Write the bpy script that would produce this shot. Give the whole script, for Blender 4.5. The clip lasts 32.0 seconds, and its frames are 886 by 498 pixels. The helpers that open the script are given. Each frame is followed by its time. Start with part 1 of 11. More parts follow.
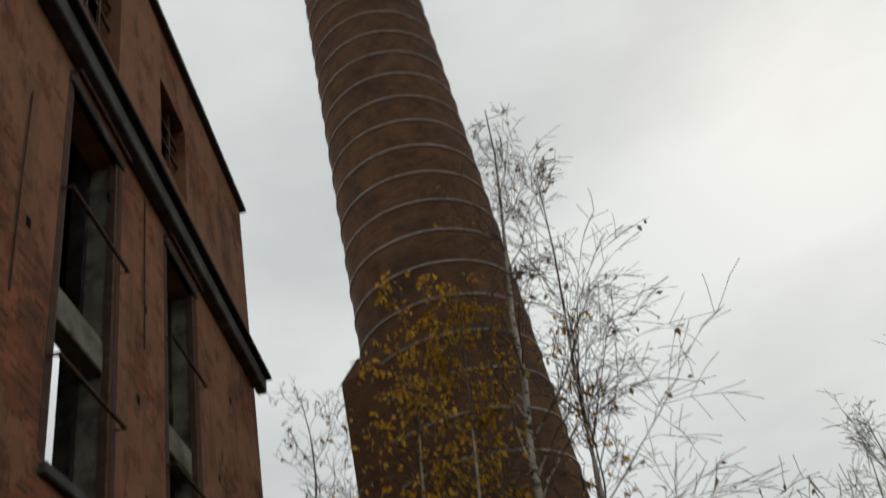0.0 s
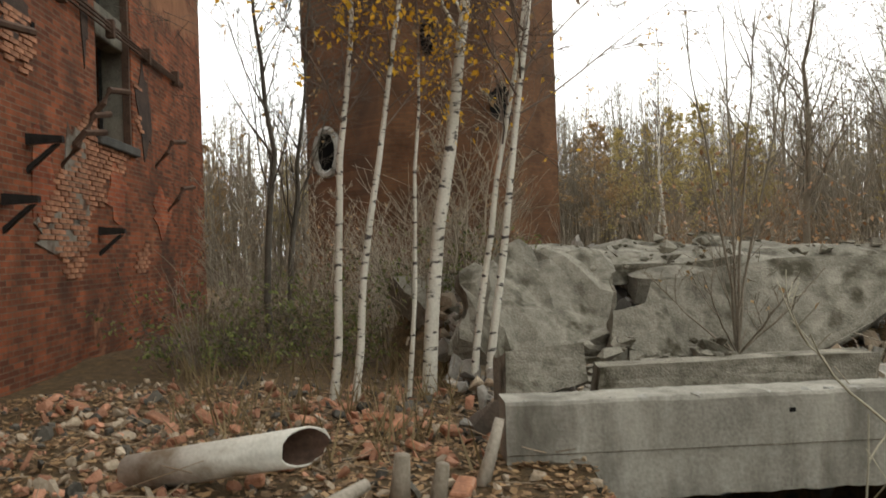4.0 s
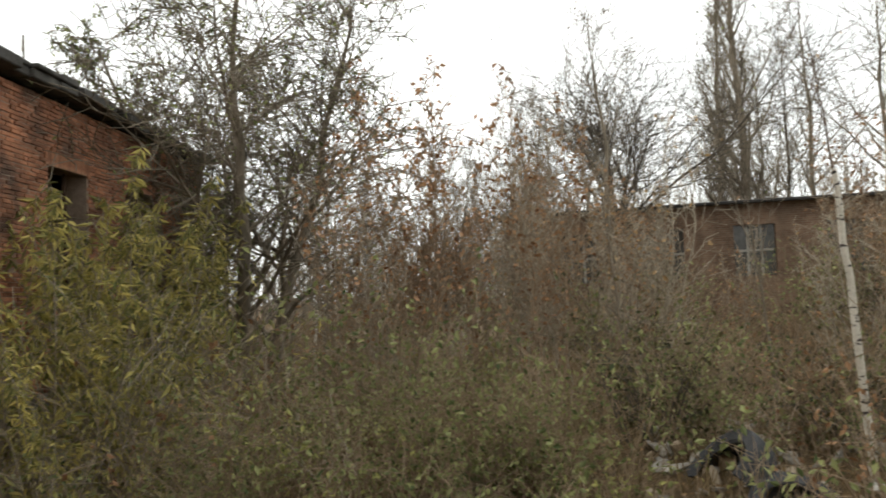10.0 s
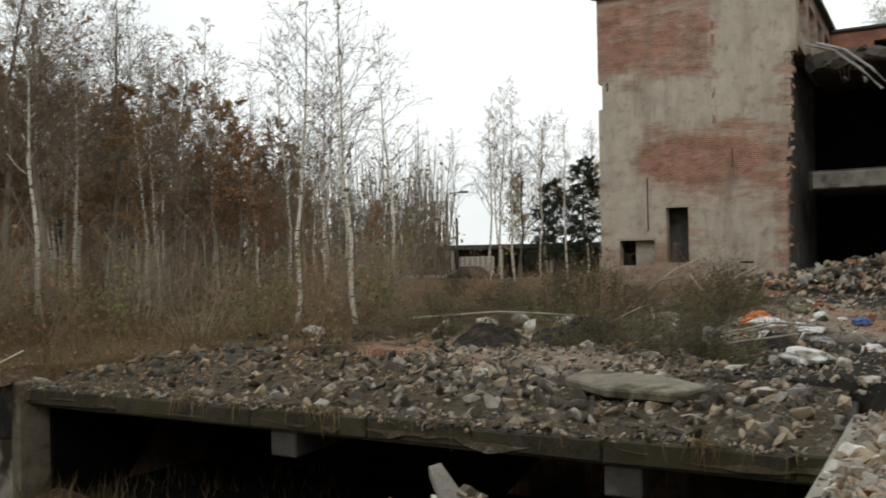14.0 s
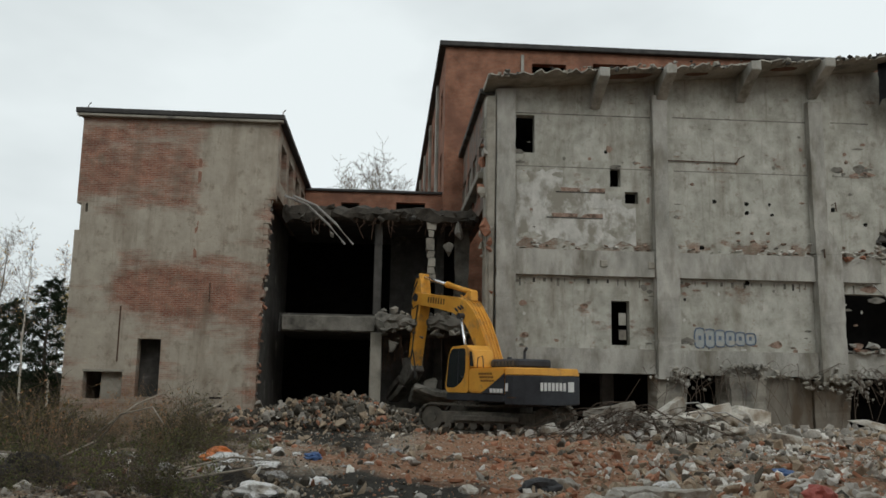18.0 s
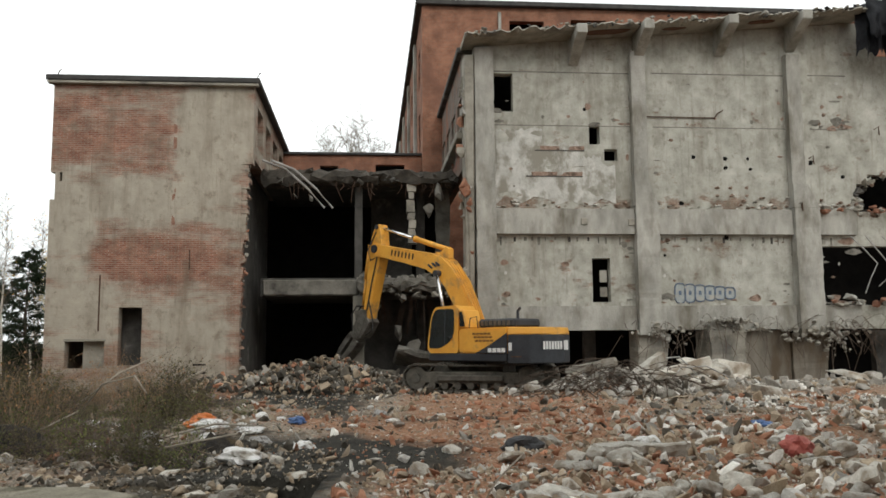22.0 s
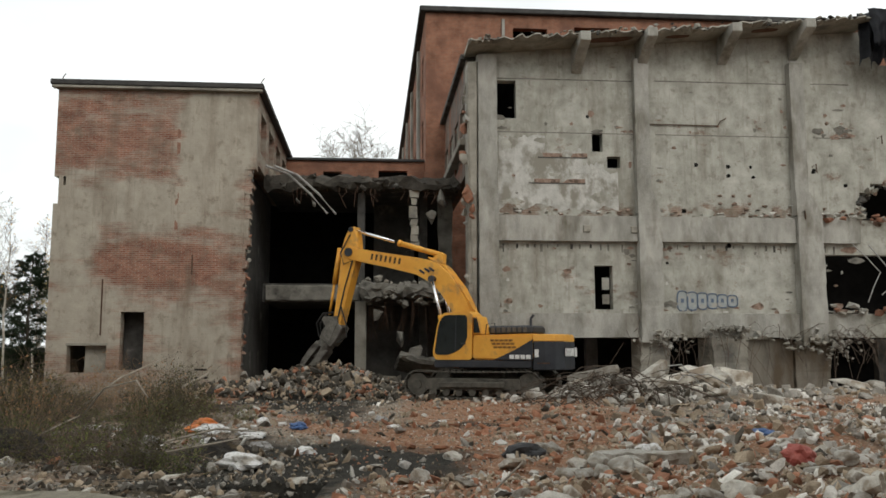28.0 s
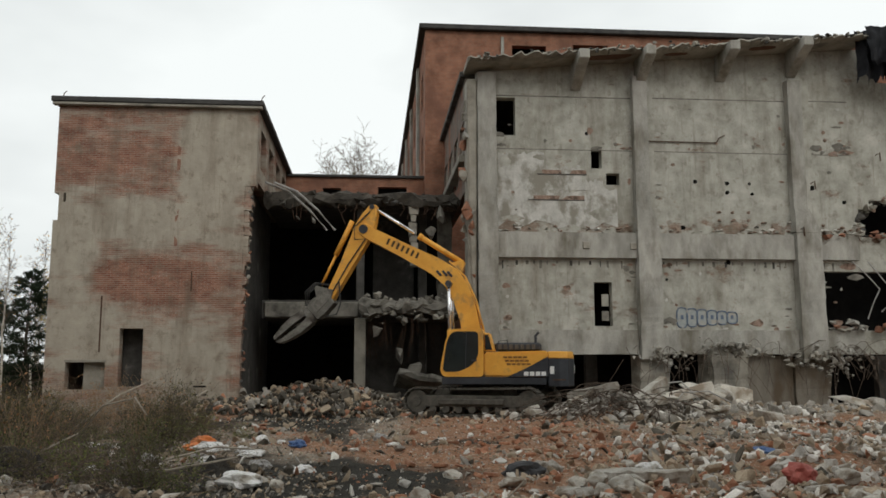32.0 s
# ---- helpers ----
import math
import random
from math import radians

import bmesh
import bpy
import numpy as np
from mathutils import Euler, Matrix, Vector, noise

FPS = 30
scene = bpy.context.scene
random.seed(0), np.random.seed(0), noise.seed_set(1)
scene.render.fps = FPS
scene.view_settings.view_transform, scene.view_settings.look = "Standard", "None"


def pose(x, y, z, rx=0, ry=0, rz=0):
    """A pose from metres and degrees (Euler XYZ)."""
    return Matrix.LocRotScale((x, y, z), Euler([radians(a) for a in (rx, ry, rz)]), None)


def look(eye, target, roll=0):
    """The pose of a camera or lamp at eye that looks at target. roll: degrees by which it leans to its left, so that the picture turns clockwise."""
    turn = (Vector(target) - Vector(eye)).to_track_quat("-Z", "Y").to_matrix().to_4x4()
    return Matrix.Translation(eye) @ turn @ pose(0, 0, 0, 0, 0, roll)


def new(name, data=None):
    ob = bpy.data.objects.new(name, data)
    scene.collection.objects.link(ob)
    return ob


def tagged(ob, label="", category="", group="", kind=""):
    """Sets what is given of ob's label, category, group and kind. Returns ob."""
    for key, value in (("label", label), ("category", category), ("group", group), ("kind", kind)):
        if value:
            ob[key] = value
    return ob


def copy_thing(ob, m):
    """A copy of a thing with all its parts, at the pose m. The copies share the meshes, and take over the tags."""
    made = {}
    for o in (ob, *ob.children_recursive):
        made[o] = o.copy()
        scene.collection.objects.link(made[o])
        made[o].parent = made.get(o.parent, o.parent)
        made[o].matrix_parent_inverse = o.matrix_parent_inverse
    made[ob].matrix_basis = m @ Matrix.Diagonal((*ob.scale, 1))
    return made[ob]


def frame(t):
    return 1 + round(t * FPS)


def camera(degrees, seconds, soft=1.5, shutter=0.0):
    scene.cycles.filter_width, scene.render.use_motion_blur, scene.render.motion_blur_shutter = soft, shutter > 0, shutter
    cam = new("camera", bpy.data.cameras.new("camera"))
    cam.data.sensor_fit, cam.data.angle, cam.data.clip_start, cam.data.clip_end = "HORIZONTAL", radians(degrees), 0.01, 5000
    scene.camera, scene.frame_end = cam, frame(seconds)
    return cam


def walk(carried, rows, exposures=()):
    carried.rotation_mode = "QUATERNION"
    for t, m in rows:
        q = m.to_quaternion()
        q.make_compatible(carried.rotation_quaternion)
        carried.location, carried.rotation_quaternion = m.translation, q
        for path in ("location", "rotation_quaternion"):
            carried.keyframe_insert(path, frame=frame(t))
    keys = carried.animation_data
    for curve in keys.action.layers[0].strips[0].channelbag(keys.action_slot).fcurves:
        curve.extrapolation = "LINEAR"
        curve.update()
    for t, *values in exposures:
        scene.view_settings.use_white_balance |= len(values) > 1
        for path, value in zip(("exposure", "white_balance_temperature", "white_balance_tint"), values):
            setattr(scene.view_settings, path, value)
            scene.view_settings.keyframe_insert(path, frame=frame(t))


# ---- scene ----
cam = camera(55.0, 32.0, soft=1.6, shutter=0.35)
PATH = [
    (0, 0.600, -2.400, 1.600, 127.750, 11.852, -164.716),
    (0.5, 0.600, -2.400, 1.600, 118.705, 6.360, -168.620),
    (1, 0.600, -2.400, 1.600, 113.082, 4.253, -169.722),
    (1.5, 0.600, -2.400, 1.600, 110.590, 3.560, -169.905),
    (2, 0.600, -2.400, 1.600, 106.407, 3.464, -170.327),
    (2.5, 0.580, -2.400, 1.580, 101.360, 2.000, -170.540),
    (4.5, 0.320, -2.420, 1.500, 86.699, 0.887, -174.246),
    (5, 0.069, -2.329, 1.500, 84.284, 2.443, 175.261),
    (5.5, -0.104, -2.217, 1.520, 86.282, 2.947, 165.451),
    (6, -0.258, -2.071, 1.540, 86.614, 2.522, 159.391),
    (6.5, -0.295, -1.956, 1.564, 89.271, 1.910, 155.177),
    (7, -0.327, -1.876, 1.639, 92.118, 1.762, 152.618),
    (7.5, -0.428, -1.795, 1.650, 94.957, 0.899, 150.111),
    (8, -0.488, -1.660, 1.727, 95.501, 1.457, 138.351),
    (8.5, -0.485, -1.541, 1.712, 95.450, 2.016, 128.216),
    (9, -0.439, -1.469, 1.692, 94.195, 2.194, 118.964),
    (9.5, -0.430, -1.182, 1.681, 93.096, 2.395, 109.621),
    (10, -0.374, -0.929, 1.638, 93.203, 2.493, 103.388),
    (10.5, -0.366, -0.819, 1.654, 93.376, 2.555, 97.691),
    (11, -0.470, -0.639, 1.619, 93.106, 2.808, 88.771),
    (11.5, -0.489, -0.582, 1.611, 92.450, 2.785, 84.746),
    (12, -0.297, -0.550, 1.633, 91.813, 2.422, 78.921),
    (12.5, -0.261, -0.539, 1.644, 91.629, 1.998, 66.082),
    (13, -0.198, -0.503, 1.643, 90.652, 1.874, 55.181),
    (13.5, -0.200, -0.480, 1.635, 88.633, 1.448, 41.538),
    (14, -0.143, -0.450, 1.668, 89.922, 1.219, 34.660),
    (14.5, -0.059, -0.368, 1.643, 90.559, 0.047, 28.308),
    (15, 0.008, -0.240, 1.636, 89.724, -0.413, 16.784),
    (15.5, 0.019, -0.192, 1.594, 90.972, -0.324, 8.481),
    (17.5, -0.071, -0.131, 1.656, 96.578, -0.113, -3.686),
    (18, -0.077, -0.100, 1.569, 98.995, -1.020, 0.530),
    (18.5, -0.026, -0.068, 1.581, 96.266, -0.282, 0.060),
    (19, 0.005, -0.047, 1.583, 96.720, 0.356, -0.278),
    (19.5, -0.028, -0.089, 1.545, 96.399, 0.562, -1.745),
    (20, 0.016, -0.056, 1.558, 96.418, -0.051, -0.608),
    (20.5, 0.002, -0.038, 1.548, 96.494, 0.482, -0.013),
    (21, 0.003, -0.051, 1.567, 96.661, 1.544, -1.029),
    (21.5, -0.024, -0.077, 1.592, 95.993, 0.466, -0.914),
    (22, -0.010, -0.050, 1.593, 96.371, 0.452, -0.468),
    (22.5, -0.006, -0.056, 1.571, 96.934, 0.464, -0.908),
    (23, -0.018, -0.063, 1.557, 98.166, 1.027, -1.700),
    (23.5, -0.016, -0.071, 1.564, 97.082, 0.757, -1.084),
    (24, -0.013, -0.046, 1.576, 96.722, 0.656, -0.661),
    (24.5, -0.027, -0.041, 1.587, 96.951, 0.471, -0.573),
    (26.5, -0.012, -0.041, 1.590, 97.299, -0.209, 0.021),
    (27, -0.013, -0.053, 1.590, 97.003, -0.088, -0.022),
    (27.5, -0.015, -0.039, 1.591, 96.885, -0.037, -0.013),
    (28, -0.008, -0.059, 1.592, 96.797, 0.092, -0.346),
    (28.5, -0.018, -0.073, 1.583, 97.044, -0.130, -0.208),
    (29, -0.008, -0.042, 1.593, 96.933, 0.341, 0.189),
    (29.5, 0.010, -0.039, 1.593, 97.954, 0.559, 0.138),
    (30, -0.009, -0.071, 1.605, 98.255, 0.490, -0.449),
    (30.5, -0.013, -0.091, 1.627, 98.319, 0.270, -1.199),
    (31, -0.006, -0.100, 1.628, 98.074, 0.219, -0.925),
    (31.5, -0.016, -0.087, 1.609, 97.952, 0.356, -0.705),
    (32, -0.018, -0.075, 1.619, 97.864, 0.086, -0.398),
]
EXPOSURES = [(0, -0.35, 6500, 10), (1, -0.35, 6500, 10), (2, 0, 6500, 10), (2.5, 0.3, 6500, 10), (4.5, 1.55, 6800, 10), (5, 1.78, 6850, 10), (6, 1.88, 6750, 10), (7, 1.75, 6600, 10), (8, 1.8, 6750, 10), (9, 1.65, 6700, 10), (10, 0.95, 6650, 10), (11, 0.6, 6500, 10), (12, 0.72, 6600, 10), (13, 0.72, 6500, 10), (14, 0.35, 6500, 10), (15, 0.5, 6500, 10), (17.5, -0.1, 6350, 8), (18, -0.1, 6280, 8), (19, 0.5, 6420, 9), (20, 0.55, 6500, 10), (22, 0.55, 6500, 10), (23, 0.05, 6500, 10), (24, 0.2, 6500, 10), (26.5, 0.25, 6500, 10), (28, 0.3, 6500, 10), (29, 0.35, 6500, 10), (30, 0, 6500, 10), (32, 0.05, 6500, 10)]
walk(cam, [(t, pose(*p)) for t, *p in PATH], exposures=EXPOSURES)

# ---- sky and light: an overcast autumn afternoon ----
SUN_ELEV, SUN_TURN = 38.0, 205.0
world = bpy.data.worlds.new("overcast_sky")
scene.world = world
world.use_nodes = True
wt = world.node_tree
wt.nodes.clear()
w_out = wt.nodes.new("ShaderNodeOutputWorld")
w_bg = wt.nodes.new("ShaderNodeBackground")
w_mix = wt.nodes.new("ShaderNodeMix")
w_mix.data_type = "RGBA"
w_sky = wt.nodes.new("ShaderNodeTexSky")
w_sky.sky_type = "NISHITA"
w_sky.sun_disc = False
w_sky.sun_elevation, w_sky.sun_rotation = radians(SUN_ELEV), radians(SUN_TURN)
w_sky.air_density, w_sky.dust_density = 1.0, 4.0
w_co = wt.nodes.new("ShaderNodeTexCoord")
w_map = wt.nodes.new("ShaderNodeMapping")
w_map.inputs["Scale"].default_value = (1.0, 1.0, 2.4)
w_noise = wt.nodes.new("ShaderNodeTexNoise")
w_noise.inputs["Scale"].default_value = 1.6
w_noise.inputs["Detail"].default_value = 5.0
w_noise.inputs["Roughness"].default_value = 0.5
w_ramp = wt.nodes.new("ShaderNodeValToRGB")
w_ramp.color_ramp.elements[0].position, w_ramp.color_ramp.elements[0].color = 0.36, (6.85, 7.2, 7.15, 1)
w_ramp.color_ramp.elements[1].position, w_ramp.color_ramp.elements[1].color = 0.62, (9.45, 9.85, 9.7, 1)
wt.links.new(w_co.outputs["Generated"], w_map.inputs["Vector"])
wt.links.new(w_map.outputs["Vector"], w_noise.inputs["Vector"])
wt.links.new(w_noise.outputs["Fac"], w_ramp.inputs["Fac"])
w_mix.inputs["Factor"].default_value = 0.95
wt.links.new(w_sky.outputs["Color"], w_mix.inputs["A"])
wt.links.new(w_ramp.outputs["Color"], w_mix.inputs["B"])
wt.links.new(w_mix.outputs["Result"], w_bg.inputs["Color"])
w_bg.inputs["Strength"].default_value = 0.1
wt.links.new(w_bg.outputs["Background"], w_out.inputs["Surface"])

sun_data = bpy.data.lights.new("sun", "SUN")
sun_data.energy, sun_data.angle, sun_data.color = 0.7, radians(25), (1.0, 0.96, 0.9)
sun = new("sun", sun_data)
sun.matrix_world = look((0, 0, 60), (60 * math.sin(radians(SUN_TURN)), 60 * -math.cos(radians(SUN_TURN)), 60 - 60 * math.tan(radians(SUN_ELEV))))

# ---- materials ----
def nodes_of(m):
    m.use_nodes = True
    return m.node_tree.nodes, m.node_tree.links


def mat(name, dark, light, scale=3.0, rough=0.85, metal=0.0, bump=0.3, fine=40.0, stain=None, stain_scale=0.5, stain_lo=0.5, stain_hi=0.62,
        stretch=(1, 1, 1), vary=0.0, island=0.0, spec=0.3, bump_dist=0.02):
    """A rough outdoor surface: two tones of noise, fine grain, stains with a shape of their own, relief."""
    m = bpy.data.materials.new(name)
    n, l = nodes_of(m)
    b = n["Principled BSDF"]
    b.inputs["Roughness"].default_value, b.inputs["Metallic"].default_value = rough, metal
    b.inputs["Specular IOR Level"].default_value = spec
    co = n.new("ShaderNodeTexCoord")
    mp = n.new("ShaderNodeMapping")
    mp.inputs["Scale"].default_value = stretch
    l.new(co.outputs["Object"], mp.inputs["Vector"])
    a = n.new("ShaderNodeTexNoise")
    a.inputs["Scale"].default_value, a.inputs["Detail"].default_value, a.inputs["Roughness"].default_value = scale, 6, 0.65
    f = n.new("ShaderNodeTexNoise")
    f.inputs["Scale"].default_value, f.inputs["Detail"].default_value = fine, 4
    l.new(mp.outputs["Vector"], a.inputs["Vector"])
    l.new(co.outputs["Object"], f.inputs["Vector"])
    add = n.new("ShaderNodeMath")
    add.operation = "MULTIPLY_ADD"
    l.new(f.outputs["Fac"], add.inputs[0])
    add.inputs[1].default_value = 0.5
    l.new(a.outputs["Fac"], add.inputs[2])
    r = n.new("ShaderNodeValToRGB")
    r.color_ramp.elements[0].position, r.color_ramp.elements[0].color = 0.52, (*dark, 1)
    r.color_ramp.elements[1].position, r.color_ramp.elements[1].color = 0.98, (*light, 1)
    l.new(add.outputs[0], r.inputs["Fac"])
    col = r.outputs["Color"]
    if stain is not None:
        s = n.new("ShaderNodeTexNoise")
        s.inputs["Scale"].default_value, s.inputs["Detail"].default_value = stain_scale, 7
        s.inputs["Roughness"].default_value = 0.6
        l.new(mp.outputs["Vector"], s.inputs["Vector"])
        sr = n.new("ShaderNodeMapRange")
        sr.inputs["From Min"].default_value, sr.inputs["From Max"].default_value = stain_lo, stain_hi
        l.new(s.outputs["Fac"], sr.inputs["Value"])
        mx = n.new("ShaderNodeMix")
        mx.data_type = "RGBA"
        l.new(sr.outputs["Result"], mx.inputs["Factor"])
        l.new(col, mx.inputs["A"])
        mx.inputs["B"].default_value = (*stain, 1)
        col = mx.outputs["Result"]
    if vary or island:
        h = n.new("ShaderNodeHueSaturation")
        src = n.new("ShaderNodeObjectInfo").outputs["Random"] if vary else n.new("ShaderNodeNewGeometry").outputs["Random Per Island"]
        k = vary or island
        v = n.new("ShaderNodeMapRange")
        v.inputs["To Min"].default_value, v.inputs["To Max"].default_value = 1 - k, 1 + k
        l.new(src, v.inputs["Value"])
        l.new(v.outputs["Result"], h.inputs["Value"])
        l.new(col, h.inputs["Color"])
        col = h.outputs["Color"]
    l.new(col, b.inputs["Base Color"])
    if bump:
        bp = n.new("ShaderNodeBump")
        bp.inputs["Strength"].default_value, bp.inputs["Distance"].default_value = bump, bump_dist
        l.new(add.outputs[0], bp.inputs["Height"])
        l.new(bp.outputs["Normal"], b.inputs["Normal"])
    return m


def masonry(name, c1, c2, mortar, plaster=None, lo=0.48, hi=0.54, pscale=0.3, rough=0.9, seed=0.0, dark=None, plaster2=None, brick_w=0.27, row=0.077, axis="XZ", bands=(), pstretch=(1, 1, 1), grime=None, patches=(), thin=1.0):
    """Old brickwork, with patches of plaster where plaster is given."""
    m = bpy.data.materials.new(name)
    n, l = nodes_of(m)
    b = n["Principled BSDF"]
    b.inputs["Roughness"].default_value = rough
    b.inputs["Specular IOR Level"].default_value = 0.2
    co = n.new("ShaderNodeTexCoord")
    sp = n.new("ShaderNodeSeparateXYZ")
    cb = n.new("ShaderNodeCombineXYZ")
    l.new(co.outputs["Object"], sp.inputs[0])
    if axis == "XZ":
        l.new(sp.outputs["X"], cb.inputs["X"])
    elif axis == "YZ":
        l.new(sp.outputs["Y"], cb.inputs["X"])
    else:
        su = n.new("ShaderNodeMath")
        su.operation = "ADD"
        l.new(sp.outputs["X"], su.inputs[0])
        l.new(sp.outputs["Y"], su.inputs[1])
        l.new(su.outputs[0], cb.inputs["X"])
    l.new(sp.outputs["Z"], cb.inputs["Y"])
    br = n.new("ShaderNodeTexBrick")
    br.inputs["Scale"].default_value = 1.0
    br.inputs["Brick Width"].default_value, br.inputs["Row Height"].default_value = brick_w, row
    br.inputs["Mortar Size"].default_value = 0.008
    br.inputs["Mortar Smooth"].default_value = 0.2
    br.inputs["Bias"].default_value = 0.0
    br.inputs["Color1"].default_value, br.inputs["Color2"].default_value, br.inputs["Mortar"].default_value = (*c1, 1), (*c2, 1), (*mortar, 1)
    l.new(cb.outputs[0], br.inputs["Vector"])
    nz = n.new("ShaderNodeTexNoise")
    nz.noise_dimensions = "4D"
    nz.inputs["W"].default_value = seed
    nz.inputs["Scale"].default_value, nz.inputs["Detail"].default_value, nz.inputs["Roughness"].default_value = 1.3, 8, 0.7
    l.new(co.outputs["Object"], nz.inputs["Vector"])
    dk = n.new("ShaderNodeMapRange")
    dk.inputs["From Min"].default_value, dk.inputs["From Max"].default_value = 0.35, 0.7
    dk.inputs["To Min"].default_value, dk.inputs["To Max"].default_value = 0.55, 1.25
    l.new(nz.outputs["Fac"], dk.inputs["Value"])
    hs = n.new("ShaderNodeHueSaturation")
    l.new(dk.outputs["Result"], hs.inputs["Value"])
    l.new(br.outputs["Color"], hs.inputs["Color"])
    col = hs.outputs["Color"]
    height = br.outputs["Fac"]
    inv = n.new("ShaderNodeMath")
    inv.operation = "SUBTRACT"
    inv.inputs[0].default_value = 1.0
    l.new(height, inv.inputs[1])
    height = inv.outputs[0]
    if dark is not None:
        d = n.new("ShaderNodeTexNoise")
        d.noise_dimensions = "4D"
        d.inputs["W"].default_value = seed + 9
        d.inputs["Scale"].default_value, d.inputs["Detail"].default_value = 0.55, 6
        l.new(co.outputs["Object"], d.inputs["Vector"])
        dm = n.new("ShaderNodeMapRange")
        dm.inputs["From Min"].default_value, dm.inputs["From Max"].default_value = 0.52, 0.7
        dm.inputs["To Max"].default_value = 0.8
        l.new(d.outputs["Fac"], dm.inputs["Value"])
        mx = n.new("ShaderNodeMix")
        mx.data_type = "RGBA"
        l.new(dm.outputs["Result"], mx.inputs["Factor"])
        l.new(col, mx.inputs["A"])
        mx.inputs["B"].default_value = (*dark, 1)
        col = mx.outputs["Result"]
    if plaster is not None:
        p = n.new("ShaderNodeTexNoise")
        p.noise_dimensions = "4D"
        p.inputs["W"].default_value = seed + 3
        p.inputs["Scale"].default_value, p.inputs["Detail"].default_value, p.inputs["Roughness"].default_value = pscale, 10, 0.72
        pmap = n.new("ShaderNodeMapping")
        pmap.inputs["Scale"].default_value = pstretch
        l.new(co.outputs["Object"], pmap.inputs["Vector"])
        l.new(pmap.outputs["Vector"], p.inputs["Vector"])
        pm = n.new("ShaderNodeMapRange")
        pm.inputs["From Min"].default_value, pm.inputs["From Max"].default_value = lo, hi
        pv = p.outputs["Fac"]
        for z0, z1, soft, amount in bands:
            # courses left bare (or covered) along a height of the wall
            for edge, sign in ((z0, 1.0), (z1, -1.0)):
                q = n.new("ShaderNodeMapRange")
                q.interpolation_type = "SMOOTHSTEP"
                q.inputs["From Min"].default_value, q.inputs["From Max"].default_value = edge - soft, edge + soft
                q.inputs["To Max"].default_value = amount * sign
                l.new(sp.outputs["Z"], q.inputs["Value"])
                ad = n.new("ShaderNodeMath")
                ad.operation = "ADD"
                l.new(pv, ad.inputs[0])
                l.new(q.outputs["Result"], ad.inputs[1])
                pv = ad.outputs[0]
        for px, pz, rx, rz, amount in patches:
            # one coat of render kept (or lost) round a spot of the wall
            um = n.new("ShaderNodeMapping")
            um.inputs["Location"].default_value = (-px / rx, 0, -pz / rz)
            um.inputs["Scale"].default_value = (1 / rx, 0, 1 / rz)
            l.new(co.outputs["Object"], um.inputs["Vector"])
            ul = n.new("ShaderNodeVectorMath")
            ul.operation = "LENGTH"
            l.new(um.outputs["Vector"], ul.inputs[0])
            q = n.new("ShaderNodeMapRange")
            q.interpolation_type = "SMOOTHSTEP"
            q.inputs["From Min"].default_value, q.inputs["From Max"].default_value = 0.6, 1.25
            q.inputs["To Min"].default_value, q.inputs["To Max"].default_value = amount, 0.0
            l.new(ul.outputs["Value"], q.inputs["Value"])
            ad = n.new("ShaderNodeMath")
            ad.operation = "ADD"
            l.new(pv, ad.inputs[0])
            l.new(q.outputs["Result"], ad.inputs[1])
            pv = ad.outputs[0]
        pm.inputs["To Max"].default_value = thin
        l.new(pv, pm.inputs["Value"])
        pr = n.new("ShaderNodeValToRGB")
        pr.color_ramp.elements[0].position, pr.color_ramp.elements[0].color = 0.3, (*(plaster2 or plaster), 1)
        pr.color_ramp.elements[1].position, pr.color_ramp.elements[1].color = 0.7, (*plaster, 1)
        l.new(nz.outputs["Fac"], pr.inputs["Fac"])
        mx = n.new("ShaderNodeMix")
        mx.data_type = "RGBA"
        l.new(pm.outputs["Result"], mx.inputs["Factor"])
        l.new(col, mx.inputs["A"])
        l.new(pr.outputs["Color"], mx.inputs["B"])
        col = mx.outputs["Result"]
        mh = n.new("ShaderNodeMix")
        l.new(pm.outputs["Result"], mh.inputs["Factor"])
        l.new(height, mh.inputs["A"])
        mh.inputs["B"].default_value = 1.6
        height = mh.outputs["Result"]
    if grime is not None:
        # old water runs and dirt, at two sizes
        for (sx, sz, scale, lo_, hi_, top) in ((1.0, 0.22, 0.9, 0.5, 0.72, 0.75), (1.0, 0.8, 2.6, 0.54, 0.66, 0.6), (1.0, 0.07, 4.5, 0.56, 0.72, 0.6), (1.0, 1.0, 9.0, 0.6, 0.68, 0.55)):
            gm = n.new("ShaderNodeMapping")
            gm.inputs["Scale"].default_value = (sx, sx, sz)
            l.new(co.outputs["Object"], gm.inputs["Vector"])
            gn = n.new("ShaderNodeTexNoise")
            gn.noise_dimensions = "4D"
            gn.inputs["W"].default_value = seed + scale
            gn.inputs["Scale"].default_value, gn.inputs["Detail"].default_value, gn.inputs["Roughness"].default_value = scale, 9, 0.68
            l.new(gm.outputs["Vector"], gn.inputs["Vector"])
            gr = n.new("ShaderNodeMapRange")
            gr.inputs["From Min"].default_value, gr.inputs["From Max"].default_value, gr.inputs["To Max"].default_value = lo_, hi_, top
            l.new(gn.outputs["Fac"], gr.inputs["Value"])
            gx = n.new("ShaderNodeMix")
            gx.data_type = "RGBA"
            l.new(gr.outputs["Result"], gx.inputs["Factor"])
            l.new(col, gx.inputs["A"])
            gx.inputs["B"].default_value = (*grime, 1)
            col = gx.outputs["Result"]
    l.new(col, b.inputs["Base Color"])
    bp = n.new("ShaderNodeBump")
    bp.inputs["Strength"].default_value, bp.inputs["Distance"].default_value = 0.6, 0.02
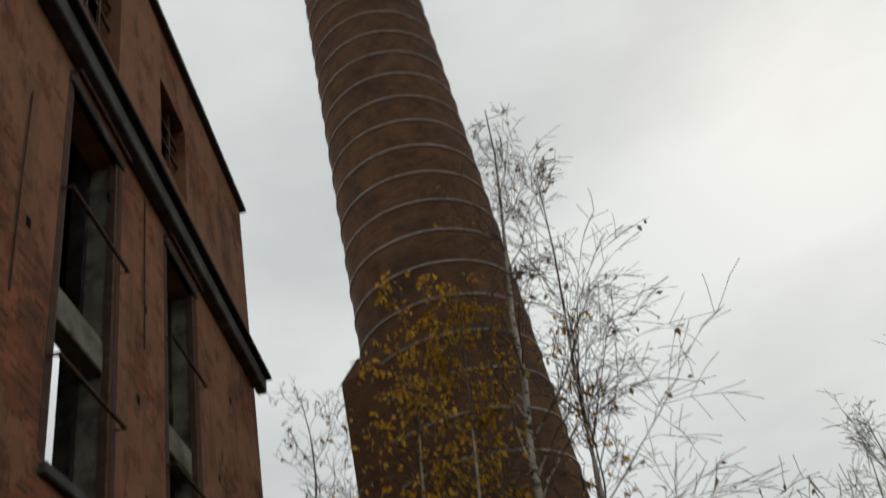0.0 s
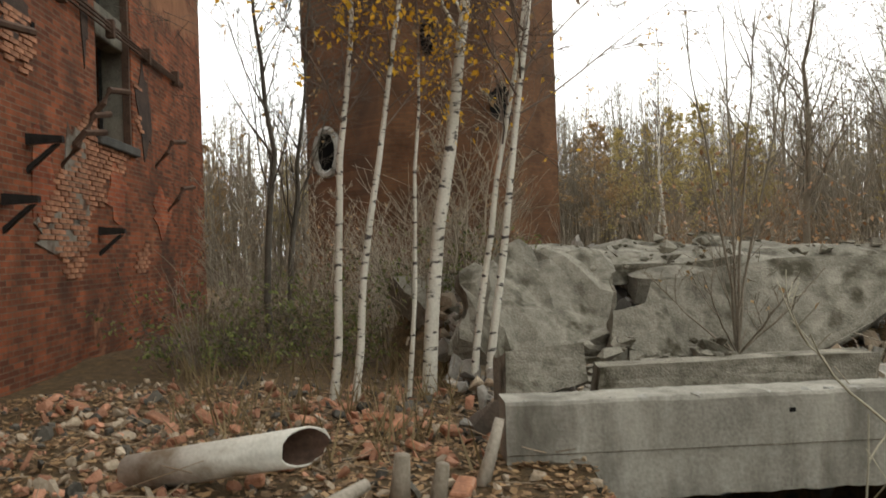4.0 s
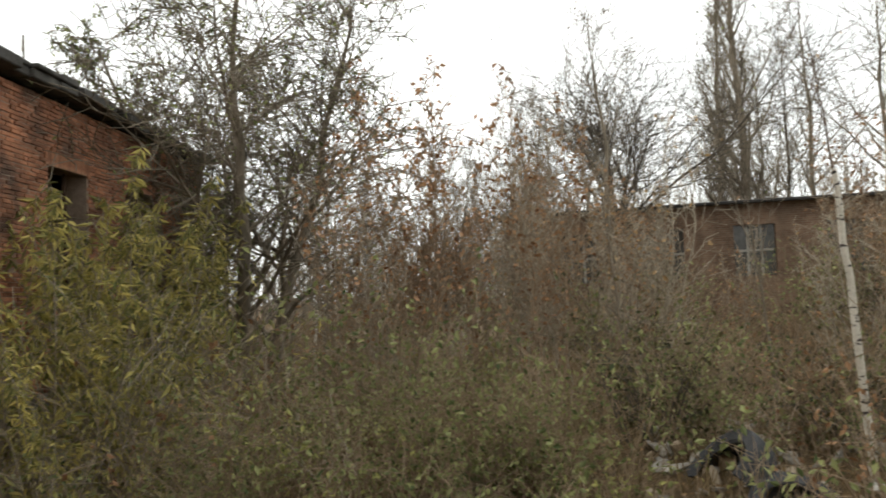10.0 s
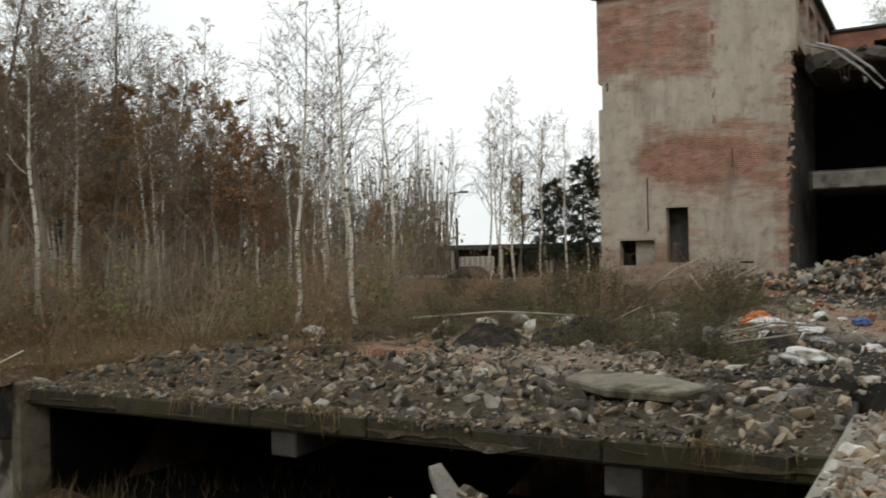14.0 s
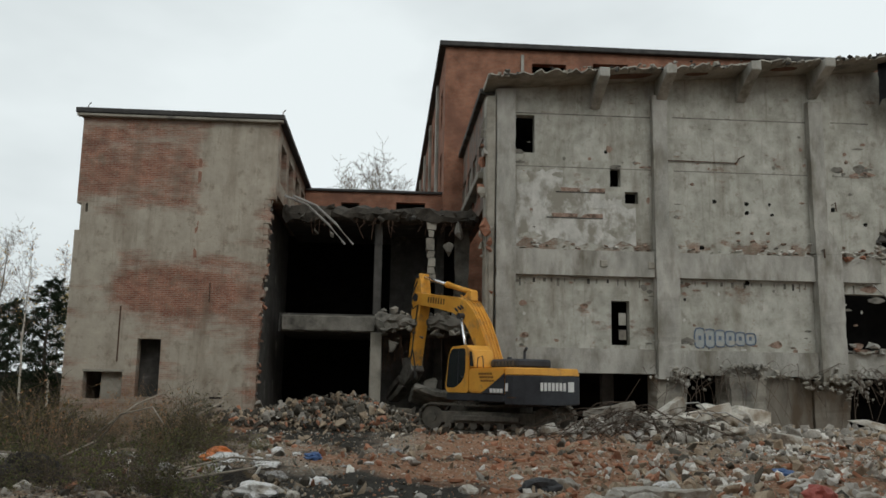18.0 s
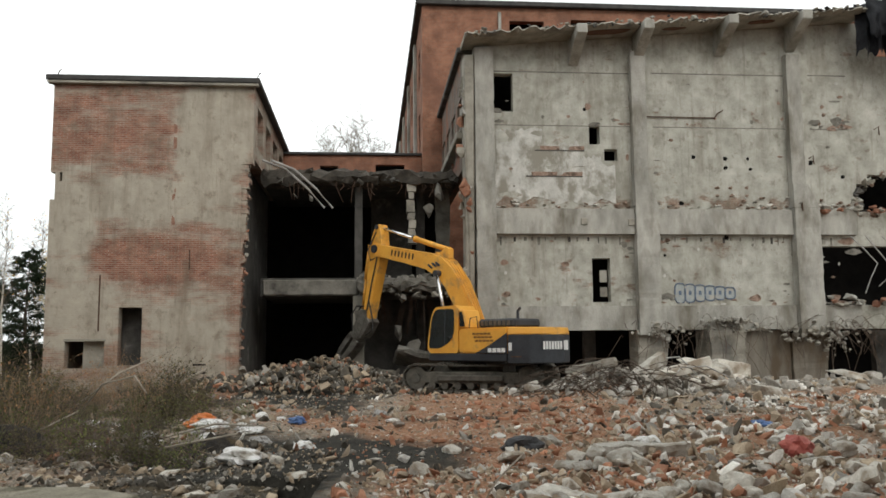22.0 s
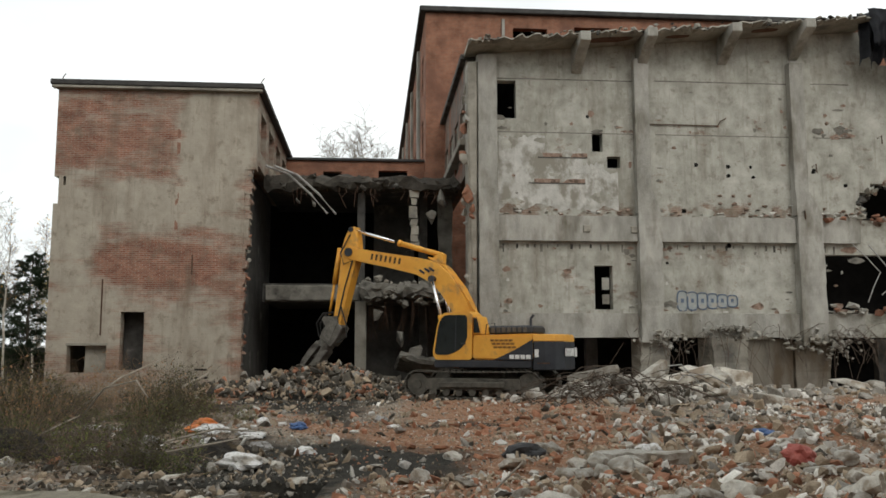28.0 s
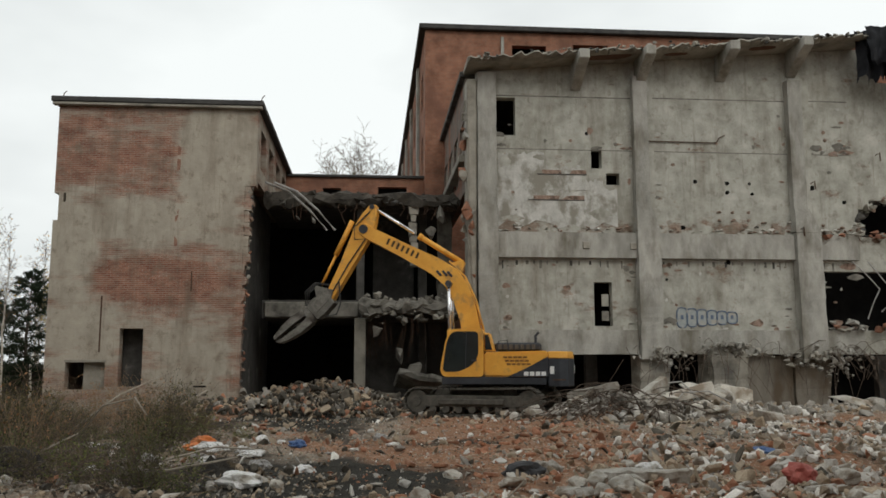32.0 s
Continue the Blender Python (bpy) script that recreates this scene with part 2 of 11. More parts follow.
    hh = n.new("ShaderNodeMath")
    hh.operation = "MULTIPLY_ADD"
    l.new(nz.outputs["Fac"], hh.inputs[0])
    hh.inputs[1].default_value = 1.2
    l.new(height, hh.inputs[2])
    l.new(hh.outputs[0], bp.inputs["Height"])
    l.new(bp.outputs["Normal"], b.inputs["Normal"])
    return m


def glassy(name, tint, rough=0.08):
    m = bpy.data.materials.new(name)
    n, l = nodes_of(m)
    b = n["Principled BSDF"]
    b.inputs["Base Color"].default_value = (*tint, 1)
    b.inputs["Roughness"].default_value = rough
    b.inputs["Transmission Weight"].default_value = 0.85
    b.inputs["IOR"].default_value = 1.45
    return m


CONCRETE = mat("weathered_concrete", (0.19, 0.175, 0.145), (0.38, 0.355, 0.30), 1.2, stain=(0.10, 0.095, 0.085), stain_scale=0.7, stain_lo=0.54, stain_hi=0.72, bump=0.5)
CONCRETE_PALE = mat("pale_concrete", (0.20, 0.193, 0.168), (0.47, 0.455, 0.41), 1.3, stain=(0.14, 0.125, 0.095), stain_scale=0.8, stain_lo=0.5, stain_hi=0.68, bump=0.6, stretch=(1, 1, 0.4))
# dark concrete; inside the ruins its darkness also stands in for shade
CONCRETE_DARK = mat("dark_concrete", (0.035, 0.033, 0.03), (0.11, 0.105, 0.095), 1.6, stain=(0.2, 0.19, 0.17), stain_scale=0.8, stain_lo=0.6, stain_hi=0.7, bump=0.5)
PLASTER = masonry("grey_render", (0.25, 0.165, 0.12), (0.31, 0.235, 0.18), (0.34, 0.31, 0.27), plaster=(0.53, 0.52, 0.465), plaster2=(0.245, 0.24, 0.20), lo=0.335, hi=0.40, pscale=0.9, seed=5.1, pstretch=(0.7, 0.7, 1.3), bands=((6.9, 7.7, 0.3, -0.10), (2.6, 5.6, 0.5, -0.02)), grime=(0.16, 0.14, 0.105), patches=((12.6, 7.9, 1.5, 0.7, -0.08), (7.6, 4.2, 0.9, 1.3, -0.07), (3.2, 7.6, 1.0, 0.5, -0.1)))
BRICK_HALL = masonry("hall_brick", (0.13, 0.043, 0.022), (0.36, 0.108, 0.046), (0.21, 0.14, 0.095), plaster=(0.31, 0.145, 0.076), plaster2=(0.185, 0.085, 0.046), grime=(0.045, 0.03, 0.02), lo=0.44, hi=0.48, pscale=0.3, bands=((-5.0, 6.2, 0.7, -0.17),), dark=(0.035, 0.024, 0.018), axis="YZ")
BRICK_CHIMNEY = masonry("chimney_brick", (0.115, 0.052, 0.025), (0.165, 0.079, 0.038), (0.10, 0.067, 0.042), dark=(0.055, 0.036, 0.024), axis="SUM", seed=4)
BRICK_LB = masonry("patched_brick", (0.25, 0.105, 0.068), (0.35, 0.17, 0.115), (0.37, 0.31, 0.255), plaster=(0.46, 0.43, 0.355), plaster2=(0.32, 0.29, 0.235), lo=0.37, hi=0.56, pscale=0.7, seed=2.3, pstretch=(0.6, 0.6, 2.4), grime=(0.17, 0.135, 0.10), thin=0.89, bands=((3.9, 5.9, 0.25, -0.08),), patches=((-13.0, 10.2, 3.2, 2.2, -0.10), (-8.9, 10.2, 1.6, 2.6, 0.24), (-10.9, 5.0, 2.6, 1.0, -0.14), (-14.8, 6.0, 1.3, 2.6, 0.14), (-11.0, 7.4, 3.2, 1.0, 0.12), (-9.8, 1.7, 1.6, 2.2, 0.10), (-7.9, 2.0, 0.5, 2.5, -0.07), (-13.9, 2.6, 1.4, 1.3, 0.14), (-7.8, 8.6, 0.5, 2.0, -0.08)))
BRICK_UPPER = masonry("upper_block_brick", (0.30, 0.13, 0.08), (0.34, 0.155, 0.095), (0.28, 0.2, 0.15), dark=(0.17, 0.085, 0.06), axis="SUM", seed=7)
BRICK_CORE = mat("brick_mortar", (0.19, 0.135, 0.10), (0.36, 0.28, 0.22), 5.0, bump=0.4)
BRICK_PIECE = mat("old_red_brick", (0.17, 0.075, 0.042), (0.48, 0.225, 0.125), 4.0, vary=0.3, bump=0.7, fine=45, stain=(0.40, 0.29, 0.21), stain_scale=9.0, stain_lo=0.58, stain_hi=0.72)
BRICK_STUFF = mat("old_red_bricks", (0.17, 0.074, 0.042), (0.47, 0.215, 0.12), 2.2, island=0.34, bump=0.7, fine=45, stain=(0.10, 0.06, 0.043), stain_scale=0.8, stain_lo=0.5, stain_hi=0.64)
BRICK_MORTAR = mat("red_stained_mortar", (0.17, 0.085, 0.05), (0.46, 0.25, 0.15), 1.6, bump=0.7, fine=30, bump_dist=0.03, stain=(0.42, 0.33, 0.25), stain_scale=3.0, stain_lo=0.56, stain_hi=0.7)
BLACK_ROOF = mat("tarred_roof", (0.02, 0.02, 0.02), (0.07, 0.065, 0.06), 2.0, rough=0.7)
# near-black stand-in for the shade inside openings, holes and cellars
DARK_VOID = mat("shade_black", (0.006, 0.006, 0.006), (0.015, 0.014, 0.013), 2.0, rough=0.95, spec=0.05)
HOOP = mat("pale_iron_hoop", (0.24, 0.20, 0.17), (0.46, 0.42, 0.37), 3.0, rough=0.6, metal=0.0)
RUST = mat("rusty_iron", (0.05, 0.03, 0.02), (0.13, 0.075, 0.05), 6.0, rough=0.8, metal=0.3)


# ---- building helpers ----
def link_mesh(name, bm, material, smooth=False):
    me = bpy.data.meshes.new(name)
    bm.to_mesh(me)
    bm.free()
    for m in (material if isinstance(material, (list, tuple)) else [material]):
        me.materials.append(m)
    if smooth:
        for p in me.polygons:
            p.use_smooth = True
    return me


def raw_mesh(name, verts, faces, material, smooth=False, slots=None):
    me = bpy.data.meshes.new(name)
    me.from_pydata([tuple(v) for v in verts], [], faces)
    for m in (material if isinstance(material, (list, tuple)) else [material]):
        me.materials.append(m)
    if slots is not None:
        me.polygons.foreach_set("material_index", slots)
    if smooth:
        me.polygons.foreach_set("use_smooth", [True] * len(me.polygons))
    me.update()
    return me


def thing(name, label, category, m=None, group="", kind=""):
    ob = new(name)
    ob.empty_display_size = 0.2
    if m is not None:
        ob.matrix_world = m
    return tagged(ob, label, category, group, kind)


def part(name, bm, material, parent, label="", m=None, smooth=False, kind=""):
    me = bm if isinstance(bm, bpy.types.Mesh) else link_mesh(name, bm, material, smooth)
    ob = new(name, me)
    ob.parent = parent
    if m is not None:
        ob.matrix_basis = m
    return tagged(ob, label, "", "", kind)


def solid(name, bm, material, label, category, m=None, group="", kind="", smooth=False):
    me = bm if isinstance(bm, bpy.types.Mesh) else link_mesh(name, bm, material, smooth)
    ob = new(name, me)
    if m is not None:
        ob.matrix_world = m
    return tagged(ob, label, category, group, kind)


def box(bm, x0, x1, y0, y1, z0, z1, jit=0.0, rng=None):
    v = []
    for x in (x0, x1):
        for y in (y0, y1):
            for z in (z0, z1):
                d = [rng.uniform(-jit, jit) for _ in range(3)] if jit else (0, 0, 0)
                v.append(bm.verts.new((x + d[0], y + d[1], z + d[2])))
    for f in ((0, 1, 3, 2), (4, 6, 7, 5), (0, 4, 5, 1), (2, 3, 7, 6), (0, 2, 6, 4), (1, 5, 7, 3)):
        bm.faces.new([v[i] for i in f])
    return v


def bevel(bm, w, seg=1):
    bmesh.ops.bevel(bm, geom=bm.edges[:], offset=w, segments=seg, affect="EDGES", clamp_overlap=True)
    return bm


def boxed(x0, x1, y0, y1, z0, z1, bev=0.0):
    bm = bmesh.new()
    box(bm, x0, x1, y0, y1, z0, z1)
    return bevel(bm, bev) if bev else bm


def prism(bm, outline, y0, y1):
    """A slab between y0 and y1 with the outline given in x and z."""
    a = [bm.verts.new((x, y0, z)) for x, z in outline]
    b = [bm.verts.new((x, y1, z)) for x, z in outline]
    n = len(a)
    bm.faces.new(a)
    bm.faces.new(b[::-1])
    for i in range(n):
        j = (i + 1) % n
        bm.faces.new((a[j], a[i], b[i], b[j]))
    return bm


def tube(bm, p, q, r0, r1, sides=8, caps=True):
    p, q = Vector(p), Vector(q)
    d = (q - p).normalized()
    a = d.orthogonal().normalized()
    b = d.cross(a)
    rings = []
    for c, r in ((p, r0), (q, r1)):
        rings.append([bm.verts.new(c + a * r * math.cos(2 * math.pi * i / sides) + b * r * math.sin(2 * math.pi * i / sides)) for i in range(sides)])
    for i in range(sides):
        j = (i + 1) % sides
        bm.faces.new((rings[0][i], rings[0][j], rings[1][j], rings[1][i]))
    if caps:
        bm.faces.new(rings[0][::-1])
        bm.faces.new(rings[1])
    return bm


def ribbon_tube(points, radius, sides=5):
    """Vertices and faces of a bent rod; radius: one number or one for each point."""
    verts, faces = [], []
    pts = [Vector(p) for p in points]
    for i, p in enumerate(pts):
        d = (pts[min(i + 1, len(pts) - 1)] - pts[max(i - 1, 0)]).normalized()
        a = d.orthogonal().normalized()
        b = d.cross(a)
        r = radius[i] if isinstance(radius, (list, tuple)) else radius
        for k in range(sides):
            w = 2 * math.pi * k / sides
            verts.append(p + a * r * math.cos(w) + b * r * math.sin(w))
    for i in range(len(pts) - 1):
        for k in range(sides):
            j = (k + 1) % sides
            faces.append((i * sides + k, i * sides + j, (i + 1) * sides + j, (i + 1) * sides + k))
    faces.append(tuple(range(sides))[::-1])
    faces.append(tuple(range((len(pts) - 1) * sides, len(pts) * sides)))
    return verts, faces


def pieces(name, bm, material, parent, label="", m=None):
    """Each loose piece of a bmesh becomes a part of its own."""
    bm.verts.ensure_lookup_table()
    bm.verts.index_update()
    seen = set()
    for start in bm.verts:
        if start.index in seen:
            continue
        stack, island = [start], []
        seen.add(start.index)
        while stack:
            v = stack.pop()
            island.append(v)
            for e in v.link_edges:
                w = e.other_vert(v)
                if w.index not in seen:
                    seen.add(w.index)
                    stack.append(w)
        order = {v.index: i for i, v in enumerate(island)}
        faces = {f for v in island for f in v.link_faces}
        me = raw_mesh(name, [v.co for v in island], [tuple(order[v.index] for v in f.verts) for f in sorted(faces, key=lambda f: min(v.index for v in f.verts))], material)
        part(name, me, material, parent, label, m)
    bm.free()


def rod(name, points, radius, material, parent=None, sides=5, **tags):
    v, f = ribbon_tube(points, radius, sides)
    me = raw_mesh(name, v, f, material, True)
    if parent is not None:
        return part(name, me, material, parent, tags.get("label", ""))
    return solid(name, me, material, tags.get("label", ""), tags.get("category", ""), group=tags.get("group", ""))


def pierced(bm, x0, x1, z0, z1, y0, y1, holes):
    """A wall of thickness y0 to y1 with rectangular holes (x0, x1, z0, z1) that go through it."""
    xs = sorted({x0, x1, *[c for h in holes for c in h[:2] if x0 < c < x1]})
    for a, b in zip(xs, xs[1:]):
        mid = (a + b) / 2
        cuts = sorted((h[2], h[3]) for h in holes if h[0] <= mid <= h[1])
        z = z0
        for lo, hi in cuts:
            if lo > z:
                box(bm, a, b, y0, y1, z, lo)
            z = max(z, hi)
        if z < z1:
            box(bm, a, b, y0, y1, z, z1)
    bmesh.ops.remove_doubles(bm, verts=bm.verts, dist=1e-4)
    return bm


def rounded(pts, r, n=4):
    """An outline with its corners rounded off."""
    out = []
    for i, p in enumerate(pts):
        p = Vector(p)
        a, b = Vector(pts[i - 1]), Vector(pts[(i + 1) % len(pts)])
        k = min(r, (a - p).length * 0.45, (b - p).length * 0.45)
        p0, p1 = p + (a - p).normalized() * k, p + (b - p).normalized() * k
        for q in range(n + 1):
            t = q / n
            c = p0 * (1 - t) ** 2 + p * 2 * t * (1 - t) + p1 * t * t
            out.append((c.x, c.y))
    return out


def broken(x0, x1, y0, y1, z0, z1, rough, step=0.3, seed=0.0):
    """A block of broken concrete: its faces pitted, its edges knocked off."""
    bm = boxed(x0, x1, y0, y1, z0, z1)
    for axis, length in ((0, x1 - x0), (1, y1 - y0), (2, z1 - z0)):
        n = max(2, min(26, round(length / step)))
        for k in range(1, n):
            at, no = [0.0, 0.0, 0.0], [0.0, 0.0, 0.0]
            at[axis], no[axis] = (x0, y0, z0)[axis] + length * k / n, 1.0
            bmesh.ops.bisect_plane(bm, geom=bm.verts[:] + bm.edges[:] + bm.faces[:], plane_co=at, plane_no=no)
    c = Vector(((x0 + x1) / 2, (y0 + y1) / 2, (z0 + z1) / 2))
    h = Vector(((x1 - x0) / 2, (y1 - y0) / 2, (z1 - z0) / 2))
    for v in bm.verts:
        d = v.co - c
        sides = sum(abs(abs(d[i]) - h[i]) < 1e-4 for i in range(3))
        q = v.co * 1.7 + Vector((seed, 0, 0))
        push = Vector((noise.noise(q), noise.noise(q + Vector((7, 1, 3))), noise.noise(q + Vector((2, 9, 5)))))
        fine_ = Vector((noise.noise(q * 4), noise.noise(q * 4 + Vector((7, 1, 3))), noise.noise(q * 4 + Vector((2, 9, 5)))))
        v.co += (push + fine_ * 0.7) * rough - d.normalized() * rough * (0.0, 0.0, 0.7, 1.2)[sides]
    return bm


def frame_at(x, y, z, turn):
    return Matrix.Translation((x, y, z)) @ Matrix.Rotation(radians(turn), 4, "Z")

def chipped(bm, amount):
    """Long edges broken and worn back here and there."""
    es = sorted(bm.edges, key=lambda e: -e.calc_length())[:4]
    n = max(6, int(es[0].calc_length() / 0.22))
    bmesh.ops.subdivide_edges(bm, edges=es, cuts=min(n, 40))
    c = sum((v.co for v in bm.verts), Vector()) / len(bm.verts)
    for v in bm.verts:
        if v.co.y < c.y:
            k = max(0.0, noise.noise(v.co * 1.9) + 0.15) + max(0.0, noise.noise(v.co * 6.1)) * 0.7
            d = c - v.co
            v.co += Vector((math.copysign(min(amount * k, abs(d.x) * 0.3), d.x), amount * 0.6 * k, math.copysign(min(amount * 0.4 * k, abs(d.z) * 0.3), d.z)))
    return bm


# ---- plan: three grids of the works ----
NF = frame_at(0, 34.5, 0, 4.5)        # the half-demolished factory to the north: x along its front, y into it
HF = frame_at(6.7, -10.5, 0, 10.5)    # the tall boiler hall: its wall faces west, y runs back along it
GF = frame_at(-7.4, -9.8, 0, 11.0)    # the brick gatehouse: corner at 0, 0; beam along +x
GFI = GF.inverted()
DK = Matrix.Translation((-10, 7, 0)) @ Matrix.Rotation(radians(6.8), 4, "Z") @ Matrix.Translation((10, -7, 0))   # the sagging deck to the north-west
DKI = DK.inverted()


def smooth(a, b, x):
    t = min(1.0, max(0.0, (x - a) / (b - a)))
    return t * t * (3 - 2 * t)


def edge_x(y):
    """The west edge of the firm ground beside the pit."""
    if y > -2.5:
        return -1.15 - 0.06 * smooth(2.0, 8.0, y)
    return -1.15 + 1.5 * smooth(-2.5, -8.0, y)


def bumps(x, y):
    return 0.16 * noise.noise((x * 0.35, y * 0.35, 2)) + 0.07 * noise.noise((x * 1.1, y * 1.1, 5)) + 0.035 * noise.noise((x * 3.1, y * 3.1, 8))


def height(x, y):
    g = GFI @ Vector((x, y, 0))
    z = -0.12 if y > 6 else 0.02
    far = smooth(16, 60, math.hypot(x, y))
    z += bumps(x, y) * (0.6 + 1.6 * far)
    if y > 3.5 and x > -3:
        z += 0.13 * smooth(3.5, 6, y) * (noise.noise((x * 0.8, y * 0.8, 12)) + 0.6 * noise.noise((x * 2.1, y * 2.1, 15)))
    if y > 12:
        # spoil heaped along the foot of the factory
        q = NF.inverted() @ Vector((x, y, 0))
        z += 0.75 * math.exp(-((q.x + 4.5) / 2.6) ** 2 - ((q.y + 0.8) / 2.2) ** 2)
        z += 0.35 * math.exp(-((q.x + 8.0) / 2.5) ** 2 - ((q.y + 3.0) / 2.5) ** 2)
        z += 0.72 * math.exp(-((q.x - 5.6) / 1.9) ** 2 - ((q.y + 6.6) / 1.2) ** 2)
        z += 0.35 * math.exp(-((q.x - 10.0) / 2.6) ** 2 - ((q.y + 3.5) / 1.5) ** 2)
    if y > 40 and x < -22:
        z -= 1.1 * smooth(40, 48, y) * smooth(-22, -30, x)
    if x < -13:
        z += 0.55 * smooth(-13, -24, x) * (1 - smooth(22, 40, y))
    if x < edge_x(y) and g.y > -0.2 and y < 7.05:
        deep = -1.95 + 0.25 * noise.noise((x * 0.5, y * 0.5, 1))
        rise = smooth(-4.5, -10.5, x) * (1 - smooth(1.3, 3.0, y)) * 0.9 * smooth(-8.5, -4.0, y)
        floor = deep * (1 - rise) + z * rise
        if y > 2.4 and x < -13.2:
            floor = z
        wall = smooth(0.0, 0.45 + 0.5 * smooth(-3.5, -6.0, y), edge_x(y) - x)
        z = z * (1 - wall) + floor * wall
        # the heap of broken stone in the pit
        z += 1.4 * math.exp(-((x + 4.0) / 1.7) ** 2 - ((y - 5.4) / 1.0) ** 2) * (1 + 0.35 * noise.noise((x * 1.2, y * 1.2, 9))) * (1 - smooth(6.3, 6.9, y))
    elif -13.1 < x < -1.55 and 7.05 <= y < 11.0:
        z = -2.3
    elif -15 < g.x < 8.2 and -4.2 < g.y <= -0.2:
        z = -2.1
    elif g.y <= -4.2 and -12 < g.x < 9:
        z += 0.25 + 0.9 * math.exp(-((g.x - 6.0) / 3.6) ** 2 - ((g.y + 6.5) / 2.0) ** 2)
    return z


def spaced(lo, hi, near_lo, near_hi, step, grow=1.16):
    out, c = [], near_lo
    while c <= near_hi:
        out.append(c)
        c += step
    s, c = step, near_lo
    while c > lo:
        s *= grow
        c -= s
        out.append(max(c, lo))
    s, c = step, near_hi
    while c < hi:
        s *= grow
        c += s
        out.append(min(c, hi))
    return sorted(set(round(v, 4) for v in out))


def build_ground():
    xs = spaced(-900, 900, -17, 16, 0.24)
    ys = spaced(-900, 900, -16, 36, 0.24)
    verts = [(x, y, height(x, y)) for y in ys for x in xs]
    w = len(xs)
    faces = [(j * w + i, j * w + i + 1, (j + 1) * w + i + 1, (j + 1) * w + i) for j in range(len(ys) - 1) for i in range(w - 1)]
    me = raw_mesh("ground", verts, faces, GROUND, True)
    solid("ground", me, GROUND, "rough earth with leaf litter, brick dust and demolition rubble", "ground", kind="structure")


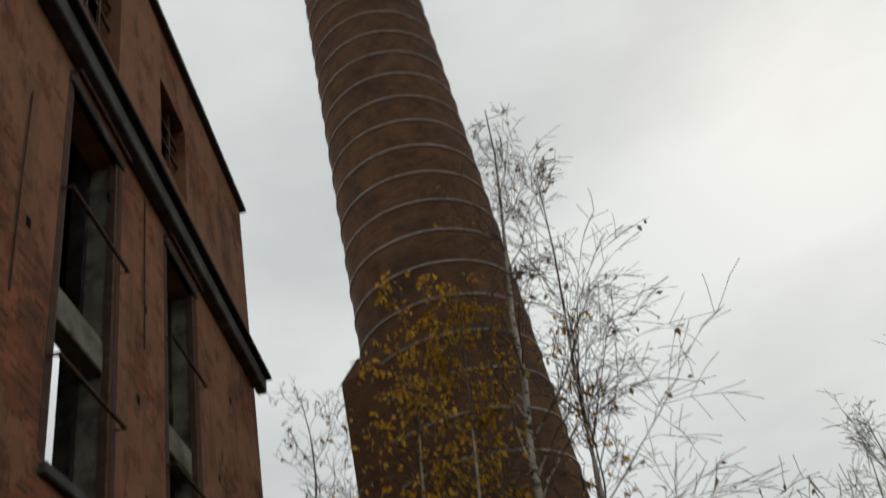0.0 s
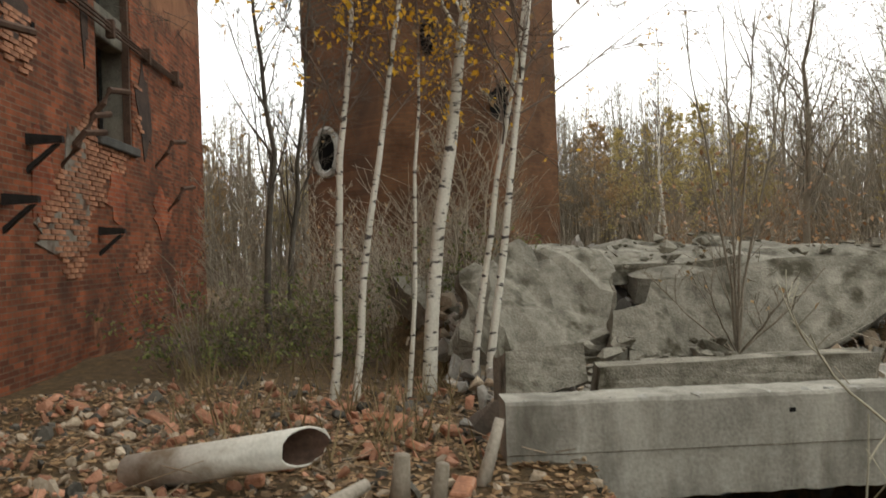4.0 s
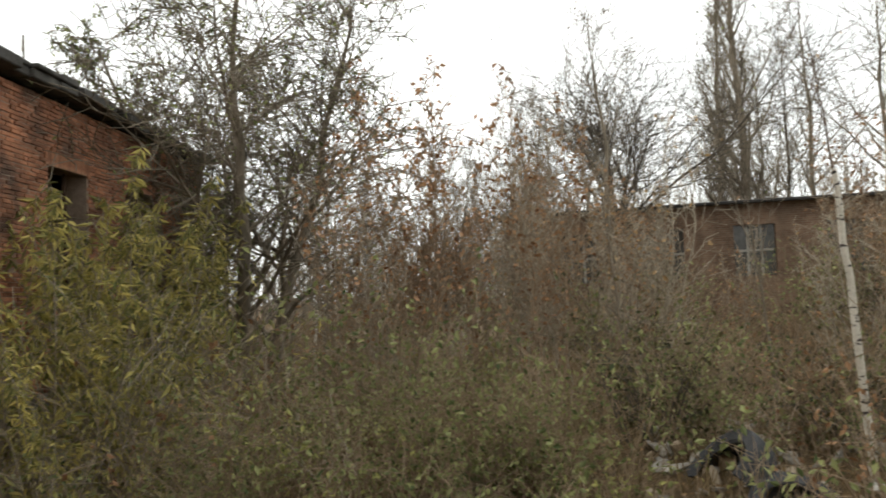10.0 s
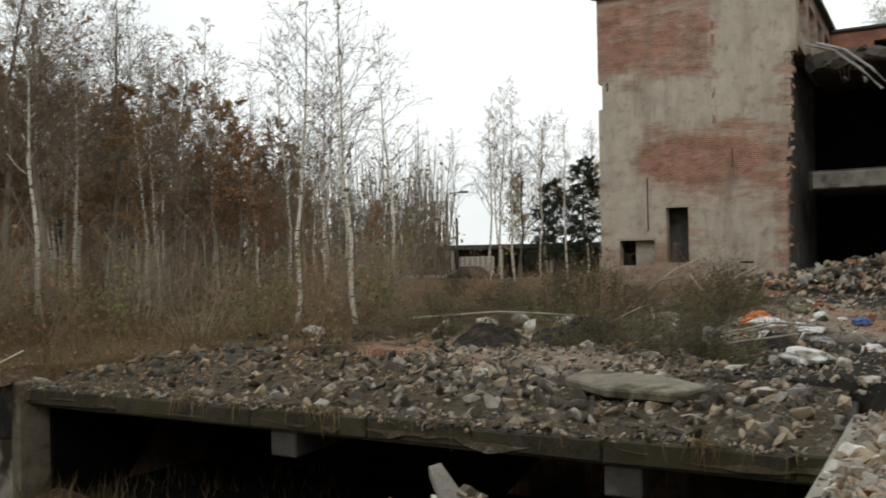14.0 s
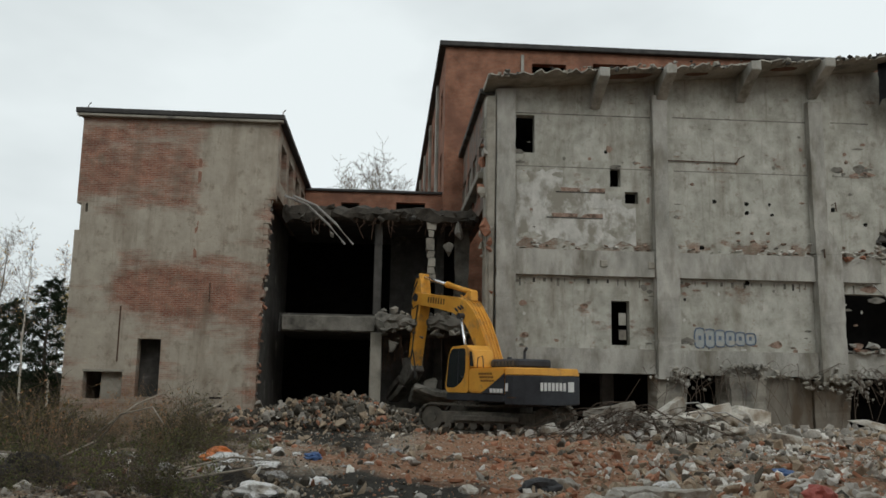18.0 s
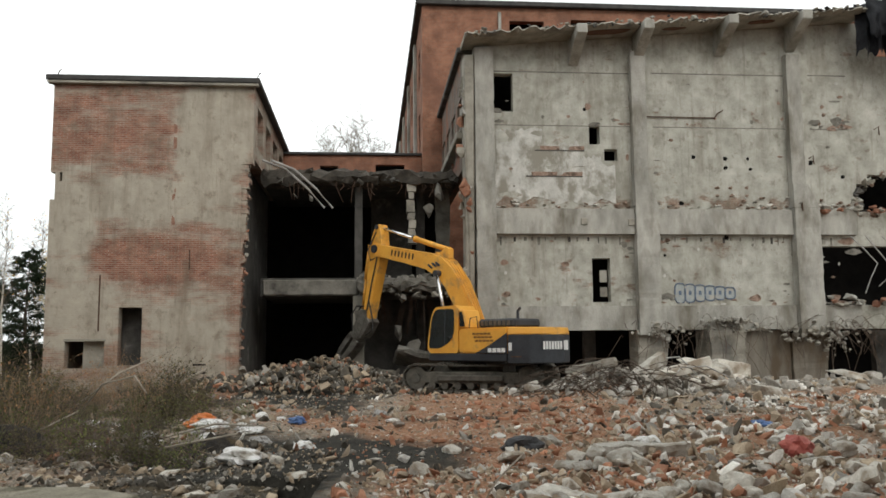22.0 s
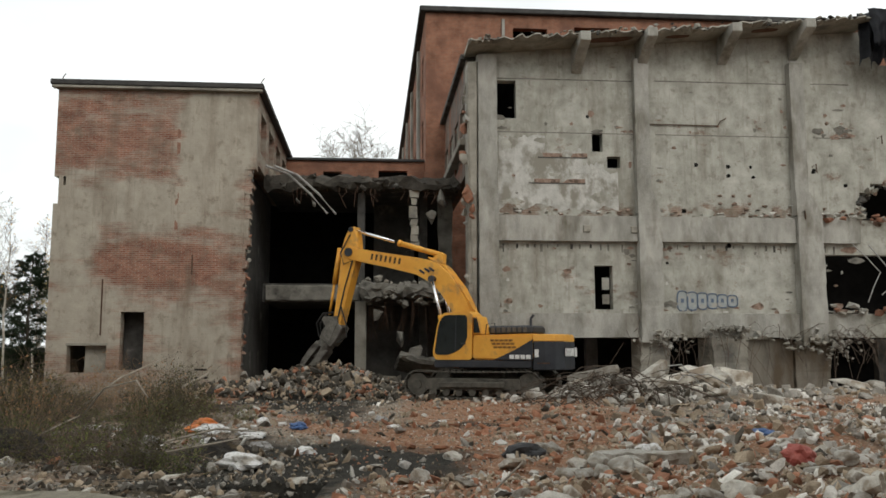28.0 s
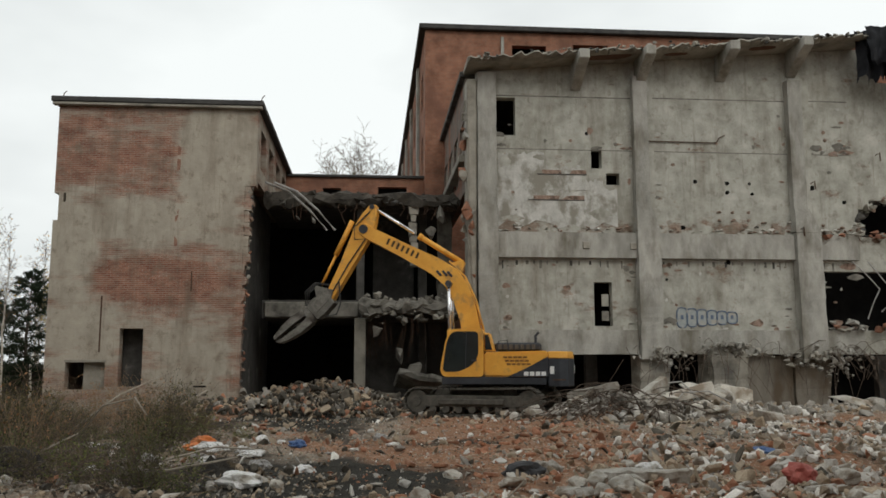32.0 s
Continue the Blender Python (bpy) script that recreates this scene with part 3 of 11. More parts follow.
def ground_material():
    m = bpy.data.materials.new("littered_earth")
    n, l = nodes_of(m)
    b = n["Principled BSDF"]
    b.inputs["Roughness"].default_value = 0.95
    b.inputs["Specular IOR Level"].default_value = 0.15
    co = n.new("ShaderNodeTexCoord")

    def ns(scale, detail=6, w=0.0, rough=0.6):
        t = n.new("ShaderNodeTexNoise")
        t.noise_dimensions = "4D"
        t.inputs["W"].default_value = w
        t.inputs["Scale"].default_value, t.inputs["Detail"].default_value, t.inputs["Roughness"].default_value = scale, detail, rough
        l.new(co.outputs["Object"], t.inputs["Vector"])
        return t.outputs["Fac"]

    def ramp(fac, stops):
        r = n.new("ShaderNodeValToRGB")
        while len(r.color_ramp.elements) < len(stops):
            r.color_ramp.elements.new(0.5)
        for e, (p, c) in zip(r.color_ramp.elements, stops):
            e.position, e.color = p, (*c, 1)
        l.new(fac, r.inputs["Fac"])
        return r.outputs["Color"]

    def mix(fac, a, c):
        x = n.new("ShaderNodeMix")
        x.data_type = "RGBA"
        l.new(fac, x.inputs["Factor"])
        l.new(a, x.inputs["A"])
        l.new(c, x.inputs["B"])
        return x.outputs["Result"]

    def rng_(v, a, c):
        x = n.new("ShaderNodeMapRange")
        x.inputs["From Min"].default_value, x.inputs["From Max"].default_value = a, c
        l.new(v, x.inputs["Value"])
        return x.outputs["Result"]

    def mul(a, c):
        x = n.new("ShaderNodeMath")
        x.operation = "MULTIPLY"
        l.new(a, x.inputs[0])
        l.new(c, x.inputs[1])
        return x.outputs[0]

    sp = n.new("ShaderNodeSeparateXYZ")
    l.new(co.outputs["Object"], sp.inputs[0])
    fine = ns(9, 8, 1, 0.75)
    litter = ramp(fine, [(0.3, (0.035, 0.026, 0.016)), (0.5, (0.10, 0.068, 0.036)), (0.66, (0.20, 0.12, 0.055)), (0.8, (0.10, 0.10, 0.04))])
    rubble = ramp(ns(7, 9, 2, 0.8), [(0.3, (0.07, 0.055, 0.04)), (0.46, (0.20, 0.165, 0.125)), (0.6, (0.34, 0.30, 0.245)), (0.73, (0.46, 0.43, 0.38))])
    dust = ramp(ns(6, 9, 3, 0.8), [(0.30, (0.085, 0.052, 0.032)), (0.45, (0.22, 0.115, 0.066)), (0.57, (0.34, 0.19, 0.115)), (0.68, (0.45, 0.36, 0.28))])
    soot = ramp(fine, [(0.3, (0.015, 0.014, 0.012)), (0.7, (0.06, 0.055, 0.045))])
    def bias(v, s, a, c, amount):
        x = n.new("ShaderNodeMath")
        x.operation = "MULTIPLY_ADD"
        l.new(rng_(s, a, c), x.inputs[0])
        x.inputs[1].default_value = amount
        l.new(v, x.inputs[2])
        return x.outputs[0]

    # brick dust where the lorries pass, black spoil beside it
    tongue = bias(bias(ns(0.22, 5, 5), sp.outputs["X"], -2.5, 0.5, 0.16), sp.outputs["X"], 3.5, 7.0, -0.14)
    site = mix(rng_(tongue, 0.5, 0.6), rubble, dust)
    for scale_, amount_, seed_ in ((11.0, 0.75, 0.0), (26.0, 0.6, 7.0)):
        vo = n.new("ShaderNodeTexVoronoi")
        vo.voronoi_dimensions = "2D"
        vo.inputs["Scale"].default_value = scale_
        l.new(co.outputs["Object"], vo.inputs["Vector"])
        pick = n.new("ShaderNodeSeparateColor")
        l.new(vo.outputs["Color"], pick.inputs[0])
        bit = ramp(pick.outputs[0], [(0.0, (0.05, 0.035, 0.025)), (0.25, (0.30, 0.13, 0.07)), (0.5, (0.36, 0.22, 0.14)), (0.75, (0.40, 0.34, 0.27)), (1.0, (0.56, 0.53, 0.48))])
        keep_ = mul(rng_(vo.outputs["Distance"], 0.5, 0.32), rng_(pick.outputs[1], 0.45 + 0.2 * (scale_ < 20), 0.62 + 0.2 * (scale_ < 20)))
        part_ = n.new("ShaderNodeMath")
        part_.operation = "MULTIPLY"
        part_.inputs[1].default_value = amount_
        l.new(keep_, part_.inputs[0])
        site = mix(part_.outputs[0], site, bit)
    spoil = bias(bias(ns(0.28, 5, 12), sp.outputs["X"], -5.0, -3.5, 0.1), sp.outputs["X"], -2.0, 0.0, -0.16)
    site = mix(rng_(spoil, 0.52, 0.6), site, soot)
    far_ = n.new("ShaderNodeVectorMath")
    far_.operation = "DISTANCE"
    l.new(co.outputs["Object"], far_.inputs[0])
    far_.inputs[1].default_value = (-2.5, 13.7, 0.0)
    wide = n.new("ShaderNodeMath")
    wide.operation = "MULTIPLY_ADD"
    l.new(ns(0.6, 6, 21), wide.inputs[0])
    wide.inputs[1].default_value = 4.0
    l.new(far_.outputs["Value"], wide.inputs[2])
    site = mix(rng_(wide.outputs[0], 5.5, 4.4), site, soot)
    # the cleared yard lies to the north-east, the overgrown part to the west and south
    yard = mul(rng_(sp.outputs["Y"], 4.5, 8.5), rng_(sp.outputs["X"], -14, -6))
    wob = n.new("ShaderNodeMath")
    wob.operation = "MULTIPLY_ADD"
    l.new(ns(0.35, 4, 8), wob.inputs[0])
    wob.inputs[1].default_value = 1.2
    l.new(yard, wob.inputs[2])
    near = rng_(wob.outputs[0], 0.75, 1.1)
    col = mix(near, litter, site)
    l.new(col, b.inputs["Base Color"])
    bp = n.new("ShaderNodeBump")
    bp.inputs["Strength"].default_value, bp.inputs["Distance"].default_value = 0.9, 0.06
    l.new(fine, bp.inputs["Height"])
    l.new(bp.outputs["Normal"], b.inputs["Normal"])
    return m


GROUND = ground_material()
build_ground()


# ---- the boiler hall ----
BLACK_IRON = mat("black_iron", (0.010, 0.009, 0.008), (0.035, 0.03, 0.026), 4.0, rough=0.7, metal=0.3)
CONCRETE_GRIMY = mat("grimy_concrete", (0.09, 0.08, 0.062), (0.25, 0.225, 0.175), 1.6, stain=(0.05, 0.043, 0.033), stain_scale=1.2, stain_lo=0.5, stain_hi=0.66, bump=0.5)
HALL_SOOT = mat("sooty_hall_brick", (0.018, 0.014, 0.011), (0.075, 0.045, 0.032), 3.0, bump=0.6)
HALL_RED = masonry("raw_hall_brick", (0.24, 0.062, 0.03), (0.42, 0.12, 0.052), (0.26, 0.17, 0.12), axis="SUM", seed=31, dark=(0.08, 0.04, 0.028))
HALL_GREY = mat("grey_render_patch", (0.12, 0.105, 0.085), (0.30, 0.265, 0.215), 2.2, bump=0.5, stain=(0.10, 0.055, 0.035), stain_scale=2.5, stain_lo=0.5, stain_hi=0.62)
HALL_EDGE = mat("dark_edge_brick", (0.03, 0.018, 0.012), (0.10, 0.045, 0.028), 4.0, bump=0.6)


def boiler_hall():
    hall = thing("boiler_hall", "tall derelict boiler hall of rendered red brick with empty windows", "building", HF)
    holes = [(-1.95, 0.0, 6.6, 13.3), (-6.25, -4.45, 3.5, 13.3), (-1.8, -0.1, 15.7, 18.6), (-6.0, -4.2, 15.8, 18.4), (3.0, 5.0, 6.6, 13.3), (7.2, 9.2, 6.6, 13.3)]
    bm = bmesh.new()
    pierced(bm, -11.6, 14, -0.5, 20.4, 0, 0.5, holes)
    bm.transform(Matrix(((0, 1, 0, 0), (1, 0, 0, 0), (0, 0, 1, 0), (0, 0, 0, 1))))
    bmesh.ops.recalc_face_normals(bm, faces=bm.faces)
    part("west_wall", bm, BRICK_HALL, hall, "red brick wall with peeling red render and missing patches")
    bm = bmesh.new()
    pierced(bm, 0.5, 16, -0.5, 20.4, -11.6, -11.1, [(4, 7, 2, 9), (4.9, 6.6, 12.6, 17.2)])
    part("south_wall", bm, BRICK_HALL, hall)
    part("east_wall", boxed(15.5, 16, -11.1, 14, -0.5, 20.4), BRICK_HALL, hall)
    part("north_wall", boxed(0.5, 15.5, 13.5, 14, -0.5, 20.4), BRICK_HALL, hall)
    part("cornice_lip", boxed(-0.42, 0, -12.1, 14, 14.223, 14.34, 0.02), BLACK_IRON, hall)
    part("roof", boxed(-0.18, 16.2, -11.8, 14.2, 20.4, 20.56, 0.03), BLACK_ROOF, hall, "tarred flat roof edge")
    part("cornice", boxed(-0.27, 0, -12.0, 14, 13.77, 14.22, 0.03), CONCRETE_DARK, hall, "dark projecting concrete cornice")
    for k, z in enumerate((5.2, 5.28, 5.35)):
        v, f = ribbon_tube([(-0.07 - 0.02 * k, 14, z), (-0.08, 3, z - 0.03), (-0.09, -3, z + 0.02), (-0.07, -9.6, z - 0.04 * k)], 0.022, 6)
        part("conduit", raw_mesh("conduit", v, f, RUST), RUST, hall, "thin iron pipe along the wall")
    for y in range(-9, 12, 2):
        part("conduit_clamp", boxed(-0.14, 0, y - 0.05, y + 0.05, 5.12, 5.42, 0.01), RUST, hall)
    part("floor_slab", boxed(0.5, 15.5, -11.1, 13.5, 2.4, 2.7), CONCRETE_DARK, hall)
    for y0, y1, z in ((-1.95, 0.0, 9.25), (-6.25, -4.45, 9.3), (-6.25, -4.45, 5.5)):
        part("window_beam", boxed(0.12, 0.42, y0, y1, z - 0.35, z + 0.2, 0.02), CONCRETE_GRIMY, hall, "grey concrete beam across the opening")
    for y0, y1, z in ((-1.95, 0, 6.5), (-6.25, -4.45, 3.4)):
        part("window_sill", boxed(-0.1, 0.4, y0 - 0.1, y1 + 0.1, z - 0.08, z + 0.08, 0.02), CONCRETE_DARK, hall)
    for y, z, l in ((-4.1, 4.1, 0.9), (-3.0, 3.3, 0.8), (-0.4, 4.15, 1.2), (-7.6, 3.75, 0.8), (-3.4, 3.6, 0.5), (-8.3, 2.9, 0.7)):
        v, f = ribbon_tube([(0.05, y, z - 0.5), (-0.25, y + 0.05, z - 0.2), (-0.32, y, z), (-0.45, y - l * 0.6, z + 0.06)], 0.05, 6)
        part("bracket", raw_mesh("bracket", v, f, RUST), RUST, hall, "bent rusty iron bracket")
    # flat black plates, the shade of small holes put in as colour
    for y, z in ((-2.17, 4.55), (-1.6, 12.2), (-3.3, 11.0), (-3.0, 9.0), (-7.6, 9.5), (-8.9, 12.0), (0.9, 9.6), (1.6, 7.4), (-3.4, 7.4)):
        part("wall_hole", boxed(-0.012, 0.02, y - 0.06, y + 0.06, z - 0.08, z + 0.08, 0.01), DARK_VOID, hall)
    # iron bars that stand off the wall across the tall openings
    for y0, y1, heights in ((-1.95, 0.0, (13.5, 10.9, 8.0)), (-6.25, -4.45, (13.5, 11.0, 8.4, 6.4))):
        for z in heights:
            pts = [(0.05, y1 + 0.12, z), (-0.16, y1 + 0.12, z), (-0.17, (y0 + y1) / 2, z - 0.02), (-0.16, y0 - 0.12, z), (0.05, y0 - 0.12, z)]
            v, f = ribbon_tube(pts, 0.035, 6)
            part("stand_off_bar", raw_mesh("stand_off_bar", v, f, RUST), RUST, hall, "rusty iron bar across the opening")
        # a darker strip runs along both sides of the opening
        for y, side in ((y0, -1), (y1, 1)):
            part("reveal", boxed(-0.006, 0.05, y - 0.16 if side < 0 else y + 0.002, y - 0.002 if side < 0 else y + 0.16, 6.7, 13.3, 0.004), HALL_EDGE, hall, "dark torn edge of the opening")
    for y0, z0, z1 in ((-1.95, 6.6, 13.3), (-6.25, 3.5, 13.3)):
        part("reveal_lining", boxed(0.15, 0.5, y0 + 0.002, y0 + 0.03, z0 + 0.1, z1), CONCRETE_GRIMY, hall, "grimy plaster lining of the opening")
    # soot and damp on the lower brickwork, with a shape of its own
    srng = random.Random(19)
    for y, z, wy, wz, skin in ((-3.55, 2.75, 0.55, 1.0, HALL_GREY), (-1.2, 5.9, 1.1, 0.5, HALL_RED), (-2.6, 6.4, 0.45, 0.9, HALL_RED), (-0.2, 3.3, 0.8, 0.4, HALL_RED), (-3.0, 1.9, 1.2, 0.35, HALL_GREY), (-6.9, 4.3, 0.5, 0.9, HALL_SOOT),
                              (-4.0, 5.6, 0.25, 1.2, HALL_SOOT), (-1.6, 4.6, 0.5, 0.35, HALL_SOOT), (-7.9, 2.4, 0.7, 0.5, HALL_RED), (-5.3, 2.6, 0.6, 0.5, HALL_RED), (-2.3, 2.6, 0.4, 0.8, HALL_RED), (0.9, 5.2, 0.7, 0.3, HALL_SOOT), (1.0, 4.2, 0.9, 0.5, HALL_RED), (-3.4, 5.9, 0.5, 0.4, HALL_GREY)):
        bm = bmesh.new()
        prism(bm, [(y + wy * math.cos(q * 0.3491) * srng.uniform(0.55, 1.15), z + wz * math.sin(q * 0.3491) * srng.uniform(0.55, 1.15)) for q in range(18)], 0.004 + 0.002 * srng.random(), 0.02)
        part("wall_patch", bm, skin, hall, m=Matrix(((0, -1, 0, 0), (1, 0, 0, 0), (0, 0, 1, 0), (0, 0, 0, 1))))
    for y, z in ((1.2, 10.2), (1.3, 6.0), (-3.2, 12.0)):
        v, f = ribbon_tube([(-0.02, y, z + 1.6), (-0.03, y + 0.03, z), (-0.02, y - 0.02, z - 1.9)], 0.014, 5)
        part("wall_wire", raw_mesh("wall_wire", v, f, RUST), RUST, hall)
    for y, z, l in ((0.7, 3.7, 0.6), (-1.9, 3.0, 0.45), (-1.2, 2.2, 0.42), (-4.4, 1.9, 0.4)):
        bm = bmesh.new()
        prism(bm, ((0.0, 0.0), (-l, 0.02), (-l, 0.1), (0.0, 0.14)), y - 0.05, y + 0.05)
        prism(bm, ((0.0, -l * 0.8), (0.0, -l * 0.62), (-l * 0.75, 0.0), (-l * 0.9, 0.0)), y - 0.04, y + 0.04)
        part("wall_bracket", bm, BLACK_IRON, hall, "black iron wall bracket", Matrix.Translation((0, 0, z)))
    for y0, y1, z0, z1 in ((-1.95, 0.0, 6.6, 13.3), (-6.25, -4.45, 3.5, 13.3)):
        part("frame_post", boxed(0.02, 0.14, y0, y0 + 0.09, z0, z1), RUST, hall)
        part("frame_post", boxed(0.02, 0.14, y1 - 0.09, y1, z0, z1), RUST, hall)
        part("lintel", boxed(-0.06, 0.1, y0 - 0.15, y1 + 0.15, z1, z1 + 0.18, 0.02), CONCRETE_DARK, hall)
    for y0, y1, z0, z1 in ((-1.8, -0.1, 15.7, 18.6), (-6.0, -4.2, 15.8, 18.4)):
        for k in range(1, 3):
            y = y0 + (y1 - y0) * k / 3
            part("window_bar", boxed(0.2, 0.26, y - 0.03, y + 0.03, z0, z1), RUST, hall)
        for k in range(1, 4):
            z = z0 + (z1 - z0) * k / 4
            part("window_bar", boxed(0.2, 0.26, y0, y1, z - 0.03, z + 0.03), RUST, hall)
    # lining of the hall, its dark colour standing in for the unlit inside
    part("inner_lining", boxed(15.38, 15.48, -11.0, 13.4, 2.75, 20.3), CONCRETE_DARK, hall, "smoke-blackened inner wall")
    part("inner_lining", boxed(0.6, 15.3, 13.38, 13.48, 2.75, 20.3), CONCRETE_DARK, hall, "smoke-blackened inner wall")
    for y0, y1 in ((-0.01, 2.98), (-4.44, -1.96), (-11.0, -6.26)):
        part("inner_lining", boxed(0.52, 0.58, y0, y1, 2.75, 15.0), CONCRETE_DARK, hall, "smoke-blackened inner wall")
    part("inner_pier", boxed(3.2, 4.0, -2.6, -1.9, 2.7, 20.4), CONCRETE_GRIMY, hall, "grimy plastered pier inside the hall")
    part("inner_pier", boxed(2.2, 3.0, -7.4, -6.4, 2.7, 20.4), CONCRETE_GRIMY, hall)
    # patches where the render has fallen and single bricks show
    prng = random.Random(14)
    brick = link_mesh("brick", bevel(boxed(-0.03, 0.04, -0.122, 0.122, -0.032, 0.032), 0.006), BRICK_PIECE)
    made = 0
    for row in range(0, 60):
        z = 1.3 + row * 0.077
        for col in range(-28, 52):
            y = -col * 0.262 - (0.131 if row % 2 else 0)
            open_ = noise.noise((y * 0.45, z * 0.5, 3.0)) + noise.noise((y * 1.7, z * 1.7, 1.0)) * 0.35
            if open_ > 0.12 and -6.9 < y < 0.6 and made < 300 and not (-6.3 < y < -4.4 and z > 3.4):
                made += 1
                part("brick", brick, BRICK_PIECE, hall, m=Matrix.Translation((prng.uniform(-0.012, 0.012), y, z)))
    return hall


HALL = boiler_hall()


# ---- the chimney ----
CHX, CHY = 4.21, -28.41


def chimney():
    ch = thing("factory_chimney", "tall tapering red brick factory chimney bound with iron hoops", "chimney", frame_at(CHX, CHY, 0.2, 10.5))
    bm = bmesh.new()

    def ring(r, z, n, off=0.0):
        return [bm.verts.new((r * math.cos(2 * math.pi * (i + off) / n), r * math.sin(2 * math.pi * (i + off) / n), z)) for i in range(n)]

    def skin(a, b):
        for i in range(len(a)):
            j = (i + 1) % len(a)
            bm.faces.new((a[i], a[j], b[j], b[i]))
    r0, r1, r2 = ring(3.95, -0.6, 8, 0.5), ring(3.93, 8.6, 8, 0.5), ring(3.42, 9.6, 8, 0.5)
    skin(r0, r1)
    skin(r1, r2)
    bm.faces.new(r2)
    part("plinth", bm, BRICK_CHIMNEY, ch, "octagonal brick plinth")
    bm = bmesh.new()
    last = None
    for k in range(27):
        z = 9.5 + k * 1.5
        now = ring(3.2 - 0.015 * (z - 8.4), z, 40)
        if last:
            skin(last, now)
        last = now
    bm.faces.new(last)
    part("shaft", bm, BRICK_CHIMNEY, ch, "round tapering brick shaft", smooth=True)
    # the taller flue block on the side towards the hall
    bm = bmesh.new()
    lo = [(1.2, -2.0), (3.45, -2.0), (3.72, -1.3), (3.72, 1.6), (1.2, 2.6)]
    a = [bm.verts.new((x, y, 7.0)) for x, y in lo]
    b = [bm.verts.new((x, y, 15.4)) for x, y in lo]
    c = [bm.verts.new((x * 0.84, y * 0.86, 16.3)) for x, y in lo]
    skin(a, b)
    skin(b, c)
    bm.faces.new(c)
    part("flue_block", bm, BRICK_CHIMNEY, ch, "brick flue block against the shaft")
    for k in range(25):
        z = 11.2 + k * 1.42
        r = 3.2 - 0.015 * (z - 8.4) + 0.012
        b2 = bmesh.new()
        rings = []
        for rr, zz in ((r - 0.03, z - 0.026), (r + 0.028, z - 0.026), (r + 0.028, z + 0.026), (r - 0.03, z + 0.026)):
            rings.append([b2.verts.new((rr * math.cos(6.28319 * i / 64), rr * math.sin(6.28319 * i / 64), zz)) for i in range(64)])
        for q in range(4):
            a, b = rings[q], rings[(q + 1) % 4]
            for i in range(64):
                j = (i + 1) % 64
                b2.faces.new((a[i], a[j], b[j], b[i]))
        part("iron_hoop", b2, HOOP, ch, "pale rusted iron hoop")
    # openings in the plinth: a ragged hole, a slot and a rimmed flue mouth
    inv = frame_at(CHX, CHY, 0.2, 10.5).inverted()

    def face_hit(px, pz):
        """The point of the plinth's north side that is seen along that bearing (x at y = -21) and height."""
        d = Vector((px - 0.5, -21 + 2.4, 0)).normalized()
        for q in range(4000):
            p = Vector((0.5, -2.4, 0)) + d * (14 + q * 0.004)
            l = inv @ p
            rr = math.hypot(l.x, l.y)
            w = math.atan2(l.y, l.x) / (2 * math.pi) * 8 - 0.5
            frac = (w - math.floor(w + 0.5)) * 2 * math.pi / 8
            face_r = 3.95 * math.cos(math.pi / 8)
            near = math.pi / 4 * math.floor((math.atan2(l.y, l.x)) / (math.pi / 4) + 0.5)
            if l.x * math.cos(near) + l.y * math.sin(near) < face_r:
                return l, near
        return None, 0

    rr = random.Random(5)
    for px, pz, w, h, ragged in ((1.57, 5.4, 0.52, 0.56, True), (3.15, 7.2, 0.2, 0.52, False), (5.5, 4.35, 0.42, 0.56, False)):
        l, near = face_hit(px, pz)
        if l is None:
            continue
        m = Matrix.Translation((l.x, l.y, pz - 0.2)) @ Matrix.Rotation(near, 4, "Z") @ Matrix.Rotation(math.pi / 2, 4, "Y")
        b2 = bmesh.new()
        n = 22
        rim = [b2.verts.new((h * math.cos(6.283 * i / n) * (rr.uniform(0.75, 1.15) if ragged else 1), w * math.sin(6.283 * i / n) * (rr.uniform(0.75, 1.15) if ragged else 1), 0.02)) for i in range(n)]
        b2.faces.new(rim)
        bmesh.ops.solidify(b2, geom=b2.faces[:], thickness=0.03)
        # flat near-black plate in place of the hole's shaded depth
        part("flue_opening", b2, DARK_VOID, ch, "dark hole in the brickwork", m)
        if px > 5:
            v, f = ribbon_tube([(h * 1.12 * math.cos(6.283 * i / 24), w * 1.15 * math.sin(6.283 * i / 24), 0.03) for i in range(25)], 0.11, 6)
            part("opening_rim", raw_mesh("opening_rim", v, f, CONCRETE_PALE), CONCRETE_PALE, ch, "pale stone rim", m)
    return ch


CHIMNEY = chimney()


# ---- the gatehouse, its beam and its deck ----
MOSSY_PALE = mat("mossy_pale_concrete", (0.12, 0.105, 0.075), (0.30, 0.275, 0.21), 2.0, stain=(0.07, 0.06, 0.035), stain_scale=1.5, stain_lo=0.5, stain_hi=0.62, bump=0.6)
WHITEWASH = mat("flaking_whitewash", (0.36, 0.34, 0.28), (0.72, 0.69, 0.60), 1.5, stain=(0.07, 0.062, 0.045), stain_scale=1.1, stain_lo=0.53, stain_hi=0.60, bump=0.4, stretch=(1, 1, 0.4))
TAR = mat("peeling_tar", (0.012, 0.012, 0.011), (0.05, 0.048, 0.043), 2.0, stain=(0.20, 0.18, 0.14), stain_scale=2.2, stain_lo=0.52, stain_hi=0.66, bump=0.6, stretch=(1, 1, 0.5))

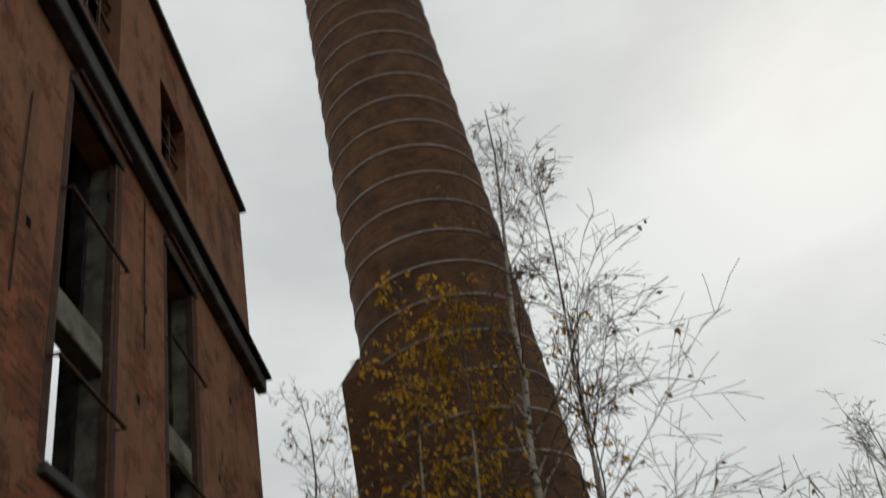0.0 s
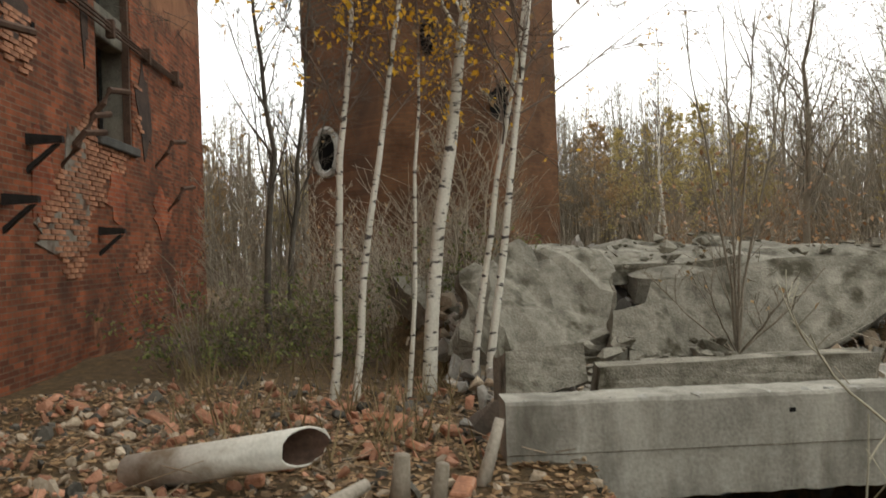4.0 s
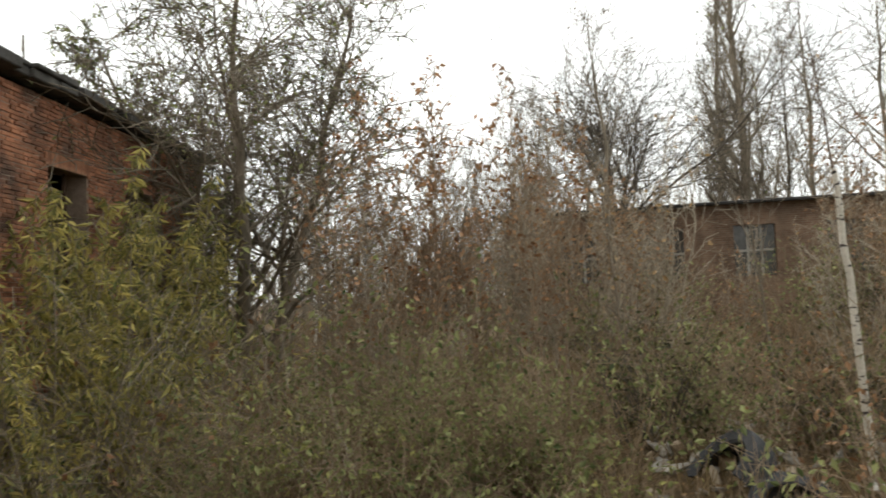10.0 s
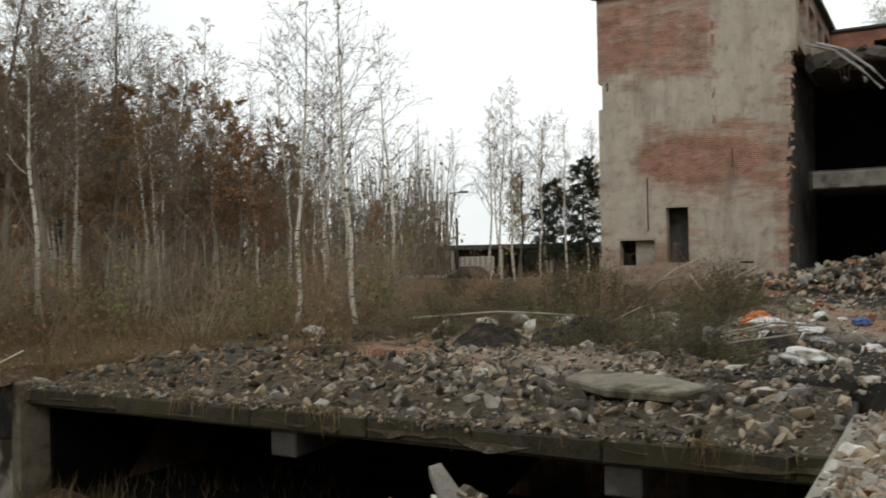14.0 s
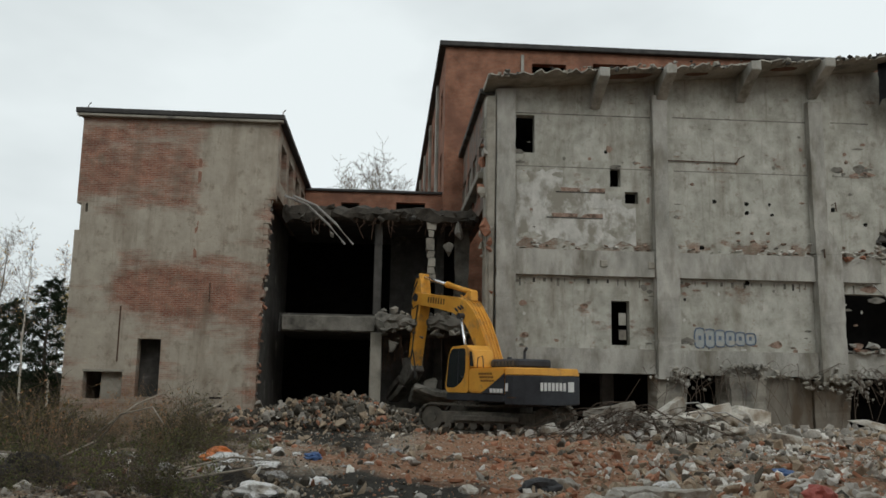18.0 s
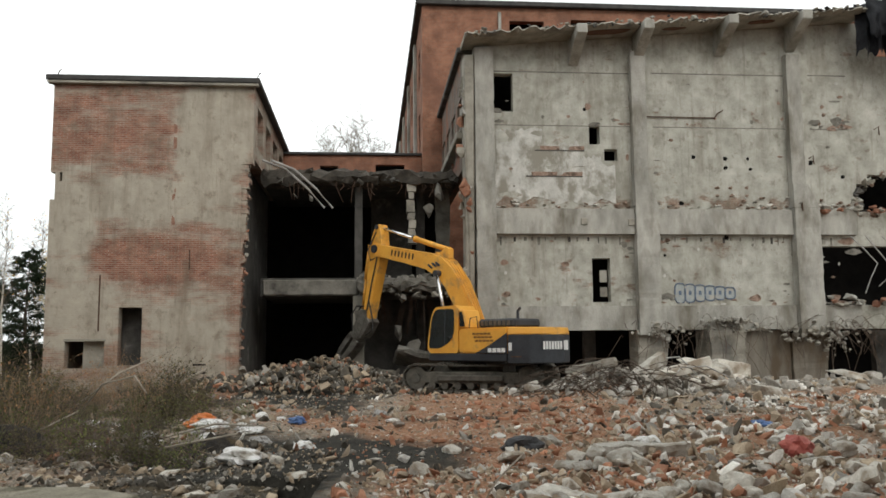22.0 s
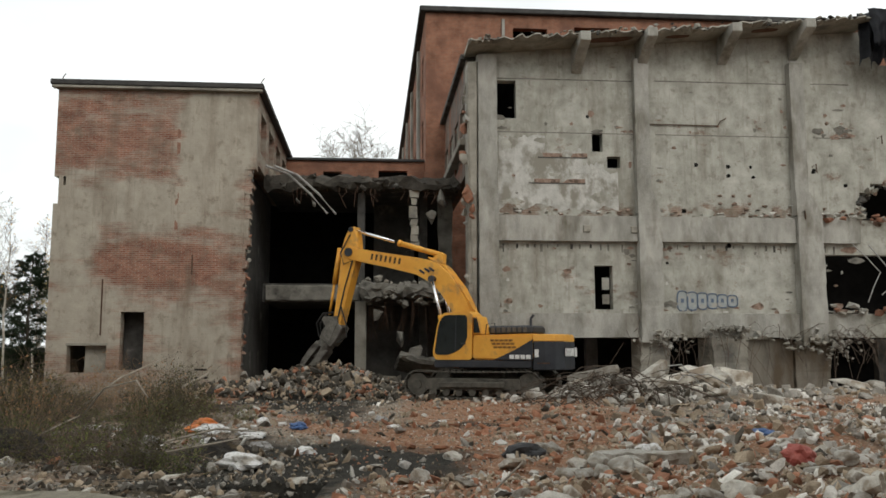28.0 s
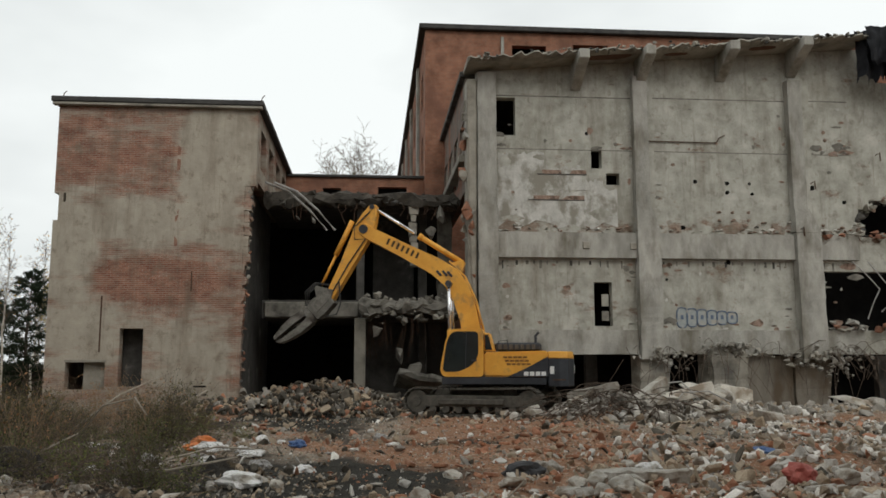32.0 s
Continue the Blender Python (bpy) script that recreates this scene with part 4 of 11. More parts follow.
BEAM_CONCRETE = mat("board_marked_concrete", (0.175, 0.162, 0.132), (0.40, 0.378, 0.32), 2.0, stain=(0.11, 0.10, 0.078), stain_scale=1.5, stain_lo=0.5, stain_hi=0.70, bump=0.35, bump_dist=0.02, stretch=(1.5, 1.5, 0.55))
MOSSY = mat("mossy_concrete", (0.022, 0.020, 0.012), (0.085, 0.075, 0.05), 2.5, stain=(0.055, 0.05, 0.022), stain_scale=1.2, stain_lo=0.48, stain_hi=0.62, bump=0.7)
LEAF_MOULD = mat("leaf_mould", (0.02, 0.014, 0.009), (0.12, 0.075, 0.042), 12.0, bump=1.0, bump_dist=0.06, stain=(0.17, 0.10, 0.05), stain_scale=9.0, stain_lo=0.52, stain_hi=0.6)
DECK_SOIL = mat("stony_soil", (0.024, 0.018, 0.010), (0.10, 0.076, 0.042), 9.0, bump=0.9, bump_dist=0.05, stain=(0.17, 0.15, 0.125), stain_scale=5.0, stain_lo=0.56, stain_hi=0.66)


def soil(x, y):
    return max(-0.335, -0.36 + 0.16 * smooth(7.1, 8.4, y) + 0.13 * noise.noise((x * 0.7, y * 0.9, 4)) + 0.05 * noise.noise((x * 2.6, y * 2.6, 6)))


def soil_at(x, y):
    q = DKI @ Vector((x, y, 0))
    return soil(q.x, q.y)


def beam_mesh():
    """A cast beam: boards have left a step along its face, its lower edge is crumbled."""
    r = random.Random(65)
    bm = bmesh.new()
    rows = []
    n = 110
    for i in range(n + 1):
        x = 8.4 * i / n
        low = -0.22 + 0.03 * noise.noise((x * 0.6, 0, 2)) + 0.02 * noise.noise((x * 3, 0, 2)) + r.uniform(-0.008, 0.008)
        top = 0.45 + 0.008 * noise.noise((x * 2, 3, 1)) + r.uniform(-0.006, 0.004)
        chip = 0.012 + 0.02 * max(0, noise.noise((x * 1.2, 7, 1)))
        pts = [(-0.38, low), (-0.01, low - 0.02), (-0.008, low + 0.04), (-0.010, 0.085), (0.002, 0.092), (0.002 + 0.006 * noise.noise((x, 1, 1)), 0.3), (0.0, top - chip - 0.01), (-chip, top), (-0.38, top)]
        rows.append([bm.verts.new((x, y, z)) for y, z in pts])
    for a, b in zip(rows, rows[1:]):
        for k in range(len(a)):
            j = (k + 1) % len(a)
            bm.faces.new((a[k], a[j], b[j], b[k]))
    bm.faces.new(rows[0][::-1])
    bm.faces.new(rows[-1])
    bmesh.ops.recalc_face_normals(bm, faces=bm.faces)
    return bm


def decks():
    m = GF
    solid("edge_beam", beam_mesh(), BEAM_CONCRETE, "long weathered concrete edge beam over a dark basement", "beam", m, kind="structure")
    solid("foundation", boxed(-14.1, -0.02, -0.5, 0.06, -0.5, 0.3, 0.03), CONCRETE, "concrete foundation band under the gatehouse", "foundation", m, kind="structure")
    solid("deck_south", boxed(0.0, 8.2, -4.6, -0.42, -0.1, 0.12, 0.02), CONCRETE, "broken concrete floor deck behind the beam", "deck", m, kind="structure")
    solid("basement_wall_south", boxed(-15, 8.4, -4.5, -4.2, -2.3, -0.11), CONCRETE_DARK, "dark basement wall", "wall", m, kind="structure")
    solid("basement_wall_end", boxed(8.2, 8.5, -4.2, -0.4, -2.3, -0.11), CONCRETE_DARK, "dark basement wall", "wall", m, kind="structure")
    solid("deck_north", boxed(-13.1, -1.5, 7.0, 11.8, -0.62, -0.34, 0.02), CONCRETE_DARK, "sagging concrete floor slab over a dark basement", "deck", DK, kind="structure")
    # near-black wall, the shade under the deck put into its colour
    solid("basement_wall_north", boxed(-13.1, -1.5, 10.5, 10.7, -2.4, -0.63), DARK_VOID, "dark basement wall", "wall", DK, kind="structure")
    solid("retaining_wall_west", boxed(-13.4, -13.0, 2.9, 7.0, -2.5, -0.28, 0.03), WHITEWASH, "retaining wall with flaking whitewash over dark stains", "wall", None, kind="structure")
    bm = bmesh.new()
    low = [(3.45 + 3.3 * i / 40, -0.98 + 0.2 * noise.noise((i * 0.13, 4, 0)) + 0.12 * noise.noise((i * 0.6, 9, 0))) for i in range(41)]
    prism(bm, low + [(6.75, -0.27), (3.45, -0.29)], -0.022, 0.0)
    solid("tar_band", bm, TAR, "band of black tar peeling from the wall", "coating", Matrix(((0, -1, 0, -12.998), (1, 0, 0, 0), (0, 0, 1, 0), (0, 0, 0, 1))), kind="structure")
    solid("corner_pillar", chipped(boxed(-13.35, -12.8, 6.45, 6.98, -2.5, -0.24, 0.03), 0.05), MOSSY_PALE, "stained concrete pillar at the corner of the pit", "pillar", None, kind="structure")
    # walls and floor added to black out the cavity: shade as colour
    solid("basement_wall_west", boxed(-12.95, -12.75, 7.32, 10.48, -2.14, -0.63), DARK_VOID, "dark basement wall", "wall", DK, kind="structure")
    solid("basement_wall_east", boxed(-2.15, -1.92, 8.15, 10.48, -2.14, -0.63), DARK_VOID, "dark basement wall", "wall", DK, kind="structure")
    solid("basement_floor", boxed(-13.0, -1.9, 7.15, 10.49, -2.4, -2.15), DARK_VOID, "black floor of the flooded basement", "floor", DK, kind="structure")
    for i, x in enumerate((-8.0, -3.6)):
        solid("deck_beam", boxed(x - 0.2, x + 0.2, 7.03, 10.45, -0.95, -0.622, 0.02), CONCRETE_DARK, "dark concrete beam under the sagging deck", "beam", DK, "deck beams")
    rr = random.Random(63)
    x = -12.8
    while x < -1.9:
        w = rr.uniform(1.3, 2.6)
        bm = bmesh.new()
        box(bm, x, x + w - 0.015, 6.94 + rr.uniform(-0.02, 0.03), 7.2, -0.6 + rr.uniform(0, 0.03), -0.34 + rr.uniform(-0.02, 0.03), 0.012, rr)
        solid("edge_block", bevel(bm, 0.02), MOSSY, "mossy concrete block along the deck's edge", "block", DK, "edge blocks")
        x += w
    # earth and crumbled stone over the deck
    verts, faces, nx, ny = [], [], 70, 34
    for i in range(nx + 1):
        for j in range(ny + 1):
            x, y = -13.0 + 11.4 * i / nx, 7.08 + 5.2 * j / ny
            lip = 1.0 if j == 0 else (0.5 if j == 1 else 0.0)
            ragged = noise.noise((x * 1.1, 3, 7)) + 0.7 * noise.noise((x * 3.7, 5, 7))
            verts.append((x, y - lip * (0.16 + 0.14 * ragged), soil(x, y) + (0.03 if j == 1 else 0) - (0.17 + 0.11 * ragged if j == 0 else 0)))
    for i in range(nx):
        for j in range(ny):
            a = i * (ny + 1) + j
            faces.append((a, a + ny + 1, a + ny + 2, a + 1))
    solid("deck_soil", raw_mesh("deck_soil", verts, faces, DECK_SOIL, True), DECK_SOIL, "brown soil and crumbled stone covering the deck", "soil", DK, kind="structure")
    # leaf mould that has slid over the coping of the west wall
    verts, faces, nu, nw = [], [], 48, 8
    for i in range(nu + 1):
        y = 2.5 + 4.3 * i / nu
        rag = 0.09 * noise.noise((y * 1.5, 1, 3)) + 0.05 * noise.noise((y * 5, 2, 3))
        for j in range(nw + 1):
            w = j / nw
            x = -14.2 + (1.3 + rag) * w
            z = -0.24 + 0.16 * math.sin(w * 2.2) * (0.8 + 2 * rag) - (0.14 + rag if j == nw else 0.0) + 0.04 * noise.noise((x * 3, y * 3, 4))
            verts.append((x, y, z))
    for i in range(nu):
        for j in range(nw):
            a = i * (nw + 1) + j
            faces.append((a, a + 1, a + nw + 2, a + nw + 1))
    solid("leaf_mould", raw_mesh("leaf_mould", verts, faces, LEAF_MOULD, True), LEAF_MOULD, "dark leaf mould lying over the wall's coping", "soil", kind="structure")
    solid("retaining_wall_east", chipped(boxed(-1.58, -1.08, 0.5, 8.1, -2.5, 0.06, 0.02), 0.08), CONCRETE, "concrete wall at the edge of the pit", "wall", Matrix.Translation((-1.3, 5, 0)) @ Matrix.Rotation(radians(3.5), 4, "Z") @ Matrix.Translation((1.55, -5, 0)), kind="structure")


decks()



# ---- the factory to the north ----
def lump(bm, c, size, rng, flat=0.7):
    """One angular broken piece, added to a mesh."""
    n = 11
    pts = []
    for _ in range(n):
        p = Vector((rng.gauss(0, 1), rng.gauss(0, 1), rng.gauss(0, 1))).normalized()
        pts.append(bm.verts.new((c[0] + p.x * size * rng.uniform(0.7, 1.2), c[1] + p.y * size * rng.uniform(0.7, 1.2), c[2] + p.z * size * flat * rng.uniform(0.7, 1.2))))
    res = bmesh.ops.convex_hull(bm, input=pts)
    inside = [v for v in res["geom_interior"] if isinstance(v, bmesh.types.BMVert)]
    if inside:
        bmesh.ops.delete(bm, geom=inside, context="VERTS")


REBAR = mat("rusty_rebar", (0.06, 0.045, 0.035), (0.16, 0.12, 0.09), 6.0, rough=0.8, metal=0.3, bump=0.0)
CABLE = mat("pale_cable", (0.25, 0.24, 0.22), (0.45, 0.44, 0.42), 4.0, bump=0.0)
TARP = mat("torn_roofing_felt", (0.012, 0.013, 0.016), (0.04, 0.042, 0.05), 3.0, rough=0.6, bump=0.6)
SPRAY = mat("blue_grey_spray_paint", (0.07, 0.10, 0.16), (0.16, 0.20, 0.27), 6.0, bump=0.0, stain=(0.34, 0.32, 0.28), stain_scale=3.0, stain_lo=0.58, stain_hi=0.66)
SPRAY_PALE = mat("pale_blue_spray_paint", (0.26, 0.285, 0.285), (0.38, 0.40, 0.38), 4.0, bump=0.0, stain=(0.38, 0.36, 0.31), stain_scale=2.5, stain_lo=0.5, stain_hi=0.62)


BRICK_SCAR = mat("dusty_bare_brick", (0.17, 0.10, 0.07), (0.36, 0.27, 0.215), 5.0, bump=0.6, stain=(0.10, 0.07, 0.05), stain_scale=3.0)
PATCHY_SIDE = mat("sooty_brick_and_concrete", (0.07, 0.055, 0.045), (0.21, 0.165, 0.13), 1.5, bump=0.6, stain=(0.21, 0.09, 0.055), stain_scale=0.7, stain_lo=0.5, stain_hi=0.6)
CONCRETE_MID = mat("dusty_concrete", (0.10, 0.095, 0.08), (0.24, 0.225, 0.195), 1.6, stain=(0.05, 0.047, 0.04), stain_scale=1.2, stain_lo=0.52, stain_hi=0.68, bump=0.6)
SOOT_EDGE = mat("sooty_broken_edge", (0.022, 0.02, 0.017), (0.10, 0.088, 0.072), 3.0, bump=0.7)
BRICK_SCAR_RED = mat("bare_red_brick_scar", (0.16, 0.075, 0.05), (0.33, 0.19, 0.135), 4.0, bump=0.6, stain=(0.32, 0.28, 0.23), stain_scale=1.6, stain_lo=0.6, stain_hi=0.7)
DAMP_WALL = mat("damp_stained_wall", (0.10, 0.088, 0.07), (0.25, 0.225, 0.185), 1.0, bump=0.5, stain=(0.10, 0.075, 0.05), stain_scale=0.8, stain_lo=0.48, stain_hi=0.62, stretch=(1, 1, 0.35))
RUST_STAIN = mat("rusty_spalled_concrete", (0.07, 0.035, 0.025), (0.16, 0.08, 0.05), 5.0, bump=0.6)
WHITE_COAT = mat("old_whitewash", (0.34, 0.33, 0.30), (0.62, 0.61, 0.57), 1.6, bump=0.4, stain=(0.25, 0.235, 0.195), stain_scale=1.3, stain_lo=0.46, stain_hi=0.58, stretch=(1, 1, 0.7))
PLASTER_WHITE = mat("chipped_white_plaster", (0.42, 0.40, 0.36), (0.64, 0.62, 0.57), 2.0, bump=0.4, stain=(0.3, 0.24, 0.19), stain_scale=1.6, stain_lo=0.56, stain_hi=0.68)


def west_block():
    f = thing("west_block", "brick factory block with patched grey render and flat roof", "building", NF)
    rng = random.Random(61)
    bm = bmesh.new()
    pierced(bm, -15.3, -7.85, -0.8, 12.2, 0, 0.5, [(-12.5, -11.6, 0.85, 3.12), (-14.5, -13.0, 0.75, 1.8), (-15.3, -15.12, 7.4, 8.5), (-14.95, -14.85, 8.15, 8.5)])
    part("front_wall", bm, BRICK_LB, f, "brick front with render fallen off in patches")
    # the torn corner towards the breach
    bm = bmesh.new()
    z = 8.9
    box(bm, -7.85, -7.4, 0, 0.5, 8.9, 12.2)
    while z > -0.6:
        h = 0.0775 * rng.choice((1, 1, 2, 3))
        w = -7.85 + max(0.03, 0.24 + 0.2 * noise.noise((z * 0.55, 3.1, 0)) + 0.12 * noise.noise((z * 2.3, 7.1, 0)) + rng.choice((0, 0.06, -0.06)) - 0.03 * (8.9 - z))
        box(bm, -7.85, w, 0.004 + 0.04 * rng.random(), 0.5, z - h, z, 0.012, rng)
        z -= h
    pieces("torn_corner", bm, BRICK_LB, f, "broken edge of plaster and brick")
    for i in range(44):
        b2 = bmesh.new()
        lump(b2, (-7.62 + rng.uniform(-0.16, 0.12) - 0.02 * i / 4, 0.06 + rng.uniform(0, 0.3), 8.9 - 0.2 * i + rng.uniform(-0.1, 0.1)), rng.uniform(0.05, 0.15), rng, 1.1)
        part("broken_masonry", b2, rng.choice((CONCRETE, BRICK_LB, CONCRETE_DARK, BRICK_UPPER)), f)
    part("side_wall", pierced(bmesh.new(), 0.5, 13, 9.2, 12.2, 7.4, 7.9, [(1.2 + i * 2.9, 3.0 + i * 2.9, 9.9, 11.6) for i in range(4)]), BRICK_LB, f, m=Matrix(((0, -1, 0, 0), (1, 0, 0, 0), (0, 0, 1, 0), (0, 0, 0, 1))))
    # lower side wall towards the breach in the darker concrete
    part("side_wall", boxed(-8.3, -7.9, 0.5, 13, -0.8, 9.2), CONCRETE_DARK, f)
    part("far_wall", boxed(-15.3, -14.8, 0.5, 13, -0.8, 12.2), BRICK_LB, f)
    part("back_wall", boxed(-14.8, -8.3, 12.5, 13, -0.8, 12.2), BRICK_LB, f)
    part("inner_floor", boxed(-14.8, -8.3, 0.5, 12.5, 3.6, 3.9), CONCRETE_DARK, f)
    part("roof", boxed(-15.55, -7.15, -0.3, 13.3, 12.2, 12.42, 0.03), BLACK_ROOF, f, "dark flat roof with a thin overhang")
    part("roof_gutter", boxed(-15.5, -7.2, -0.26, 0.0, 12.08, 12.196, 0.02), CONCRETE, f)
    for x in (-15.2, -7.3):
        v, g = ribbon_tube([(x, 0, 12.4), (x + 0.05, 0, 12.6), (x + 0.15, 0, 12.72)], 0.02, 5)
        part("roof_spike", raw_mesh("roof_spike", v, g, RUST), RUST, f)
    for z0, z1 in ((6.4, 7.9), (8.6, 10.7)):
        part("downpipe_scar", chipped(boxed(-10.57, -10.43, -0.008, 0.02, z0, z1), 0.06), BRICK_SCAR_RED, f, "red vertical scar of a vanished pipe")
    part("downpipe_scar", boxed(-13.28, -13.22, -0.012, 0, 2.2, 4.4), RUST, f)
    part("lintel", boxed(-14.55, -12.95, -0.008, 0.3, 1.8, 1.9, 0.01), CONCRETE, f)
    # dark sheet set in the doorway in place of the unlit room
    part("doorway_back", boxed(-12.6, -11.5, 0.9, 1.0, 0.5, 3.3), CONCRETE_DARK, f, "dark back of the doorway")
    part("window_board", boxed(-13.9, -13.0, 0.35, 0.4, 0.75, 1.8), CONCRETE, f)
    # black strips on the face stand in for the shade in slots
    for z in (0.5, 0.82):
        part("wall_slot", boxed(-9.6, -9.1, -0.004, 0.02, z, z + 0.07), DARK_VOID, f)
    part("wall_slot", boxed(-9.85, -9.8, -0.01, 0.02, 4.6, 5.4), RUST, f)


def main_block():
    rng = random.Random(62)
    m = thing("main_block", "gutted factory block with a bare grey inner wall", "building", NF)
    bm = bmesh.new()
    holes = [(2.45, 3.3, 11.26, 12.9), (6.5, 7.27, 3.26, 5.08), (16.35, 21.5, 3.1, 5.6), (6.52, 6.98, 9.9, 10.72), (7.15, 7.72, 9.2, 9.7), (18.2, 20.5, 7.1, 8.3), (18.7, 20.5, 8.3, 8.7)]
    pierced(bm, 1.65, 24, 2.1, 14.0, 0, 0.45, holes)
    part("inner_wall", bm, PLASTER, m, "stained grey plastered wall")
    # black sheet added behind the wall so its holes look unlit
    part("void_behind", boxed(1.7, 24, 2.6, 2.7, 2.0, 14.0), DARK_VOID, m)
    for s, w0, w1 in ((1.65, 0.8, 0.82), (8.3, 0.64, 0.98), (15.15, 0.62, 1.12), (21.6, 0.62, 1.1)):
        part("column", chipped(boxed(s, s + w0, -0.35, -0.002, 7.25, 13.9), 0.035), CONCRETE_PALE, m, "pale concrete column")
        part("column", chipped(boxed(s, s + w1, -0.45, -0.002, 1.9, 7.2), 0.05), CONCRETE_PALE, m, "pale concrete column")
        bm = bmesh.new()
        prism(bm, ((s - 0.0, 7.2), (s + w1, 7.2), (s + w0, 8.2), (s, 8.2)), -0.44, -0.36)
        part("column_foot", bm, CONCRETE_PALE, m)
    spans = ((2.47, 8.3), (9.28, 15.15), (16.27, 18.0))
    for a, b in spans:
        part("floor_beam", chipped(boxed(a, b, -0.28, -0.002, 6.06, 7.12), 0.03), CONCRETE_PALE, m)
        part("sill_beam", chipped(boxed(a, b, -0.22, -0.002, 2.1, 3.1), 0.06), CONCRETE_PALE, m)
        x = a + 0.2
        while x < b - 0.2:
            d_ = rng.uniform(0.12, 0.36)
            # slot drawn as a darker strip on the face, recess shade as colour
            part("joist_slot", boxed(x, x + rng.uniform(0.04, 0.12), -0.006, 0.02, 5.96 - d_, 5.96), rng.choice((CONCRETE_DARK, CONCRETE_MID, CONCRETE_MID)), m)
            x += rng.uniform(0.25, 0.6)
        part("wall_joint", boxed(a, b, -0.004, 0.02, 10.66, 10.7), CONCRETE_MID, m)
        part("wall_joint", boxed(a, b, -0.004, 0.02, 12.95 + 0.05 * a / 8, 13.0 + 0.05 * a / 8), CONCRETE_MID, m)
        # plaster and brick crumbling along the floor line
        for i in range(40):
            bm = bmesh.new()
            x = rng.uniform(a, b)
            lump(bm, (x, -0.02, 7.12 + abs(rng.gauss(0, 0.2))), rng.uniform(0.05, 0.16), rng, 0.5)
            part("crumbled_plaster", bm, rng.choice((PLASTER_WHITE, BRICK_SCAR, CONCRETE, BRICK_SCAR)), m)
    # the bay that kept its whitewash, in ragged sheets
    for x0, x1, z0, z1, rough_ in ((2.5, 7.6, 7.45, 9.0, 0.2), (2.55, 4.5, 9.0, 10.55, 0.16), (4.5, 6.1, 9.0, 9.9, 0.16), (6.1, 7.0, 9.0, 9.35, 0.1)):
        bm = bmesh.new()
        n = 16
        up = [(x0 + (x1 - x0) * i / n, z1 + rng.uniform(-rough_, rough_)) for i in range(n + 1)]
        dn = [(x0 + (x1 - x0) * i / n, z0 + (rng.uniform(-rough_, rough_) if z0 < 8 else -0.05)) for i in range(n + 1)]
        prism(bm, dn + up[::-1], -0.014 - 0.004 * rng.random(), -0.001)
        part("white_plaster_patch", bm, WHITE_COAT, m, "ragged sheet of old whitewash")
    for x0, x1, z0, z1 in ((2.6, 3.6, 7.5, 7.9), (6.3, 7.4, 7.7, 8.2), (2.6, 3.1, 9.9, 10.4), (4.0, 4.6, 10.2, 10.5)):
        bm = bmesh.new()
        prism(bm, [((x0 + x1) / 2 + (x1 - x0) / 2 * math.cos(q * 0.4488) * rng.uniform(0.6, 1.1), (z0 + z1) / 2 + (z1 - z0) / 2 * math.sin(q * 0.4488) * rng.uniform(0.6, 1.1)) for q in range(14)], -0.022, -0.001)
        part("bare_patch", bm, PLASTER, m, "grey patch where the whitewash has gone")
    for x0, x1, z in ((4.4, 6.3, 9.72), (4.0, 6.2, 8.62)):
        part("brick_slot", chipped(boxed(x0, x1, -0.03, 0.02, z - 0.12, z + 0.09, 0.01), 0.05), BRICK_SCAR, m, "bare brick in a broken slot")
        part("slot_shadow", boxed(x0 - 0.2, x1, -0.032, 0.02, z - 0.13, z - 0.085), CONCRETE_DARK, m)
    # flat black patches stand for the shaded depth of wall holes
    for x, z, r in ((5.05, 7.95, 0.22), (6.35, 11.4, 0.09), (5.25, 8.0, 0.12), (11.0, 9.4, 0.09), (12.4, 9.35, 0.1), (12.4, 8.95, 0.1), (13.4, 9.35, 0.08), (13.5, 8.9, 0.08), (6.9, 6.55, 0.1), (8.05, 6.55, 0.1), (12.3, 5.95, 0.12), (10.4, 7.4, 0.1), (17.6, 8.6, 0.1), (16.2, 9.2, 0.12), (2.2, 11.0, 0.12), (9.6, 5.2, 0.06)):
        bm = bmesh.new()
        pts = [(x + r * rng.uniform(0.7, 1.3) * math.cos(i * 0.785), z + r * rng.uniform(0.7, 1.2) * math.sin(i * 0.785)) for i in range(8)]
        prism(bm, pts, -0.008, 0.03)
        part("wall_hole", bm, DARK_VOID, m)
    for x in (12.0, 12.6, 13.3):
        for z in (7.75, 8.1):
            bm = bmesh.new()
            lump(bm, (x, 0.0, z), 0.13, rng, 0.6)
            part("rust_scar", bm, BRICK_SCAR, m)
    for k in range(150):
        bay = rng.choice(spans)
        x = rng.choice((rng.uniform(*bay), bay[0] + abs(rng.gauss(0, 0.5)), bay[1] - abs(rng.gauss(0, 0.5))))
        z = rng.choice((rng.uniform(3.2, 5.5), rng.uniform(7.3, 10.6), 3.15 + abs(rng.gauss(0, 0.15)), 5.75 + rng.gauss(0, 0.12), 10.75 + abs(rng.gauss(0, 0.3)), rng.uniform(10.7, 12.8)))
        if not bay[0] < x < bay[1]:
            continue
        wx, wz = rng.uniform(0.03, 0.16), rng.uniform(0.02, 0.09)
        if rng.random() < 0.15:
            wx, wz = wx * 2.6, wz * 1.8
        bm = bmesh.new()
        prism(bm, [(x + wx * math.cos(q * 0.6981) * rng.uniform(0.6, 1.2), z + wz * math.sin(q * 0.6981) * rng.uniform(0.6, 1.2)) for q in range(9)], -0.019, 0.01)
